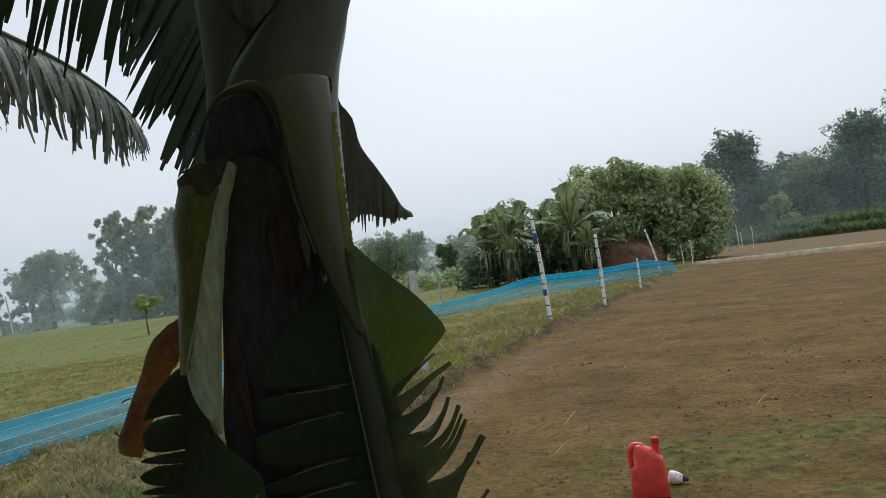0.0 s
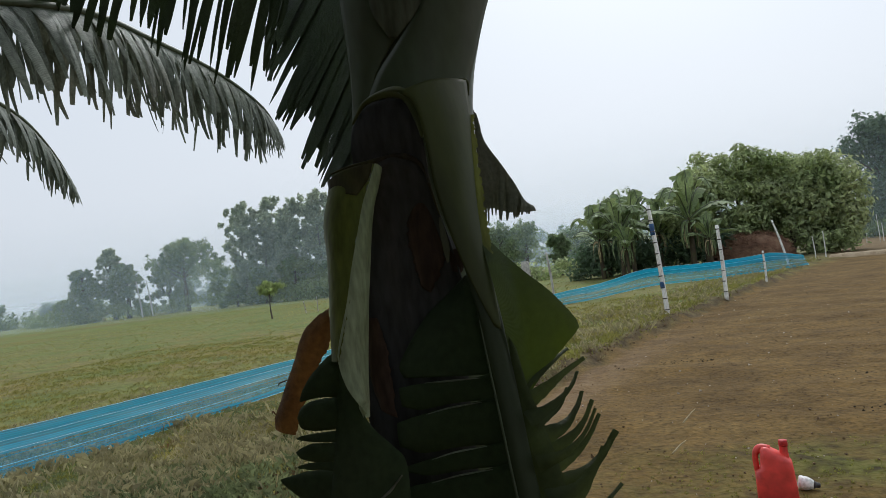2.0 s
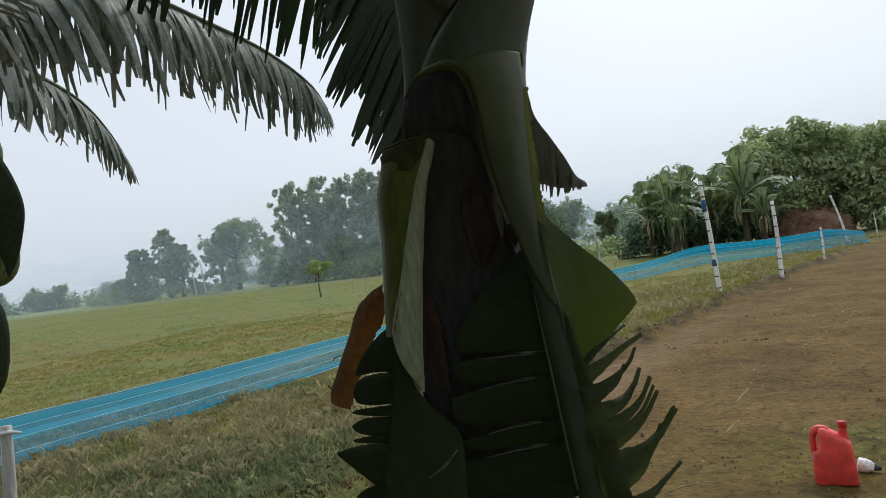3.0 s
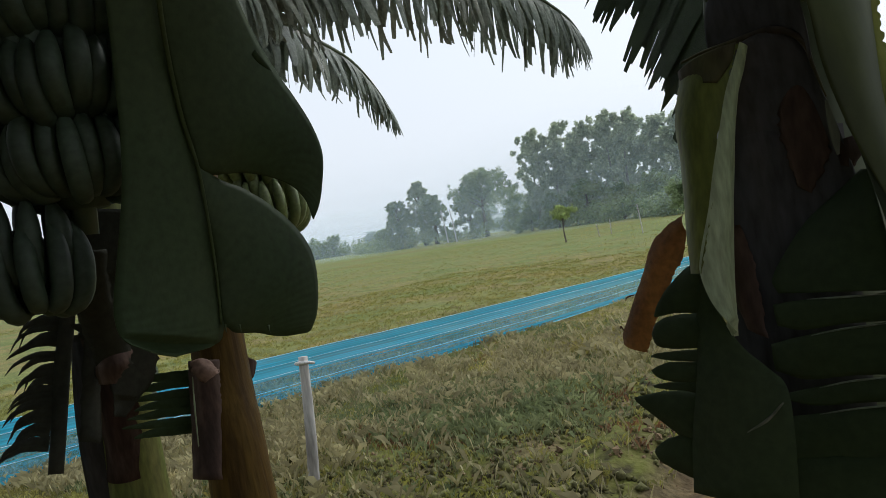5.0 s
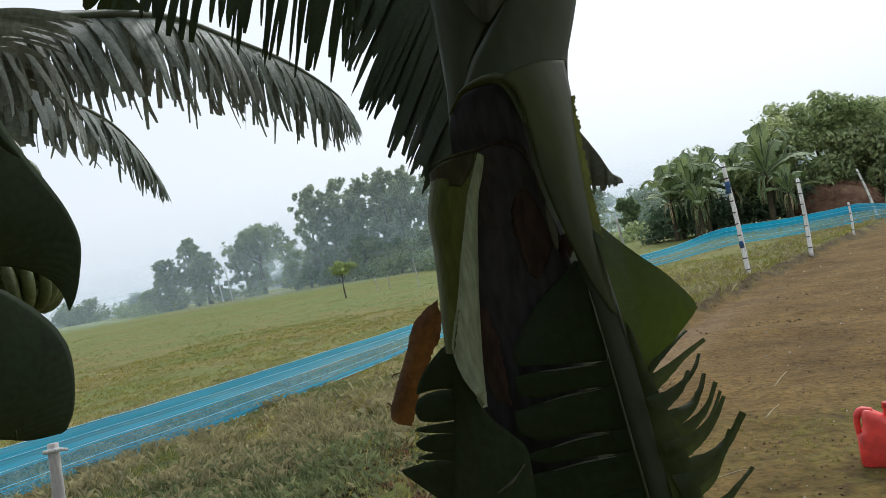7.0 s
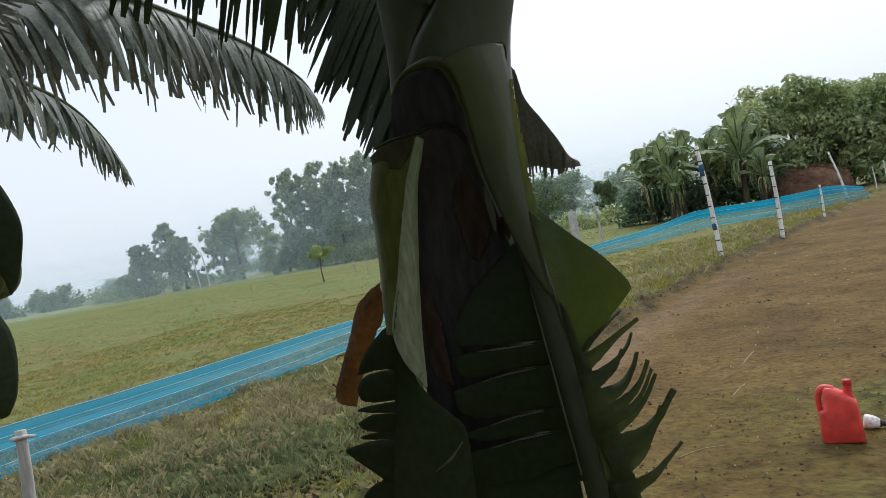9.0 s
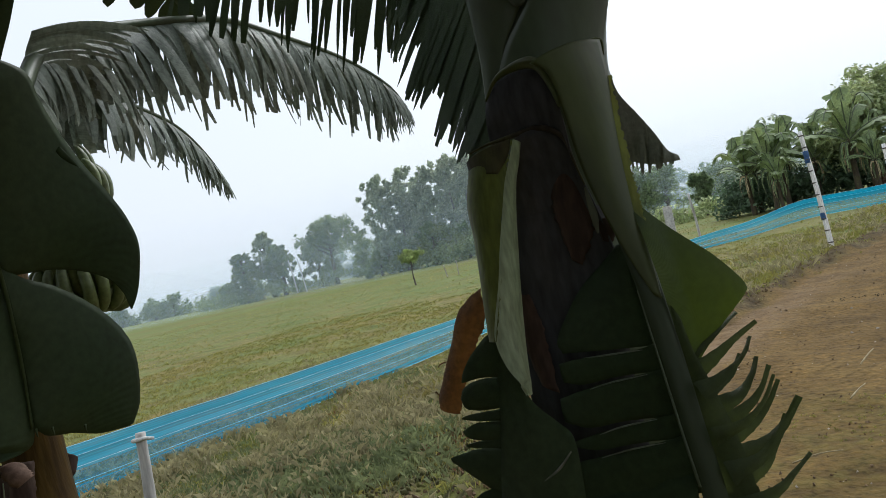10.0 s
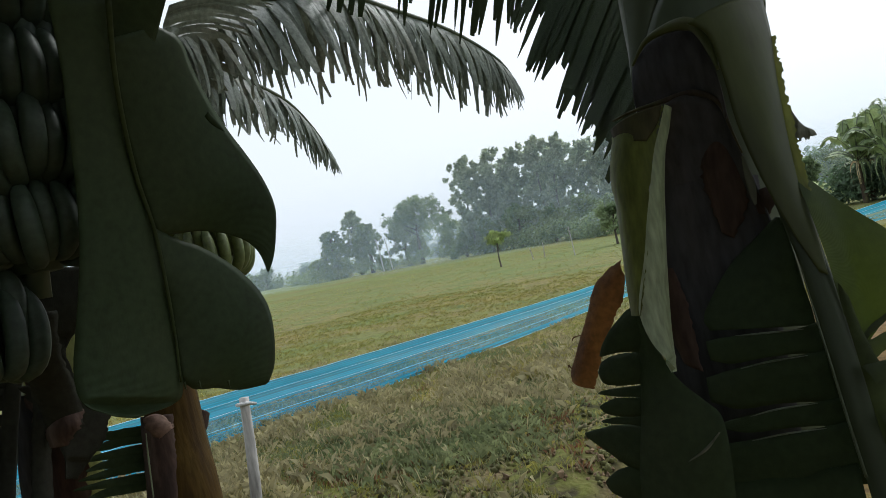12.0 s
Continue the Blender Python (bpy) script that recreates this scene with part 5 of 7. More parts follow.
# unseen crown leaves above the view, put in to shade the parts below
for i, (dx, dy) in enumerate(((0.9, -0.5), (0.3, -1.3), (-0.9, -0.7), (1.2, 0.5), (-0.4, 1.3), (-0.3, -1.2))):
    banana_leaf(plant, [(-0.17, 1.05, 2.15), (-0.17 + dx * 0.35, 1.05 + dy * 0.35, 2.75), (-0.17 + dx * 0.9, 1.05 + dy * 0.9, 3.0), (-0.17 + dx * 1.5, 1.05 + dy * 1.5, 2.9)], [0.05, 0.25, 0.28, 0.05], (0, 0, 1), 22, (0.4, 0.3), (0.1, 0.7), 0.3, 50 + i)


# ---- fruiting banana plant ----
def finger(reach, r):
    """One curved banana on its short neck, swelling outward and turning up to a blunt tip."""
    bm = bmesh.new()
    k = reach / 0.138
    tube(bm, [(0.035 * k, 0, -0.042), (0.08 * k, 0, -0.062), (0.122 * k, 0, -0.04), (0.138 * k, 0, 0.006), (0.131 * k, 0, 0.05), (0.114 * k, 0, 0.078)],
         [r * 0.4, r * 0.62, r * 0.9, r, r, r * 0.98, r * 0.9, r * 0.62, r * 0.28], 14, 8)
    return bm


def hand(stalk, c, per, reach, r, skin, rnd, arc=2 * math.pi, turn=0.0, size=1.0):
    """One hand: an outer row of fingers and an inner row nested above it."""
    for row, (k_reach, lift, number) in enumerate(((1.0, 0.0, per), (0.78, 0.052, int(per * 0.8)))):
        shapes = []
        for q in range(3):
            me = bpy.data.meshes.new("banana")
            b2 = finger(reach * k_reach * (0.96 + 0.04 * q), r * (0.94 + 0.05 * q))
            b2.to_mesh(me)
            b2.free()
            me.polygons.foreach_set("use_smooth", [True] * len(me.polygons))
            me.materials.append(skin)
            shapes.append(me)
        for j in range(number):
            a = turn + arc * (j + 0.5 * row + rnd.uniform(-0.12, 0.12)) / number
            ob = new("banana", shapes[rnd.randrange(3)])
            ob.parent = stalk
            ob.matrix_basis = (Matrix.Translation(c + Vector((0, 0, (lift + rnd.uniform(-0.007, 0.007)) * size))) @ Matrix.Rotation(a, 4, "Z")
                               @ Matrix.Rotation(rnd.uniform(-0.09, 0.06), 4, "Y") @ Matrix.Rotation(rnd.uniform(-0.06, 0.06), 4, "X") @ Matrix.Diagonal((1, 1, size * rnd.uniform(0.92, 1.08), 1)))


def bunch(parent, top, bottom, hands, skin, seed, label, size=1.0):
    """A hanging stalk with tiers of upcurved fingers; hands: place along it, number, reach."""
    rnd = random.Random(seed)
    top, bottom = Vector(top), Vector(bottom)
    bm = bmesh.new()
    tube(bm, [top, top.lerp(bottom, 0.5), bottom], [0.028, 0.024, 0.018], 10, 8)
    stalk = part("fruit_stalk", bm, M_STEM, parent, label)
    for f, per, reach, r in hands:
        c = top.lerp(bottom, f)
        bm = bmesh.new()
        tube(bm, [c + Vector((0, 0, -0.06)), c + Vector((0, 0, -0.03)), c + Vector((0, 0, 0.03))], [reach * 0.3, reach * 0.55, reach * 0.5], 6, 14)
        part("fruit_crown", bm, skin, stalk)
        hand(stalk, c, per, reach, r, skin, rnd, turn=rnd.uniform(0, 1), size=size)
    return stalk


fruiting = thing("banana_plant", (-1.5, 0.84, 0), "fruiting banana plant with a heavy green bunch and lobed leaf", "banana plant", "banana plants")
part("pseudostem", stem_mesh([(-1.54, 0.84, -0.05), (-1.52, 0.83, 0.8), (-1.50, 0.83, 1.5), (-1.47, 0.84, 2.0), (-1.42, 0.84, 2.4)], [0.085, 0.07, 0.055, 0.06, 0.07], 30, 18, seed=3), M_OLIVE, fruiting)
bm = bmesh.new()
tube(bm, [(-1.42, 0.84, 2.35), (-1.36, 0.77, 2.55), (-1.12, 0.60, 2.46), (-1.056, 0.564, 2.11)], [0.04, 0.035, 0.03, 0.028], 16, 8)
part("fruit_arch", bm, M_STEM, fruiting)
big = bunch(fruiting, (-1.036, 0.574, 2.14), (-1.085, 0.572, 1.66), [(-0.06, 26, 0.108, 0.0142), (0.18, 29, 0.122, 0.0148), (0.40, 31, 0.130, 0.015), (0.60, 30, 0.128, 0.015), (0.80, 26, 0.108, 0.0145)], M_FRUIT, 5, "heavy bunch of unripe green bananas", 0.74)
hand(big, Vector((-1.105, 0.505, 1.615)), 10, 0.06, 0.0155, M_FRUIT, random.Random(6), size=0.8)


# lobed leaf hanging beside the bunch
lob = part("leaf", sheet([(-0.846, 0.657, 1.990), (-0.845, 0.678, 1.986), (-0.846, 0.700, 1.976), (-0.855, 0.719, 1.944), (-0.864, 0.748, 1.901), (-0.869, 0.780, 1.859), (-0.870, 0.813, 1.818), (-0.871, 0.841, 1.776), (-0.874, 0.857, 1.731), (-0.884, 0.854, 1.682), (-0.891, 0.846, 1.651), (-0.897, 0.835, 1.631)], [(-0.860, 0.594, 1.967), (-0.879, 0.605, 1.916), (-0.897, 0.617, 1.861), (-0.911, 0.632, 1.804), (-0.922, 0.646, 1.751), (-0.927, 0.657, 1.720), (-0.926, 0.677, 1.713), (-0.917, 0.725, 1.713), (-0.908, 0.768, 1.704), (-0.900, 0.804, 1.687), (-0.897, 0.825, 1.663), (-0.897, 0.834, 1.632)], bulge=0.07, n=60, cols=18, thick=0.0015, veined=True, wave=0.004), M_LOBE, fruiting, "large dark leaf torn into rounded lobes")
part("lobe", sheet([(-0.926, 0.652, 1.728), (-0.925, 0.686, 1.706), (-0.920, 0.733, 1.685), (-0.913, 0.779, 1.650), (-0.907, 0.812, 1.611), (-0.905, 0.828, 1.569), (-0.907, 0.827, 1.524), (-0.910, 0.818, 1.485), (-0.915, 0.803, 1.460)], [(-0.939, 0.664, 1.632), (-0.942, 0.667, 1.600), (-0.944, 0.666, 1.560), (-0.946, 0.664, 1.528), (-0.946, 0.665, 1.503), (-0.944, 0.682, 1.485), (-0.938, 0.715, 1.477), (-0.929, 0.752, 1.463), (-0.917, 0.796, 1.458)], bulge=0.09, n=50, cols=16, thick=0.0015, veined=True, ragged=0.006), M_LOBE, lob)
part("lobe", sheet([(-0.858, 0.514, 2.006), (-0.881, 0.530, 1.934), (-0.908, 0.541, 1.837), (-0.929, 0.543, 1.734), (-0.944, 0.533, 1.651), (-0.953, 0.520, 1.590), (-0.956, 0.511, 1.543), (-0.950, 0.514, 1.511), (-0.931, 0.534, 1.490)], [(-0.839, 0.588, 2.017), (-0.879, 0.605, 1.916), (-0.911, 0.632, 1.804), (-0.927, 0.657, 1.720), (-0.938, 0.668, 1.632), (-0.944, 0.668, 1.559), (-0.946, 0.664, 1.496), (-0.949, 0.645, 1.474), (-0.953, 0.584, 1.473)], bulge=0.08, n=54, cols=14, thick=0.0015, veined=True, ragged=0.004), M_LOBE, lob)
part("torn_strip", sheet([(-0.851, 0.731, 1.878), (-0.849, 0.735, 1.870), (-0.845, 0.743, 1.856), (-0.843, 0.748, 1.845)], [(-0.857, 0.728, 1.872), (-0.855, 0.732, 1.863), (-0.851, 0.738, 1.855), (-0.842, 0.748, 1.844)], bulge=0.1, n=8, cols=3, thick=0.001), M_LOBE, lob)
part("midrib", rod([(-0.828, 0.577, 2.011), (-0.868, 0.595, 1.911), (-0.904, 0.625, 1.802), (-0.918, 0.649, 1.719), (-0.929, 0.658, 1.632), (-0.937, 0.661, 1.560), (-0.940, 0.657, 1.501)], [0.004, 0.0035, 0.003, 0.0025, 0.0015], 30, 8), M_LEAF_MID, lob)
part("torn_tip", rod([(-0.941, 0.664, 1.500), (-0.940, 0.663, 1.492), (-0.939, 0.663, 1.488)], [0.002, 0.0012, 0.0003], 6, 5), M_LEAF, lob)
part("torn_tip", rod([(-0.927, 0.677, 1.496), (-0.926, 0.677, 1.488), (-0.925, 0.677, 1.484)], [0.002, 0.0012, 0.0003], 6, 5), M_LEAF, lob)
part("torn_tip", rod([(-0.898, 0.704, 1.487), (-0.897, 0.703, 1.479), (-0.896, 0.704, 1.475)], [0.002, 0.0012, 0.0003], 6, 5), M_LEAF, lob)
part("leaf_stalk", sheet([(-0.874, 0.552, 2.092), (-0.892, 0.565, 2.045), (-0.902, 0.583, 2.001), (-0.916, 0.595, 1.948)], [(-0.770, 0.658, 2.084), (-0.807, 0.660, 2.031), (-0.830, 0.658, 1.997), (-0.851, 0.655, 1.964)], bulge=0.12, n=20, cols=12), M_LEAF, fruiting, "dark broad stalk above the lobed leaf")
# dead fringed leaf at the stem, with dark drooping scraps round it
part("midrib", rod([(-1.340, 0.682, 1.607), (-1.348, 0.663, 1.533), (-1.352, 0.644, 1.462), (-1.351, 0.626, 1.392), (-1.343, 0.596, 1.292)], [0.012, 0.013, 0.013, 0.012], 20, 10), M_LEAF_DEAD, fruiting, "dead leaf midrib hanging along the stem")
part("torn_strip", ribbon([(-1.345, 0.662, 1.572), (-1.366, 0.637, 1.576), (-1.389, 0.617, 1.565), (-1.400, 0.606, 1.554)], [0.019, 0.015, 0.009, 0.001], (0.5, -0.8, 0.3), bend=0.2, n=12, cols=3, ragged=0.12, thick=0, seed=0), M_LEAF_DEAD, fruiting)
part("torn_strip", ribbon([(-1.346, 0.660, 1.565), (-1.365, 0.638, 1.568), (-1.386, 0.621, 1.556), (-1.396, 0.609, 1.530)], [0.015, 0.012, 0.007, 0.001], (0.5, -0.8, 0.3), bend=0.2, n=12, cols=3, ragged=0.12, thick=0, seed=1), M_LEAF_DEAD, fruiting)
part("torn_strip", ribbon([(-1.348, 0.656, 1.547), (-1.368, 0.632, 1.550), (-1.390, 0.613, 1.540), (-1.401, 0.600, 1.517)], [0.018, 0.014, 0.008, 0.001], (0.5, -0.8, 0.3), bend=0.2, n=12, cols=3, ragged=0.12, thick=0, seed=2), M_LEAF_DEAD, fruiting)
part("torn_strip", ribbon([(-1.348, 0.654, 1.540), (-1.368, 0.632, 1.543), (-1.388, 0.614, 1.532), (-1.398, 0.601, 1.504)], [0.014, 0.011, 0.006, 0.001], (0.5, -0.8, 0.3), bend=0.2, n=12, cols=3, ragged=0.12, thick=0, seed=3), M_LEAF_DEAD, fruiting)
part("torn_strip", ribbon([(-1.349, 0.652, 1.529), (-1.371, 0.625, 1.534), (-1.394, 0.603, 1.524), (-1.405, 0.589, 1.501)], [0.013, 0.010, 0.006, 0.001], (0.5, -0.8, 0.3), bend=0.2, n=12, cols=3, ragged=0.12, thick=0, seed=4), M_LEAF_DEAD, fruiting)
part("torn_strip", ribbon([(-1.350, 0.648, 1.515), (-1.369, 0.626, 1.518), (-1.389, 0.609, 1.507), (-1.399, 0.600, 1.498)], [0.021, 0.017, 0.010, 0.001], (0.5, -0.8, 0.3), bend=0.2, n=12, cols=3, ragged=0.12, thick=0, seed=5), M_LEAF_DEAD, fruiting)
part("torn_strip", ribbon([(-1.350, 0.646, 1.506), (-1.373, 0.618, 1.511), (-1.396, 0.595, 1.501), (-1.407, 0.583, 1.492)], [0.017, 0.014, 0.008, 0.001], (0.5, -0.8, 0.3), bend=0.2, n=12, cols=3, ragged=0.12, thick=0, seed=6), M_LEAF_DEAD, fruiting)
part("torn_strip", ribbon([(-1.351, 0.641, 1.486), (-1.373, 0.613, 1.491), (-1.396, 0.590, 1.482), (-1.407, 0.576, 1.466)], [0.013, 0.011, 0.006, 0.001], (0.5, -0.8, 0.3), bend=0.2, n=12, cols=3, ragged=0.12, thick=0, seed=7), M_LEAF_DEAD, fruiting)
part("torn_strip", ribbon([(-1.351, 0.639, 1.482), (-1.370, 0.619, 1.485), (-1.389, 0.602, 1.474), (-1.398, 0.593, 1.462)], [0.019, 0.015, 0.009, 0.001], (0.5, -0.8, 0.3), bend=0.2, n=12, cols=3, ragged=0.12, thick=0, seed=8), M_LEAF_DEAD, fruiting)
part("torn_strip", ribbon([(-1.352, 0.635, 1.465), (-1.368, 0.618, 1.468), (-1.385, 0.604, 1.456), (-1.393, 0.593, 1.430)], [0.014, 0.011, 0.006, 0.001], (0.5, -0.8, 0.3), bend=0.2, n=12, cols=3, ragged=0.12, thick=0, seed=9), M_LEAF_DEAD, fruiting)
part("torn_strip", ribbon([(-1.352, 0.633, 1.457), (-1.371, 0.611, 1.460), (-1.390, 0.593, 1.450), (-1.399, 0.582, 1.432)], [0.018, 0.015, 0.009, 0.001], (0.5, -0.8, 0.3), bend=0.2, n=12, cols=3, ragged=0.12, thick=0, seed=10), M_LEAF_DEAD, fruiting)
part("torn_strip", ribbon([(-1.352, 0.629, 1.445), (-1.368, 0.612, 1.448), (-1.385, 0.599, 1.436), (-1.392, 0.587, 1.407)], [0.020, 0.016, 0.009, 0.001], (0.5, -0.8, 0.3), bend=0.2, n=12, cols=3, ragged=0.12, thick=0, seed=11), M_LEAF_DEAD, fruiting)
part("torn_strip", ribbon([(-1.352, 0.625, 1.429), (-1.372, 0.601, 1.434), (-1.393, 0.581, 1.424), (-1.402, 0.569, 1.410)], [0.016, 0.013, 0.007, 0.001], (0.5, -0.8, 0.3), bend=0.2, n=12, cols=3, ragged=0.12, thick=0, seed=12), M_LEAF_DEAD, fruiting)
part("torn_strip", ribbon([(-1.352, 0.622, 1.420), (-1.372, 0.598, 1.425), (-1.393, 0.578, 1.416), (-1.402, 0.566, 1.404)], [0.013, 0.011, 0.006, 0.001], (0.5, -0.8, 0.3), bend=0.2, n=12, cols=3, ragged=0.12, thick=0, seed=13), M_LEAF_DEAD, fruiting)
part("torn_strip", ribbon([(-1.352, 0.620, 1.412), (-1.371, 0.597, 1.416), (-1.391, 0.579, 1.407), (-1.399, 0.567, 1.389)], [0.021, 0.016, 0.010, 0.001], (0.5, -0.8, 0.3), bend=0.2, n=12, cols=3, ragged=0.12, thick=0, seed=14), M_LEAF_DEAD, fruiting)
part("torn_strip", ribbon([(-1.352, 0.617, 1.404), (-1.373, 0.592, 1.410), (-1.394, 0.570, 1.401), (-1.404, 0.556, 1.384)], [0.017, 0.013, 0.008, 0.001], (0.5, -0.8, 0.3), bend=0.2, n=12, cols=3, ragged=0.12, thick=0, seed=15), M_LEAF_DEAD, fruiting)
part("torn_strip", ribbon([(-1.352, 0.613, 1.391), (-1.370, 0.592, 1.396), (-1.389, 0.574, 1.386), (-1.396, 0.562, 1.362)], [0.016, 0.013, 0.008, 0.001], (0.5, -0.8, 0.3), bend=0.2, n=12, cols=3, ragged=0.12, thick=0, seed=16), M_LEAF_DEAD, fruiting)
part("torn_strip", ribbon([(-1.351, 0.610, 1.381), (-1.371, 0.588, 1.386), (-1.390, 0.569, 1.377), (-1.398, 0.556, 1.356)], [0.014, 0.011, 0.006, 0.001], (0.5, -0.8, 0.3), bend=0.2, n=12, cols=3, ragged=0.12, thick=0, seed=17), M_LEAF_DEAD, fruiting)
part("torn_strip", ribbon([(-1.351, 0.607, 1.371), (-1.368, 0.587, 1.375), (-1.386, 0.571, 1.365), (-1.393, 0.560, 1.344)], [0.016, 0.012, 0.007, 0.001], (0.5, -0.8, 0.3), bend=0.2, n=12, cols=3, ragged=0.12, thick=0, seed=18), M_LEAF_DEAD, fruiting)
part("torn_strip", ribbon([(-1.351, 0.603, 1.360), (-1.369, 0.582, 1.365), (-1.388, 0.564, 1.355), (-1.396, 0.553, 1.343)], [0.014, 0.011, 0.007, 0.001], (0.5, -0.8, 0.3), bend=0.2, n=12, cols=3, ragged=0.12, thick=0, seed=19), M_LEAF_DEAD, fruiting)
part("torn_strip", ribbon([(-1.350, 0.599, 1.346), (-1.371, 0.573, 1.353), (-1.393, 0.550, 1.345), (-1.400, 0.534, 1.321)], [0.017, 0.014, 0.008, 0.001], (0.5, -0.8, 0.3), bend=0.2, n=12, cols=3, ragged=0.12, thick=0, seed=20), M_LEAF_DEAD, fruiting)
part("torn_strip", ribbon([(-1.349, 0.596, 1.338), (-1.371, 0.570, 1.345), (-1.392, 0.548, 1.337), (-1.401, 0.535, 1.328)], [0.016, 0.013, 0.007, 0.001], (0.5, -0.8, 0.3), bend=0.2, n=12, cols=3, ragged=0.12, thick=0, seed=21), M_LEAF_DEAD, fruiting)
part("dry_leaf", sheet([(-1.204, 0.596, 1.661), (-1.222, 0.607, 1.609), (-1.243, 0.626, 1.553), (-1.261, 0.645, 1.495), (-1.268, 0.660, 1.442)], [(-1.170, 0.648, 1.642), (-1.189, 0.656, 1.596), (-1.211, 0.673, 1.544), (-1.227, 0.695, 1.498), (-1.240, 0.701, 1.447)], bulge=0.2, n=30, cols=8, ragged=0.08), M_LEAF_DEAD, fruiting, "blackened dry leaf drooping under the bunch")
part("dry_leaf", sheet([(-1.276, 0.667, 1.556), (-1.282, 0.649, 1.495), (-1.282, 0.632, 1.426), (-1.277, 0.610, 1.343)], [(-1.275, 0.686, 1.551), (-1.277, 0.673, 1.488), (-1.276, 0.658, 1.417), (-1.269, 0.638, 1.331)], bulge=0.2, n=20, cols=6, ragged=0.1), M_LEAF_DEAD, fruiting)
part("dry_sheath", sheet([(-1.268, 0.665, 1.469), (-1.273, 0.654, 1.451), (-1.268, 0.654, 1.425)], [(-1.233, 0.700, 1.473), (-1.226, 0.686, 1.448), (-1.246, 0.668, 1.422)], bulge=0.3, n=16, cols=8, ragged=0.1), M_DRYRED, fruiting, "dark red curled scrap of sheath")
part("torn_strip", ribbon([(-1.245, 0.876, 1.391), (-1.280, 0.820, 1.397), (-1.305, 0.773, 1.404), (-1.323, 0.731, 1.409)], [0.018, 0.0185, 0.014, 0.003], (0.5, -0.8, 0.2), bend=0.15, n=12, cols=3, ragged=0.1, thick=0, seed=50), M_LEAF, fruiting)
part("torn_strip", ribbon([(-1.245, 0.872, 1.374), (-1.280, 0.817, 1.385), (-1.304, 0.769, 1.388), (-1.315, 0.737, 1.389)], [0.018, 0.0185, 0.014, 0.003], (0.5, -0.8, 0.2), bend=0.15, n=12, cols=3, ragged=0.1, thick=0, seed=51), M_LEAF, fruiting)
part("torn_strip", ribbon([(-1.245, 0.867, 1.357), (-1.279, 0.812, 1.364), (-1.304, 0.765, 1.371), (-1.315, 0.732, 1.374)], [0.018, 0.0185, 0.014, 0.003], (0.5, -0.8, 0.2), bend=0.15, n=12, cols=3, ragged=0.1, thick=0, seed=52), M_LEAF, fruiting)
part("torn_strip", ribbon([(-1.244, 0.863, 1.340), (-1.278, 0.808, 1.350), (-1.303, 0.761, 1.356), (-1.310, 0.733, 1.356)], [0.018, 0.0185, 0.014, 0.003], (0.5, -0.8, 0.2), bend=0.15, n=12, cols=3, ragged=0.1, thick=0, seed=53), M_LEAF, fruiting)
part("torn_strip", ribbon([(-1.243, 0.858, 1.324), (-1.278, 0.804, 1.335), (-1.302, 0.757, 1.340), (-1.316, 0.720, 1.344)], [0.018, 0.0185, 0.014, 0.003], (0.5, -0.8, 0.2), bend=0.15, n=12, cols=3, ragged=0.1, thick=0, seed=54), M_LEAF, fruiting)
part("torn_strip", ribbon([(-1.243, 0.853, 1.307), (-1.276, 0.798, 1.314), (-1.301, 0.753, 1.324), (-1.320, 0.710, 1.331)], [0.018, 0.0185, 0.014, 0.003], (0.5, -0.8, 0.2), bend=0.15, n=12, cols=3, ragged=0.1, thick=0, seed=55), M_LEAF, fruiting)
part("torn_strip", ribbon([(-1.242, 0.849, 1.291), (-1.275, 0.795, 1.301), (-1.300, 0.748, 1.309), (-1.307, 0.721, 1.310)], [0.018, 0.0185, 0.014, 0.003], (0.5, -0.8, 0.2), bend=0.15, n=12, cols=3, ragged=0.1, thick=0, seed=56), M_LEAF, fruiting)
part("dry_sheath", ribbon([(-1.47, 0.78, 1.62), (-1.46, 0.775, 1.5), (-1.44, 0.77, 1.38), (-1.46, 0.77, 1.2)], [0.03, 0.07, 0.08, 0.06], (0.6, -0.8, 0), 0.3, ragged=0.2), M_DRYRED, fruiting)
part("dry_sheath", ribbon([(-1.49, 0.775, 1.5), (-1.50, 0.765, 1.3), (-1.51, 0.77, 1.05), (-1.52, 0.77, 0.6)], [0.09, 0.11, 0.11, 0.1], (0.6, -0.8, 0), 0.3), M_DRYDARK, fruiting)
part("dry_leaf", sheet([(-1.318, 0.654, 1.533), (-1.305, 0.668, 1.491), (-1.290, 0.680, 1.437), (-1.281, 0.681, 1.398), (-1.278, 0.674, 1.364)], [(-1.267, 0.776, 1.499), (-1.265, 0.770, 1.450), (-1.270, 0.754, 1.410), (-1.283, 0.727, 1.379), (-1.294, 0.703, 1.354)], bulge=0.1, n=30, cols=10, ragged=0.06), M_LEAF_DEAD, fruiting, "dark withered leaf hung across the stem")
part("dry_leaf", sheet([(-1.303, 0.696, 1.727), (-1.305, 0.698, 1.659), (-1.307, 0.695, 1.581), (-1.314, 0.677, 1.508)], [(-1.272, 0.807, 1.711), (-1.288, 0.792, 1.632), (-1.318, 0.750, 1.576), (-1.305, 0.757, 1.484)], bulge=0.08, n=30, cols=10, ragged=0.06), M_LEAF_DEAD, fruiting)
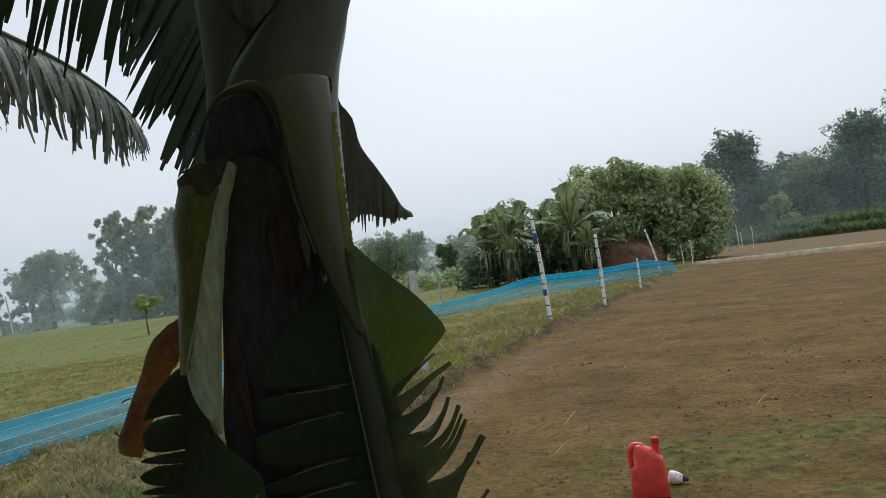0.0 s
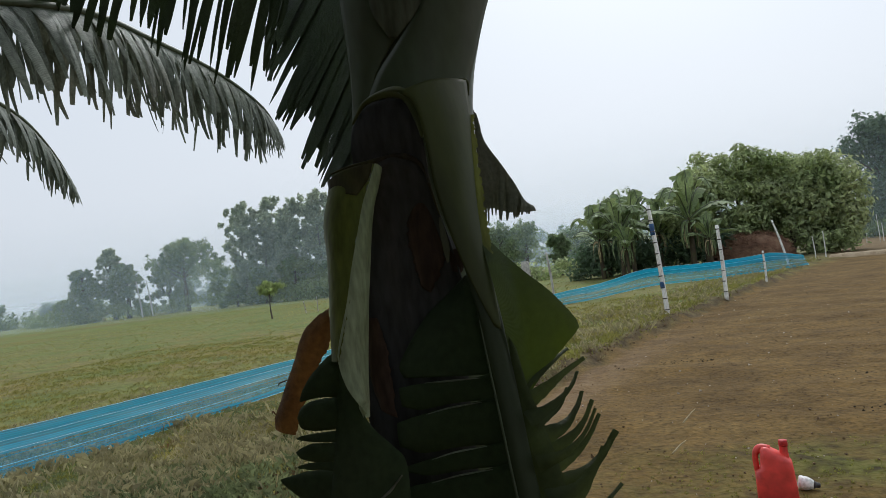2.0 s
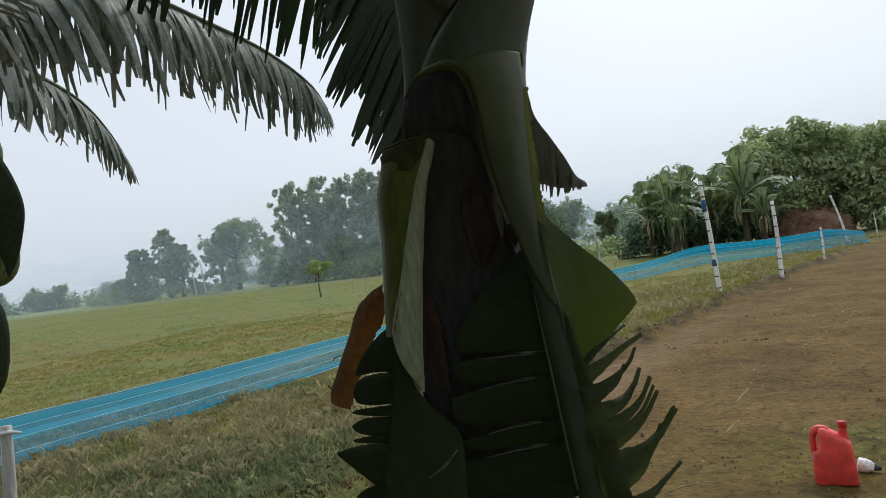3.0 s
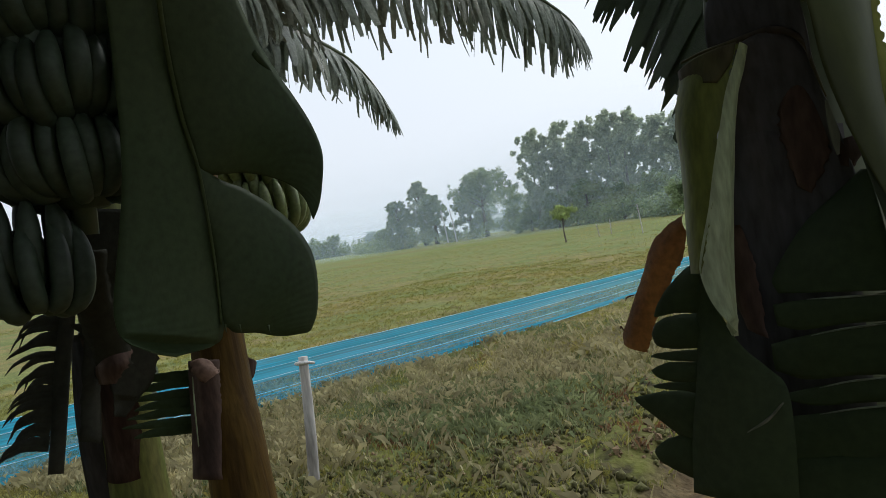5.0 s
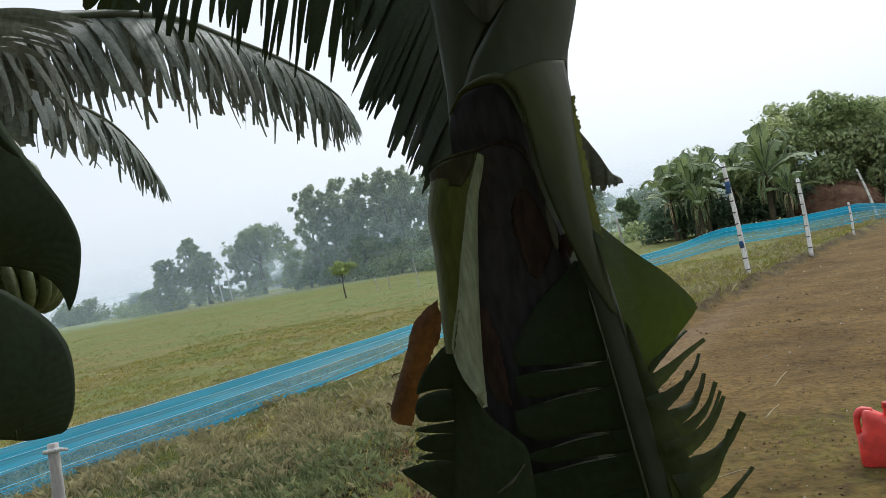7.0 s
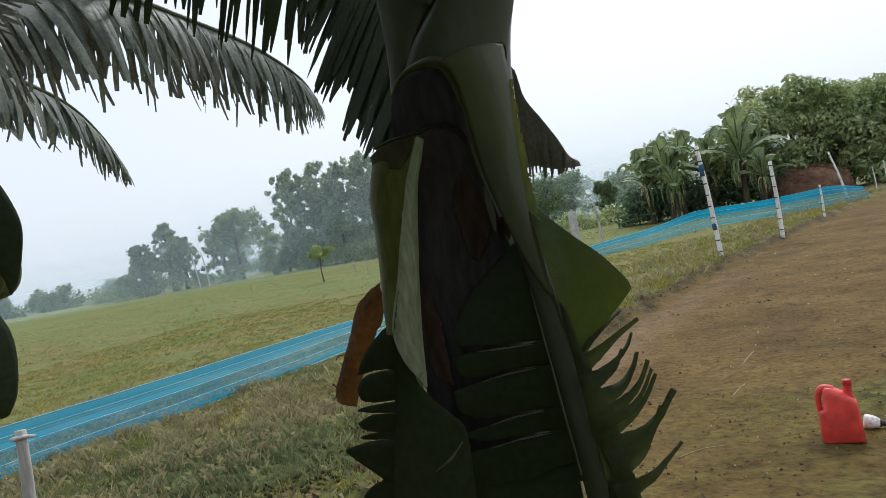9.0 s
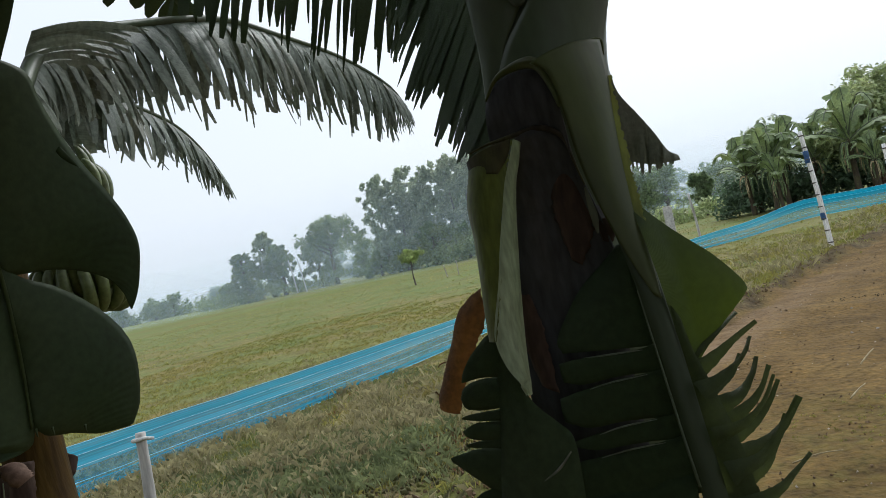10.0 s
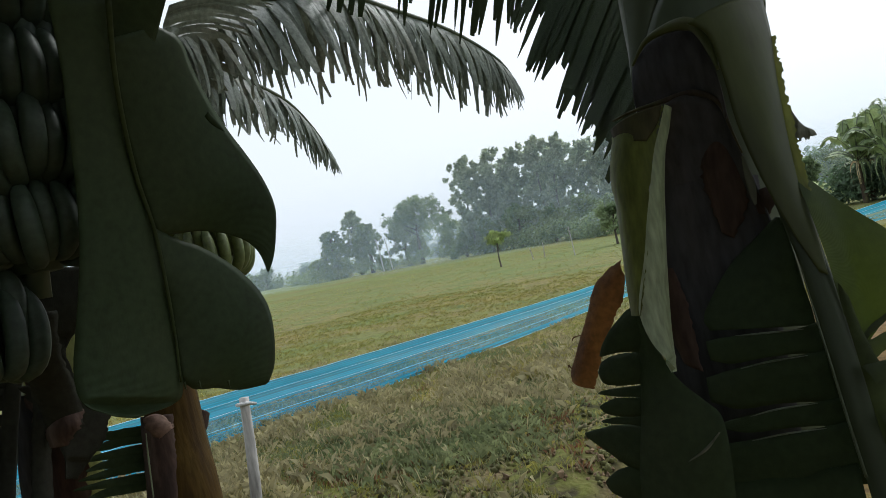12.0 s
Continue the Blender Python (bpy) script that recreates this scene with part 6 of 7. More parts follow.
# unseen overhead leaves of this plant, added to darken bunch and lobed leaf
banana_leaf(fruiting, [(-1.42, 0.84, 2.35), (-1.3, 0.85, 2.6), (-1.1, 0.8, 2.65), (-0.9, 0.75, 2.55)], [0.2, 0.34, 0.32, 0.1], (0, 0, 1), 14, (0.6, 0.3), (1.0, 1.5), 0.2, 63)
banana_leaf(fruiting, [(-1.42, 0.84, 2.35), (-1.45, 0.6, 2.6), (-1.38, 0.35, 2.6), (-1.25, 0.1, 2.4)], [0.2, 0.42, 0.4, 0.1], (0, 0, 1), 16, (0.6, 0.3), (1.0, 1.5), 0.2, 64)
for i, (dx, dy) in enumerate(((0.6, -1.0), (-0.8, -0.8), (-1.0, 0.4), (-0.3, 1.1), (0.95, -0.55), (0.1, -1.1))):
    banana_leaf(fruiting, [(-1.42, 0.84, 2.35), (-1.42 + dx * 0.4, 0.84 + dy * 0.4, 2.9), (-1.42 + dx, 0.84 + dy, 3.05), (-1.42 + dx * 1.6, 0.84 + dy * 1.6, 2.8)], [0.05, 0.34, 0.36, 0.05], (0, 0, 1), 22, (0.6, 0.2), (0.1, 0.7), 0.3, 70 + i)
# lower unseen layer that keeps skylight off the bunch
for i, (dx, dy) in enumerate(((0.55, -0.95), (0.85, -0.7), (0.15, -1.0), (-0.4, -0.9))):
    banana_leaf(fruiting, [(-1.42, 0.84, 2.3), (-1.42 + dx * 0.3, 0.84 + dy * 0.3, 2.62), (-1.42 + dx * 0.75, 0.84 + dy * 0.75, 2.66), (-1.42 + dx * 1.2, 0.84 + dy * 1.2, 2.4)], [0.1, 0.4, 0.42, 0.1], (0, 0, 1), 16, (0.7, 0.2), (0.1, 0.7), 0.3, 170 + i)

# ---- second banana plant with an arching frond ----
arching = thing("banana_plant", (-1.2, 0.83, 0), "banana plant with ochre stem and a long torn frond", "banana plant", "banana plants")
part("pseudostem", stem_mesh([(-1.17, 0.80, -0.05), (-1.19, 0.83, 0.6), (-1.215, 0.857, 1.2), (-1.245, 0.885, 1.43), (-1.27, 0.93, 2.0)], [0.08, 0.07, 0.056, 0.05, 0.045], 30, 18, seed=5), M_STEMBR, arching)
part("dry_sheath", sheet([(-1.248, 0.818, 1.423), (-1.246, 0.808, 1.376), (-1.241, 0.798, 1.328), (-1.228, 0.769, 1.220)], [(-1.198, 0.844, 1.417), (-1.195, 0.834, 1.366), (-1.192, 0.822, 1.319), (-1.180, 0.791, 1.212)], bulge=0.22, n=30, cols=8, ragged=0.04), M_DRYRED, arching, "reddish brown dry sheath on the stem")
part("dry_sheath", sheet([(-1.214, 0.796, 1.424), (-1.201, 0.790, 1.403), (-1.189, 0.799, 1.385)], [(-1.194, 0.819, 1.420), (-1.177, 0.819, 1.405), (-1.174, 0.820, 1.397)], bulge=0.3, n=14, cols=6, ragged=0.12), M_DRYPINK, arching, "curled pinkish scrap of sheath")
part("dry_sheath", sheet([(-1.246, 0.925, 1.409), (-1.240, 0.922, 1.372), (-1.234, 0.919, 1.337)], [(-1.235, 0.960, 1.385), (-1.238, 0.951, 1.361), (-1.240, 0.927, 1.333)], bulge=0.3, n=16, cols=6, ragged=0.08), M_DRYRED, arching, "curled dark flap of sheath")
part("sheath_edge", rod([(-1.221, 0.799, 1.397), (-1.217, 0.790, 1.351), (-1.207, 0.775, 1.277)], [0.001, 0.0018, 0.0012], 10, 5), M_PALE, arching, "pale edge of the sheath")
FR = dict(up=(0, 0, 1), material=M_FROND, length_jit=0.34, droop_jit=0.22, point=0.12, twist=0.3, uneven=0.48, slit=0.8)
FROND_LINE = [(-1.265, 1.041, 2.100), (-1.344, 1.239, 2.291), (-1.348, 1.527, 2.398), (-1.262, 1.816, 2.449), (-1.181, 2.018, 2.411), (-1.068, 2.185, 2.334), (-0.968, 2.297, 2.223), (-0.932, 2.351, 2.133)]
banana_leaf(arching, FROND_LINE, [0.10, 0.2, 0.26, 0.28, 0.27, 0.24, 0.19, 0.07], strips=84, tear=(0.35, 0.3), droop=(0.85, 1.57), sweep=0.04, seed=81, rib=(0.02, 0.004), label="long arching frond torn into grey-green strips", **FR)
banana_leaf(arching, FROND_LINE, [0.10, 0.2, 0.28, 0.30, 0.29, 0.26, 0.2, 0.07], strips=74, tear=(0.15, 0.6), droop=(0.9, 1.6), sweep=0.04, seed=88, rib=(0.004, 0.002), **FR)
part("leaf", torn_blade([(-1.281, 1.136, 2.276), (-1.315, 1.132, 2.220), (-1.321, 1.156, 2.157), (-1.314, 1.196, 2.081)], [(-1.232, 1.442, 2.325), (-1.271, 1.376, 2.252), (-1.315, 1.365, 2.191), (-1.340, 1.308, 2.096)], 26, 84, 0.8, 1.0, 0.5), M_FROND, arching, "frond base with close pale strips", False)
# ---- third plant farther back, its bunch in the lit skin tone ----
third = thing("banana_plant", (-2.32, 1.4, 0), "banana plant with yellow-green stem and bunch in lit tone", "banana plant", "banana plants")
part("pseudostem", stem_mesh([(-2.40, 1.33, -0.05), (-2.40, 1.33, 1.0), (-2.38, 1.36, 1.6), (-2.34, 1.42, 2.2)], [0.1, 0.085, 0.065, 0.07], 20, 18, seed=8), M_OLIVE, third)
THIRD_LINE = [(-2.32, 1.42, 2.1), (-2.05, 1.6, 2.34)] + [(-1.830, 1.819, 2.398), (-1.928, 2.141, 2.406), (-1.935, 2.349, 2.349), (-1.939, 2.502, 2.239), (-1.930, 2.598, 2.100)]
banana_leaf(third, THIRD_LINE, [0.08, 0.2, 0.24, 0.22, 0.19, 0.17, 0.08], strips=46, tear=(0.3, 0.4), droop=(0.95, 1.57), sweep=0.02, seed=82, rib=(0.018, 0.004), **FR)
banana_leaf(third, THIRD_LINE, [0.08, 0.2, 0.26, 0.23, 0.2, 0.18, 0.08], strips=38, tear=(0.15, 0.6), droop=(1.0, 1.9), sweep=0.02, seed=87, rib=(0.004, 0.002), **FR)
banana_leaf(third, [(-2.32, 1.42, 2.1), (-2.25, 1.3, 1.9), (-2.22, 1.3, 1.6), (-2.25, 1.3, 1.2)], [0.06, 0.14, 0.16, 0.1], up=(0.8, -0.6, 0), strips=12, tear=(0.5, 0.3), droop=(0.2, 0.6), sweep=0.2, seed=86, material=M_FROND)
banana_leaf(third, [(-2.32, 1.42, 2.1), (-2.6, 1.5, 2.6), (-3.0, 1.6, 2.7), (-3.4, 1.7, 2.45)], [0.08, 0.25, 0.28, 0.06], strips=26, tear=(0.3, 0.45), droop=(0.6, 1.4), sweep=0.25, seed=83, **FR)
part("torn_strip", ribbon([(-2.077, 1.270, 1.584), (-2.059, 1.295, 1.567), (-2.040, 1.319, 1.540), (-2.033, 1.328, 1.517)], [0.026, 0.03, 0.026, 0.012], (0.4, -0.9, 0.3), bend=0.2, n=10, cols=3, ragged=0.08, thick=0, seed=90), M_FROND, third)
part("torn_strip", ribbon([(-2.077, 1.269, 1.554), (-2.060, 1.292, 1.537), (-2.042, 1.314, 1.510), (-2.034, 1.323, 1.487)], [0.026, 0.03, 0.026, 0.012], (0.4, -0.9, 0.3), bend=0.2, n=10, cols=3, ragged=0.08, thick=0, seed=91), M_FROND, third)
part("torn_strip", ribbon([(-2.084, 1.257, 1.526), (-2.064, 1.284, 1.509), (-2.044, 1.309, 1.481), (-2.036, 1.318, 1.457)], [0.026, 0.03, 0.026, 0.012], (0.4, -0.9, 0.3), bend=0.2, n=10, cols=3, ragged=0.08, thick=0, seed=92), M_FROND, third)
part("torn_strip", ribbon([(-2.079, 1.262, 1.494), (-2.062, 1.284, 1.478), (-2.045, 1.304, 1.451), (-2.037, 1.312, 1.428)], [0.026, 0.03, 0.026, 0.012], (0.4, -0.9, 0.3), bend=0.2, n=10, cols=3, ragged=0.08, thick=0, seed=93), M_FROND, third)
part("torn_strip", ribbon([(-2.077, 1.261, 1.464), (-2.062, 1.281, 1.448), (-2.046, 1.299, 1.422), (-2.037, 1.307, 1.399)], [0.026, 0.03, 0.026, 0.012], (0.4, -0.9, 0.3), bend=0.2, n=10, cols=3, ragged=0.08, thick=0, seed=94), M_FROND, third)
part("torn_strip", ribbon([(-2.069, 1.267, 1.431), (-2.058, 1.281, 1.417), (-2.047, 1.293, 1.393), (-2.038, 1.301, 1.370)], [0.026, 0.03, 0.026, 0.012], (0.4, -0.9, 0.3), bend=0.2, n=10, cols=3, ragged=0.08, thick=0, seed=95), M_FROND, third)
bm = bmesh.new()
tube(bm, [(-2.30, 1.42, 2.15), (-2.05, 1.5, 2.4), (-1.78, 1.5, 2.35), (-1.69, 1.49, 2.08)], [0.035, 0.03, 0.025, 0.022], 14, 8)
part("fruit_arch", bm, M_STEM, third)
bunch(third, (-1.69, 1.49, 2.1), (-1.69, 1.49, 1.64), [(0.2, 16, 0.12, 0.017), (0.5, 17, 0.125, 0.017), (0.8, 17, 0.125, 0.017)], M_FRUIT_LIT, 9, "green bunch of bananas in a lit tone")

# the near plants lean a little with the slope of the bank
LEAN = pose(0.03, 0.022, -0.068, 0.787, -1.085, -0.095)
for grown in (plant, fruiting, arching, third):
    grown.matrix_basis = LEAN @ grown.matrix_basis

# unseen banana plants added behind the camera to block skylight on the near leaves
for i, (x, y, yaw) in enumerate(((-0.8, -1.0, 0.4), (1.7, -0.7, 4.0), (-2.3, -0.7, 1.2), (0.1, -3.2, 3.0), (-1.7, -2.0, 0.8), (1.5, -2.2, 2.7), (-3.4, 0.4, 1.9), (3.0, -1.6, 0.3), (-1.3, -0.5, 2.6), (1.35, -0.4, 0.9))):
    gp = thing("banana_plant", (x, y, 0), "unseen banana plant added to shade the near plants", "banana plant", "banana plants")
    part("pseudostem", stem_mesh([(x, y, -0.05), (x, y, 1.0), (x + 0.03, y, 2.0), (x + 0.05, y, 2.3)], [0.12, 0.1, 0.08, 0.08], 16, 16, seed=i), M_STEM, gp)
    for j in range(7):
        a = yaw + j * 0.9
        dx, dy, hz = math.cos(a), math.sin(a), 0.3 * math.sin(j * 2.1)
        banana_leaf(gp, [(x + 0.05, y, 2.25), (x + dx * 0.35, y + dy * 0.35, 2.85 + hz), (x + dx * 0.95, y + dy * 0.95, 3.0 + hz), (x + dx * 1.6, y + dy * 1.6, 2.5 + hz)], [0.08, 0.34, 0.38, 0.1], (0, 0, 1), 14, (0.4, 0.3), (0.2, 0.9), 0.3, 90 + 10 * i + j, n=12)
    for j in range(4 if x < 0 or y > -0.5 else 2):
        a = yaw + 0.5 + j * 1.257
        dx, dy = math.cos(a), math.sin(a)
        banana_leaf(gp, [(x + 0.04, y, 2.2), (x + dx * 0.22, y + dy * 0.22, 2.25), (x + dx * 0.34, y + dy * 0.34, 1.8), (x + dx * 0.3, y + dy * 0.3, 1.2), (x + dx * 0.26, y + dy * 0.26, 0.7)], [0.05, 0.2, 0.26, 0.24, 0.06], (dx, dy, 0.1), 12, (0.6, 0.2), (0.05, 0.4), 0.3, 300 + 10 * i + j, M_LEAF_DULL if j % 2 else M_LEAF, n=12)


# ---- poles, posts, net ----
def pole(name, base, top, r, label, group, band=False, nodes=9, material=None):
    base, top = Vector(base), Vector(top)
    th = thing(name, base, label, "pole", group)
    bm = bmesh.new()
    tube(bm, [base - Vector((0, 0, 0.1)), base.lerp(top, 0.5) + Vector((r * 0.4, 0, 0)), top], [r * 1.1, r, r * 0.85], 12, 10)
    part("shaft", bm, material or M_POLE, th)
    for i in range(nodes):
        c = base.lerp(top, (i + 0.6) / nodes)
        d = (top - base).normalized()
        bm = bmesh.new()
        tube(bm, [c - d * 0.012, c, c + d * 0.012], [r * 1.08, r * 1.2, r * 1.05], 4, 10)
        part("node", bm, M_NODE, th)
    if band:
        for f, h in ((0.28, 0.07), (0.78, 0.12)):
            c, d = base.lerp(top, f), (top - base).normalized()
            bm = bmesh.new()
            tube(bm, [c - d * h, c, c + d * h], [r * 1.12, r * 1.12, r * 1.1], 4, 10)
            part("paint_band", bm, M_BLUE, th, "dark blue band")
    return th


G = "bamboo poles along the field"
pole("bamboo_pole", (2.14, 15.05, 0), (2.03, 15.15, 2.34), 0.046, "tall whitewashed bamboo pole with dark blue bands", G, True, 10)
pole("bamboo_pole", (3.99, 18.02, 0), (4.0, 18.1, 1.8), 0.046, "whitewashed bamboo pole at the field edge", G, False, 7)
pole("bamboo_pole", (6.11, 22.2, 0), (6.14, 22.3, 0.93), 0.03, "short whitewashed bamboo stake by the net", G, False, 4)
pole("bamboo_pole", (8.8, 28.6, 0), (8.4, 28.75, 1.9), 0.04, "leaning whitewashed bamboo pole", G, False, 6)
pole("wooden_stake", (-3.51, 3.26, 0), (-3.46, 3.30, 0.85), 0.036, "grey weathered stake with a white rag tied on top", "stakes", False, 0, M_WOOD)
bm = bmesh.new()
tube(bm, [(-3.50, 3.27, 0.81), (-3.465, 3.25, 0.815), (-3.43, 3.29, 0.813), (-3.39, 3.33, 0.80)], [0.012, 0.014, 0.013, 0.008], 10, 8)
tagged(part("rag", bm, M_CLOTH), "white rag knotted round the stake", "cloth")
bm = bmesh.new()
vs = box(bm, (0.11, 0.11, 1.55), (-0.43, 9.67, 0.72))
bmesh.ops.bevel(bm, geom=bm.edges[:], offset=0.012, segments=2, affect="EDGES")
tagged(part("concrete_post", bm, M_CONC, None, "", False), "square pale concrete fence post in the grass", "post")
pole("wooden_stake", (-0.2, 26.5, 0), (-0.3, 26.5, 1.7), 0.045, "slim grey stake by the far net", "stakes", False, 0, M_WOOD)
for i, (x, y, h) in enumerate(((11.4, 33.4, 1.0), (12.1, 34.2, 1.2), (20.1, 49.5, 0.7), (20.8, 49.2, 1.7), (21.1, 49.4, 1.1), (21.7, 49, 1.35), (19.3, 49.3, 0.55), (18.6, 49.6, 0.6))):
    pole("wooden_stake", (x, y, 0), (x + 0.05 * (i % 3 - 1), y, h), 0.022, "thin pale stake in the far field", "stakes", False, 2, M_POLE)
for x, y, h, ln in ((-14.4, 38.7, 0.9, 0.12), (-13.9, 39.3, 1.1, 0.0), (-10.9, 35.4, 1.9, 0.1), (-9.3, 40, 1.3, 0.0)):
    pole("wooden_stake", (x, y, 0), (x - ln, y, h * 0.8), 0.028, "pale stake standing in the meadow", "stakes", False, 2, M_WOOD)
for x in (-59.0, -57.4):
    pole("power_pole", (x, 93, 0), (x - 0.5, 93, 5.2), 0.10, "leaning pale utility pole beyond the meadow", "utility poles", False, 2, M_CONC)


def netting(name, line, height, seed, label, sag=0.03, folds=5, spread=0.16):
    """A low fence of net: a hanging sheet with lengthwise folds, and cords along it."""
    th = thing(name, line[0], label, "net", "blue nets")
    n, rows = 260, 14
    pts = spline(line, n)
    bm = bmesh.new()
    uvl = bm.loops.layers.uv.verify()
    grid, run = [], 0.0
    dist = [0.0]
    for a, b in zip(pts, pts[1:]):
        dist.append(dist[-1] + (b - a).length)
    for i, p in enumerate(pts):
        t = (pts[min(i + 1, n)] - pts[max(i - 1, 0)]).normalized()
        side = t.cross(Vector((0, 0, 1)))
        h = lerp(height, i / n) * (1 - sag * (0.5 + 0.5 * math.sin(dist[i] * 1.1 + seed)))
        row = []
        for j in range(rows + 1):
            v = j / rows
            out = spread * (1 - v) ** 1.2 + 0.008 * math.sin(v * folds * 3.1 + 0.5 * math.sin(dist[i] * 0.5)) + 0.006 * fbm(dist[i], v * 2, 0.9, seed)
            row.append(bm.verts.new((p.x + side.x * out, p.y + side.y * out, 0.025 + h * v + 0.004 * fbm(dist[i], v, 1.0, seed + 5))))
        grid.append(row)
    for i in range(n):
        for j in range(rows):
            f = bm.faces.new((grid[i][j], grid[i + 1][j], grid[i + 1][j + 1], grid[i][j + 1]))
            for lp, (a, b) in zip(f.loops, ((i, j), (i + 1, j), (i + 1, j + 1), (i, j + 1))):
                lp[uvl].uv = (dist[a], b / rows)
    lines = [[grid[i][j].co.copy() for i in range(0, n + 1, 4)] for j in (0, 4, 8, 11, rows)]
    part("net_sheet", bm, M_NET, th)
    for q, ln in enumerate(lines):
        bm = bmesh.new()
        tube(bm, [c - Vector((0, 0, 0)) for c in ln], [0.004 if q in (0, 4) else 0.003] * 2, len(ln) * 2, 5)
        part("cord", bm, M_CORD, th)


netting("net_fence", [(-7.6, 0.0, 0), (-6.6, 3.0, 0), (-5.79, 5.56, 0), (-5.4, 6.66, 0), (-5.0, 7.86, 0), (-4.4, 9.86, 0), (-3.4, 13.8, 0), (-0.75, 21.0, 0)], [0.5, 0.48, 0.46, 0.44, 0.42, 0.40, 0.35, 0.31], 1, "low bright blue net fence sagging along the meadow", spread=0.24)
netting("net_fence", [(-0.75, 21.05, 0), (0.85, 22.6, 0), (3.2, 26.3, 0), (5.6, 26.5, 0), (7.6, 26.9, 0), (9.45, 29.0, 0)], [0.31, 0.44, 0.64, 0.67, 0.70, 0.42], 4, "blue net fence rising along the banana clump", 0.1)

# ---- things on the soil ----
can = thing("jerrycan", (1.10, 4.40, -0.08), "red plastic jerrycan standing on the bare soil", "jerrycan")
cm = Matrix.Translation((1.10, 4.40, -0.08)) @ Matrix.Rotation(radians(-14), 4, "Z") @ Matrix.Diagonal((0.88, 0.94, 1.06, 1))


def at_can(bm):
    bm.transform(cm)
    return bm


bm = bmesh.new()
# body in cross-section rings: shoulders slope from the spout down to the grip
lev = [(0.0, -0.118, 0.122, 0.068, 0), (0.012, -0.128, 0.130, 0.076, 0), (0.10, -0.126, 0.124, 0.077, 0), (0.165, -0.124, 0.119, 0.076, 0), (0.185, -0.088, 0.117, 0.075, 0.02), (0.25, -0.082, 0.113, 0.074, 0.22), (0.285, -0.078, 0.108, 0.068, 0.40), (0.303, -0.065, 0.09, 0.05, 0.45), (0.309, -0.03, 0.06, 0.03, 0.45)]
rings = []
for z, xl, xr, b, slope in lev:
    ring = []
    for j in range(28):
        th_ = 2 * math.pi * j / 28
        cx, cy = math.cos(th_), math.sin(th_)
        px_ = (xl + xr) / 2 + (xr - xl) / 2 * math.copysign(abs(cx) ** 0.42, cx)
        py_ = b * math.copysign(abs(cy) ** 0.42, cy)
        ring.append(bm.verts.new((px_, py_, z - slope * max(0.0, px_ + 0.05))))
    rings.append(ring)
for a, b in zip(rings, rings[1:]):
    for j in range(28):
        bm.faces.new((a[j], a[(j + 1) % 28], b[(j + 1) % 28], b[j]))
bm.faces.new(rings[0][::-1])
bm.faces.new(rings[-1])
part("body", at_can(bm), M_RED, can)
bm = bmesh.new()
tube(bm, [(-0.106, 0, 0.13), (-0.110, 0, 0.18), (-0.112, 0, 0.23), (-0.102, 0, 0.272), (-0.07, 0, 0.288), (-0.02, 0, 0.275)], [0.018, 0.019, 0.02, 0.026, 0.032], 20, 12)
part("grip", at_can(bm), M_RED, can)
bm = bmesh.new()
tube(bm, [(0.068, 0, 0.235), (0.07, 0, 0.28), (0.07, 0, 0.306)], [0.032, 0.026, 0.026], 6, 16)
part("neck", at_can(bm), M_RED, can)
bm = bmesh.new()
tube(bm, [(0.07, 0, 0.303), (0.071, 0, 0.318), (0.071, 0, 0.334)], [0.029, 0.029, 0.027], 6, 18)
part("cap", at_can(bm), M_RED2, can)
bm = bmesh.new()
tube(bm, [(-0.118, -0.072, 0.012), (-0.09, -0.076, 0.008), (-0.05, -0.077, 0.008)], [0.004, 0.005, 0.003], 6, 6)
part("base_seam", at_can(bm), M_RED2, can)

bulb = thing("light_bulb", (1.32, 4.53, -0.06), "white light bulb with dark screw base lying on soil", "light bulb")
bl = Matrix.Translation((1.31, 4.53, -0.04)) @ Matrix.Rotation(radians(-15), 4, "Z") @ Matrix.Rotation(radians(100), 4, "Y") @ Matrix.Scale(1.05, 4)
for nm, prof, m_ in (("globe", [(-0.05, 0.03), (-0.046, 0.038), (-0.03, 0.040), (-0.008, 0.039), (0.012, 0.033), (0.032, 0.022)], M_WHITE), ("screw_base", [(0.03, 0.023), (0.04, 0.021), (0.043, 0.016), (0.06, 0.0155), (0.067, 0.008)], M_BLACK)):
    bm = bmesh.new()
    tube(bm, [(0.0001 * i, 0, z) for i, (z, r) in enumerate(prof)], [r for z, r in prof], len(prof) - 1, 16)
    bm.transform(bl)
    part(nm, bm, m_, bulb)

# ---- haystack ----
rnd = random.Random(77)
hv, hf = [], []
for i in range(9000):
    a, e = rnd.uniform(0, 6.283), rnd.random() ** 0.7
    p = Vector((10.2 + 1.95 * math.cos(a) * math.cos(e * 1.5) ** 0.6, 38.8 + 1.4 * math.sin(a) * math.cos(e * 1.5), 1.45 * math.sin(e * 1.5) * (0.92 + 0.1 * math.sin(a * 2))))
    d = Vector((rnd.gauss(0, 1), rnd.gauss(0, 1), rnd.gauss(0, 0.5))).normalized() * rnd.uniform(0.12, 0.3)
    w = d.orthogonal().normalized() * 0.014
    k = len(hv)
    hv += [tuple(p - d - w), tuple(p - d + w), tuple(p + d + Vector((0, 0, -0.05)))]
    hf.append((k, k + 1, k + 2))
stack = thing("haystack", (10.2, 38.8, 0), "rounded heap of reddish brown straw behind the net", "haystack")
bm = bmesh.new()
bmesh.ops.create_icosphere(bm, subdivisions=4, radius=1.0)
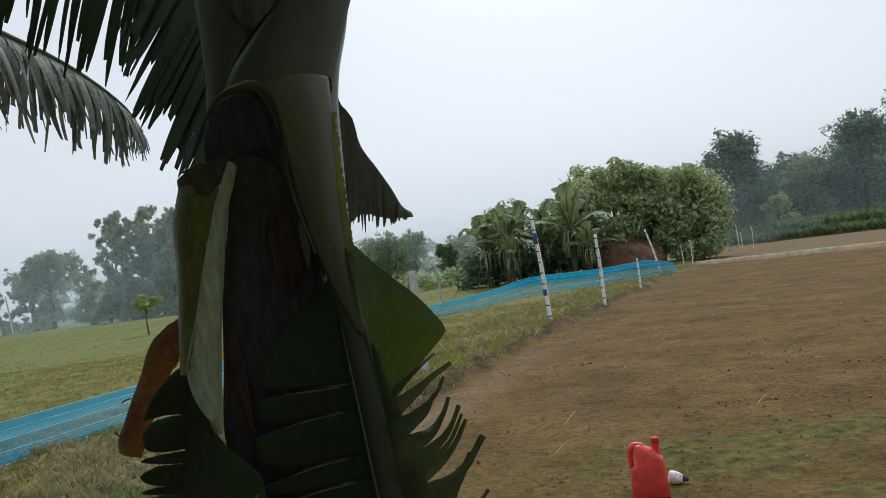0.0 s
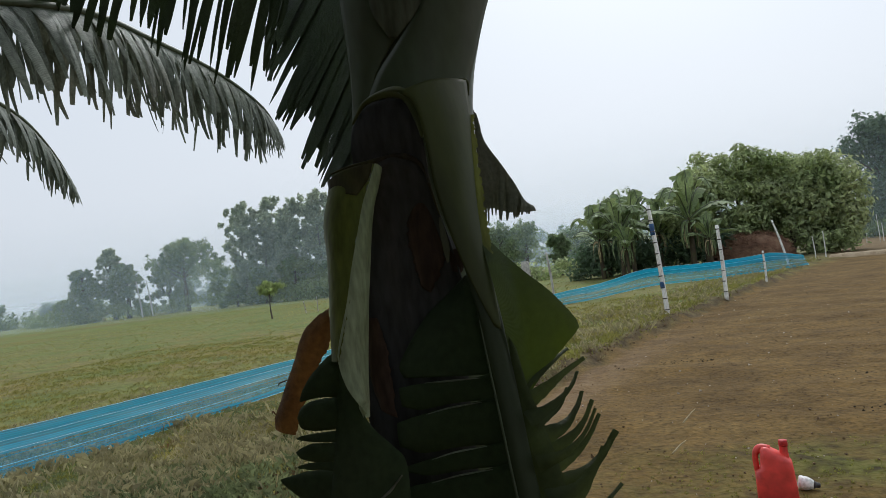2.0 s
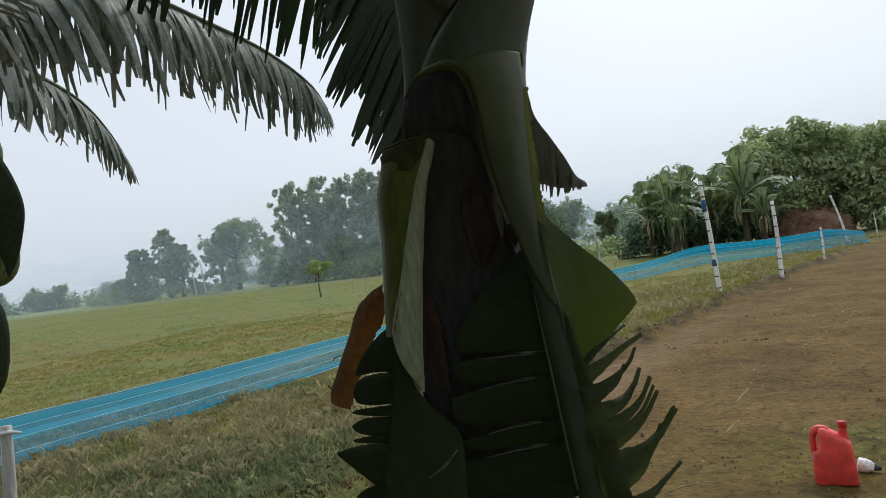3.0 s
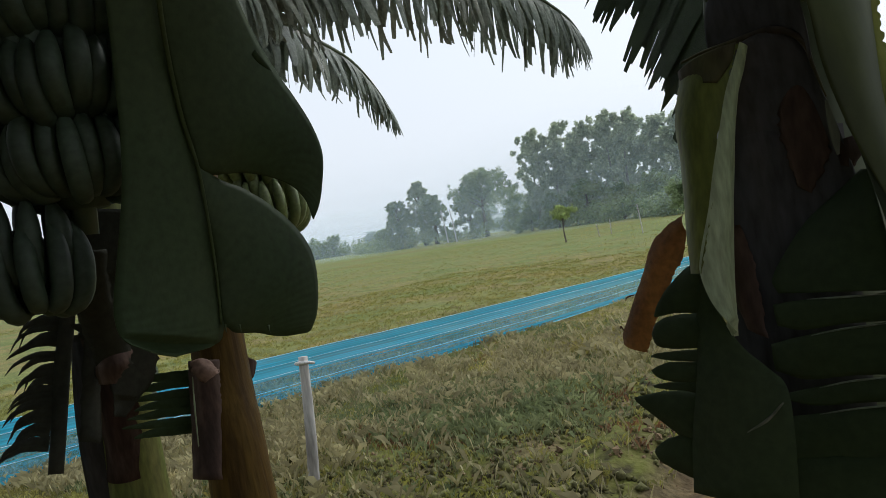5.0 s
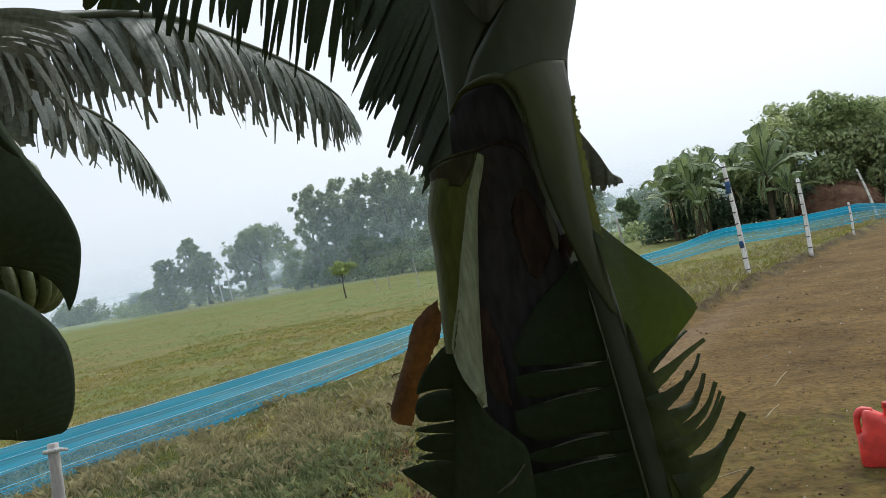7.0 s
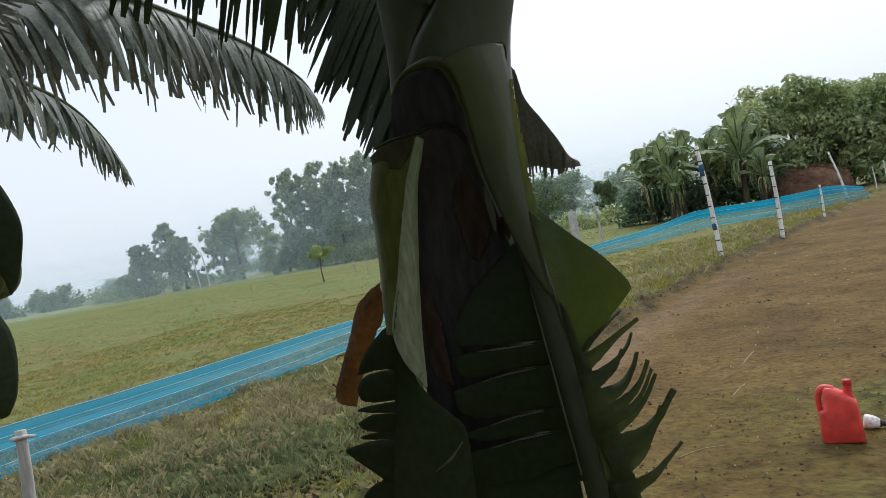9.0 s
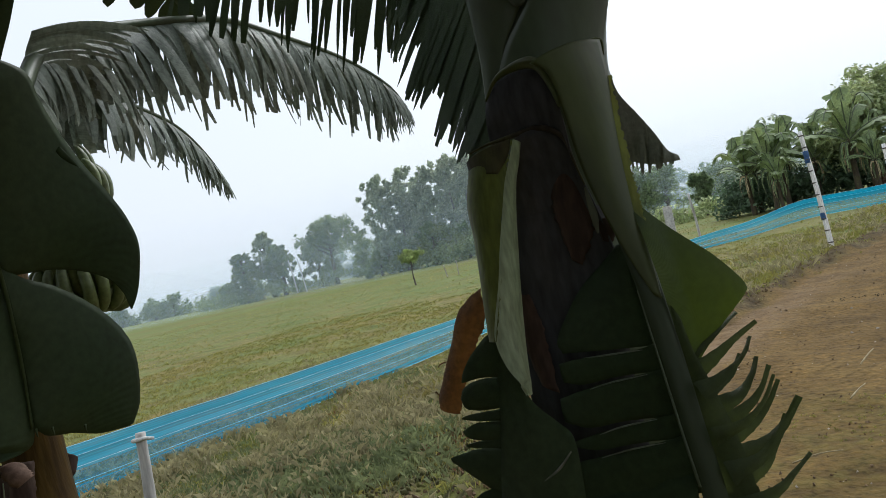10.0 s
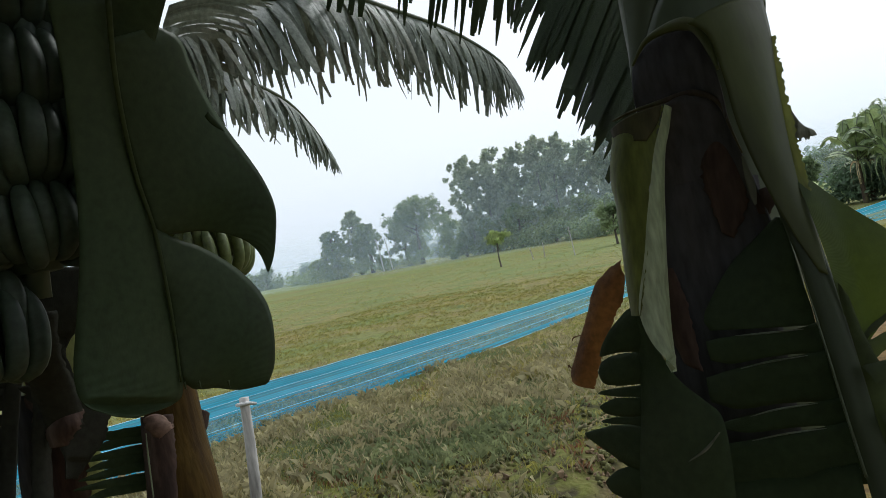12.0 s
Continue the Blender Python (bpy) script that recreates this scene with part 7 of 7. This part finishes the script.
for v in bm.verts:
    q = 1 + 0.08 * noise.noise(v.co * 2.5)
    v.co = Vector((10.2 + math.copysign(abs(v.co.x) ** 0.8, v.co.x) * 1.9 * q, 38.8 + v.co.y * 1.35 * q, max(-0.1, math.copysign(abs(v.co.z) ** 0.8, v.co.z) * 1.4 * q)))
part("straw_core", bm, M_HAY, stack)
part("straw", (hv, [], hf), M_HAY, stack, "", False)

# ---- trees and clumps ----
# bush with large leaves by the field corner
rnd = random.Random(91)
bush = thing("broadleaf_tree", (10.5, 41.5, 0), "wide dense tree with large light green leaves", "tree")
bc, br = [], []
for i in range(150):
    u = rnd.random() if i < 120 else rnd.uniform(0.7, 0.98)
    x = 6.1 + 9.7 * u
    prof = 5.8 * (1 - 0.7 * abs(u - 0.5) ** 2.6 * 2)
    if u < 0.18:
        prof *= 0.75
    z = rnd.uniform(0.05 if u > 0.7 else 0.2, 0.92) * prof
    bc.append((x, 41.0 + rnd.uniform(-1.8, 2.0), z + 0.2))
    br.append(rnd.uniform(0.5, 1.0))
for c, q in list(zip(bc, br)):
    for _ in range(2):
        d = Vector((rnd.gauss(0, 1), rnd.gauss(0, 1), rnd.gauss(0.4, 0.8))).normalized()
        bc.append(tuple(Vector(c) + d * q * rnd.uniform(0.9, 1.3)))
        br.append(q * rnd.uniform(0.25, 0.45))
part("crown", leaf_cloud(bc, br, 54000, 0.145, rnd, 0.85, 0.35, 0.55), M_BUSH, bush, "", False)
for x, y in ((8.4, 41.2), (10.6, 41.8), (12.8, 40.8), (14.4, 40.5)):
    bm = bmesh.new()
    tube(bm, [(x, y, -0.1), (x + 0.1, y, 1.2), (x + 0.4 * rnd.uniform(-1, 1), y, 4.0)], [0.17, 0.12, 0.05], 8, 7)
    part("trunk", bm, M_BARK, bush)

# banana clump beyond the net
first = thing("banana_plant", (0, 0, 0), "bushy banana plant in a clump beyond the net", "banana plant", "far banana clump")
part("pseudostem", stem_mesh([(0, 0, -0.1), (0.03, 0, 1.0), (0.0, 0, 1.9)], [0.11, 0.085, 0.07], 10, 10), M_PURPLE, first)
for j in range(11):
    a = j * 2.4 + 0.3
    dx, dy = math.cos(a), math.sin(a)
    rise = (1.35, 0.85, 0.3, 1.0)[j % 4] + 0.3 * ((j * 37) % 10) / 10
    ln = (0.55, 1.0, 1.25, 0.85)[j % 4] + 0.35 * ((j * 53) % 10) / 10
    banana_leaf(first, [(0, 0, 1.75), (dx * ln * 0.22, dy * ln * 0.22, 1.8 + rise * 0.5), (dx * ln * 0.55, dy * ln * 0.55, 1.85 + rise * 0.95), (dx * ln * 0.85, dy * ln * 0.85, 1.85 + rise * 0.98), (dx * ln * 1.05, dy * ln * 1.05, 1.8 + rise * 0.75)], [0.06, 0.2, 0.34, 0.33, 0.1], (0.3 * math.sin(j * 5), 0.3 * math.cos(j * 3), 1), 9, (0.75, 0.2), (-0.05 + 0.2 * (j % 3), 0.45), 0.45, 120 + j, M_BAN_FAR, n=12, rib=(0.03, 0.012), length_jit=0.25)
for j in range(6):
    a = j * 1.7 + 0.9
    dx, dy = math.cos(a), math.sin(a)
    banana_leaf(first, [(0, 0, 1.7), (dx * 0.25, dy * 0.25, 1.72), (dx * 0.36, dy * 0.36, 1.35), (dx * 0.3, dy * 0.3, 0.8)], [0.05, 0.16, 0.18, 0.06], (0, 0, 1), 8, (0.5, 0.4), (0.8, 1.4), 0.2, 140 + j, M_DRYSTRAW if j % 3 == 0 else M_BAN_FAR, n=8, rib=(0.02, 0.008))
first.matrix_basis = pose(3.4, 37.0, 0, 0, 0, 20) @ Matrix.Scale(1.2, 4)
for x, y, s, yaw in ((3.2, 30.0, 0.95, 100), (1.95, 30.2, 0.86, 200), (5.35, 28.8, 1.05, 60), (6.1, 29.8, 0.8, 150), (4.4, 30.6, 0.85, 250), (2.3, 31.5, 0.85, 15), (3.6, 31.8, 0.95, 80), (2.8, 28.3, 0.62, 140), (5.9, 28.2, 0.6, 220)):
    copy_thing(first, pose(x * 1.27, y * 1.265, 0, 0, 0, yaw) @ Matrix.Scale(s * 1.14, 4))

under_c = [(1.4 + 0.3 * i, 40.0 + 1.2 * math.sin(i * 1.7), 0.5 + 0.9 * abs(math.sin(i * 2.3))) for i in range(28)]
tagged(part("undergrowth", leaf_cloud(under_c, [0.8] * 28, 9000, 0.14, random.Random(15), 0.9), M_DARKTREE, None, "", False), "dark undergrowth behind the banana clump", "undergrowth", kind="stuff")
tree("small_tree", (4.0, 43, 0), "thin airy tree rising behind the banana clump", 4.7, 1.7, M_EUCA, 0.15, 1800, 233, 0.1, 0.35, 16, clump_r=0.4)

# woods on the right
tree("dense_tree", (30.0, 68.5, 0), "tall dark dense tree behind the field corner", 10.4, 3.5, M_DARKTREE, 0.24, 9000, 201, 0.35, 0.04, 36, clump_r=0.46)
for i, (x, y, h, sp) in enumerate(((36, 77, 5.8, 3.6), (40.5, 75, 8.0, 4.2), (44.5, 72.5, 11.2, 4.6), (49, 70, 13.4, 5.0), (55, 67, 15.0, 5.4), (33, 74, 4.2, 3.0), (42, 82, 8.5, 4.6), (49, 78, 11, 5))):
    tree("broad_tree", (x, y, 0), "green broad tree in the wood edge", h, sp, M_RAIN if i % 2 else M_DARKTREE, 0.24, 8000, 210 + i, 0.28, 0.04, 30, group="wood edge trees", clump_r=0.44)
tree("small_tree", (31.0, 64, 0), "low rounded green tree before the wood", 3.8, 1.9, M_SAP, 0.22, 1500, 230, 0.1, 0.2, 10)
# trees in the gap
for i, (x, y, h, sp, col) in enumerate(((-4.4, 60, 4.6, 2.4, False), (-2.2, 62, 4.7, 2.6, False), (0.4, 55, 3.4, 0.8, True), (-7.0, 68, 5.0, 3.0, False), (2.8, 75, 4.2, 3.2, False), (6.5, 80, 5, 3.5, False))):
    tree("small_tree", (x, y, 0), "slim conical tree beyond the meadow" if col else "rounded tree beyond the meadow", h, sp, M_RAIN, 0.2, 2200, 240 + i, 0.14, 0.05 if col else 0.15, 60 if col else 14, group="meadow edge trees", column=col, clump_r=0.38)
hedge_c = [(x, 50 + 1.2 * math.sin(x), 0.6 + 0.3 * math.sin(x * 2.3)) for x in np.arange(-8, 9, 0.7)]
tagged(part("hedge", leaf_cloud(hedge_c, [0.75] * len(hedge_c), 3500, 0.16, random.Random(5), 0.8), M_BUSH, None, "", False), "low scrub hedge beyond the meadow", "hedge", kind="stuff")
# tall airy trees ahead
for i, (az_, ds_, h, sp, ln) in enumerate(((24.6, 97, 13.8, 2.3, 0.0), (22.8, 98, 14.2, 2.3, 0.0), (21.0, 96, 13.6, 2.4, 0.01), (19.0, 95, 14.6, 2.4, 0.0), (17.2, 93, 14.2, 2.3, 0.0), (15.2, 91, 12.8, 2.3, 0.01), (13.2, 89, 11.6, 2.3, 0.0), (21.8, 101, 12.5, 2.5, 0.0), (18.0, 100, 13, 2.5, 0.0), (11.4, 88, 9.5, 2.3, 0.0))):
    x, y = -ds_ * math.sin(radians(az_)), ds_ * math.cos(radians(az_))
    tree("tall_tree", (x, y, 0), "tall airy tree with a pale slender trunk", h * 1.07, sp, M_EUCA, 0.3, 7000, 300 + i, 0.2, 0.05, 80, M_PALE_BARK, 1.2, True, ln, "tall tree row", 0.3, 0.26)
for i, (x, y, h, sp) in enumerate(((-37, 86, 4.4, 2.4), (-32, 84, 5.4, 2.6), (-27, 82, 4.2, 2.4), (-42, 88, 3.2, 2.0), (-22, 78, 4.6, 2.4), (-17, 72, 3.8, 2.2))):
    tree("broad_tree", (x, y, 0), "low dense tree under the tall row", h, sp, M_RAIN, 0.25, 2200, 330 + i, 0.15, 0.08, 14, group="undergrowth trees", clump_r=0.4)
# spreading trees to the far left
for i, (x, y, h, sp, cl) in enumerate(((-56.3, 101, 10.7, 6.6, 0.45), (-68.6, 101, 11.0, 2.8, 0.3), (-65, 99, 8.2, 3.8, 0.1), (-71, 97, 7.9, 3.4, 0.06), (-60.5, 104, 8.2, 4.0, 0.1))):
    tree("spreading_tree", (x, y, 0), "wide spreading tree at the end of the meadow", h, sp, M_RAIN if i != 1 else M_EUCA, 0.3, 7000, 350 + i, 0.35, cl, 46, group="spreading trees", flat=0.75, clump_r=0.19)
for i in range(44):
    x = -98 - i * 3.6 + R.uniform(-1, 1)
    y = 142 + R.uniform(-6, 6) - i * 1.45
    tree("distant_tree", (x, y, 0), "small distant tree along the horizon", R.uniform(3.0, 5.4) * (1.5 if i % 6 == 2 else 1), R.uniform(2.4, 3.6), M_RAIN, 0.5, 900, 400 + i, 0.2, 0.02, 12, group="horizon trees", clump_r=0.5)
for i in range(16):
    x = -100 + i * 5.5 + R.uniform(-1, 1)
    tree("distant_tree", (x, 178 + R.uniform(-6, 6), 0), "distant tree along the horizon", R.uniform(6, 9.5), R.uniform(3.5, 5), M_RAIN, 0.6, 900, 440 + i, 0.25, 0.02, 12, group="horizon trees", clump_r=0.42)
for i in range(20):
    x = -14 + i * 5.5 + R.uniform(-1, 1)
    tree("distant_tree", (x, 130 + R.uniform(-8, 8), 0), "distant tree along the horizon", R.uniform(5, 8), R.uniform(3.5, 5), M_RAIN, 0.5, 900, 470 + i, 0.25, 0.08, 9, group="horizon trees", clump_r=0.42)
for x, y, h in ((-70.5, 140, 5.6), (-67, 142, 6.0), (-62.6, 139, 7.4)):
    tree("distant_tree", (x, y, 0), "hazy distant tree between the groves", h, 2.6, M_RAIN, 0.4, 1400, int(x * -7), 0.2, 0.04, 14, group="horizon trees", clump_r=0.42)
# scrub under the far trees
rs = random.Random(8)
for line, cnt, lab in (([(-100, 120), (-72, 92), (-56, 98), (-48, 102)], 5000, "dense scrub below the spreading trees"), ([(-44, 91), (-32, 82), (-22, 74), (-14, 62)], 6000, "dense scrub below the tall trees"), ([(28, 68), (37, 72), (47, 67), (60, 60)], 4000, "dense scrub at the wood edge")):
    cc, rr = [], []
    for (xa, ya), (xb, yb) in zip(line, line[1:]):
        for q in range(12):
            f = (q + rs.random()) / 12
            cc.append((xa + (xb - xa) * f, ya + (yb - ya) * f + rs.uniform(-1.5, 1.5), rs.uniform(0.5, 1.7)))
            rr.append(rs.uniform(0.9, 1.6))
    tagged(part("scrub", leaf_cloud(cc, rr, cnt, 0.22, rs, 0.8), M_RAIN, None, "", False), lab, "scrub", kind="stuff")
tl = random.Random(18)
line_c, line_r = [], []
for i in range(110):
    f = i / 109
    line_c.append((-94 - 150 * f + tl.uniform(-1, 1), 141 - 60 * f + tl.uniform(-3, 3), tl.uniform(0.6, 2.4)))
    line_r.append(tl.uniform(1.3, 2.4))
tagged(part("scrub", leaf_cloud(line_c, line_r, 9000, 0.4, tl, 0.8), M_RAIN, None, "", False), "low continuous treeline along the horizon", "scrub", kind="stuff")
# meadow saplings
tree("sapling", (-15.5, 36.4, 0), "young umbrella-shaped tree alone in the meadow", 1.95, 0.8, M_SAP, 0.13, 800, 500, 0.045, 0.72, 9, clump_r=0.42, hang=1.2, flat=0.45)
tree("sapling", (-9.9, 40.8, 0), "small round fruit tree in the meadow", 2.4, 1.25, M_RAIN, 0.13, 1600, 501, 0.07, 0.3, 14, clump_r=0.4)
tree("sapling", (-8.3, 40, 0), "thin young tree in the meadow", 1.6, 0.6, M_SAP, 0.1, 500, 502, 0.04, 0.4, 7, clump_r=0.4)
# crops before the wood
rnd = random.Random(55)
cv, cf = [], []
for i in range(9000):
    x = 21.5 + 40 * rnd.random()
    band = rnd.random() < 0.45
    y = (61.0 if band else 65.5) - 1.0 * (x - 25.5) + rnd.uniform(-0.8, 2.0)
    h = (0.85 if band else 1.7) * rnd.uniform(0.6, 1.1)
    if not band and x < 28 + rnd.uniform(-1.5, 1.5):
        continue
    for _ in range(3):
        a, k = rnd.uniform(0, 6.283), len(cv)
        ca, sa = math.cos(a) * 0.05, math.sin(a) * 0.05
        cv += [(x - sa, y + ca, 0), (x + sa, y - ca, 0), (x + ca * 3 + sa, y + sa * 3 - ca, h * 0.7), (x + ca * 8, y + sa * 8, h * rnd.uniform(0.6, 1.0))]
        cf += [(k, k + 1, k + 2), (k, k + 2, k + 3)]
tagged(part("crop_rows", (cv, [], cf), M_CROP, None, "", False), "rows of tall green crops before the wood", "crops", kind="stuff")
bm = bmesh.new()
vs = box(bm, (3.2, 2.4, 0.9), (-76, 106, 0.45))
for v in bm.verts:
    if v.co.z > 0.5:
        v.co.x = -76 + (v.co.x + 76) * 0.55
bmesh.ops.bevel(bm, geom=bm.edges[:], offset=0.15, segments=2, affect="EDGES")
tagged(part("straw_heap", bm, M_TARP), "yellowish heap at the end of the meadow", "heap")


# ---- see-through sheets imitating smoke and haze over the far fields ----
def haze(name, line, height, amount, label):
    m = bpy.data.materials.new("haze_veil")
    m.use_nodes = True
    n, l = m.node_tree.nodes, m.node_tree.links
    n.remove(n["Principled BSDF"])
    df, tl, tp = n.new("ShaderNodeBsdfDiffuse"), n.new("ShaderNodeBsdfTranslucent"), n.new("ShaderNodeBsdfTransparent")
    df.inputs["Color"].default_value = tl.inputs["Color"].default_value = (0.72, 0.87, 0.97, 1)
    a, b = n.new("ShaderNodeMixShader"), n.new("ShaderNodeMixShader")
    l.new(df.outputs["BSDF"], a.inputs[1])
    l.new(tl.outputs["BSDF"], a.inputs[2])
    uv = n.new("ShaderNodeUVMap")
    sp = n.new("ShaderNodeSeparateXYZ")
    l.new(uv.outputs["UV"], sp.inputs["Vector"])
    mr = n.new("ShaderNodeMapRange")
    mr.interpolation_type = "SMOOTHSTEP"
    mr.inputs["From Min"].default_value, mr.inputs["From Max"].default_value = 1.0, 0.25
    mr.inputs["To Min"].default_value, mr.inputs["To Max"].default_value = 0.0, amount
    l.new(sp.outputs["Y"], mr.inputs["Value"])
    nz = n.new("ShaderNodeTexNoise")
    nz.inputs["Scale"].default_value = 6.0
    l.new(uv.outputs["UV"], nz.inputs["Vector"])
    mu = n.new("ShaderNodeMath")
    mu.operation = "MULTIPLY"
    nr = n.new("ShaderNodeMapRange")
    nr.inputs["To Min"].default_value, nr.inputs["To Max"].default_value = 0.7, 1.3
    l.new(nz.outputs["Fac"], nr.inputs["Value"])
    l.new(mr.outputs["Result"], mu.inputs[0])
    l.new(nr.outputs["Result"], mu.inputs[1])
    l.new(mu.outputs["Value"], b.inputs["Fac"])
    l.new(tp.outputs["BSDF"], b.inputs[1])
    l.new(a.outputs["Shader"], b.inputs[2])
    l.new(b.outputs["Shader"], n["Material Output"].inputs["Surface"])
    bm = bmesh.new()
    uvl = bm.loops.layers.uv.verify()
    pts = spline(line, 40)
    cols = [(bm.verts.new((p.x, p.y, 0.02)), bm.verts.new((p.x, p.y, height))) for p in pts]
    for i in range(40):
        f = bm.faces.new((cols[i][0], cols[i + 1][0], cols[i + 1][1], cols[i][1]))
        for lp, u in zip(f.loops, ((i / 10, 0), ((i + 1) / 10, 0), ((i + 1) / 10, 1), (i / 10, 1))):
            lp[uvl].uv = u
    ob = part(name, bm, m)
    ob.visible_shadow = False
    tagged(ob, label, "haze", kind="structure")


# veil sheets put between tree rows to pale what stands behind
haze("backdrop", [(-140, 30, 0), (-70, 70, 0), (-25, 66, 0), (12, 54, 0), (36, 58, 0), (70, 40, 0)], 14, 0.10, "see-through bluish sheet imitating smoke and haze over far fields")
haze("backdrop", [(-190, 60, 0), (-72, 88, 0), (-42, 84, 0), (0, 88, 0), (90, 100, 0)], 18, 0.15, "see-through bluish sheet imitating smoke and haze over far fields")
haze("backdrop", [(-220, 90, 0), (-90, 145, 0), (-20, 125, 0), (100, 118, 0)], 12, 0.3, "see-through bluish sheet imitating smoke and haze over far fields")
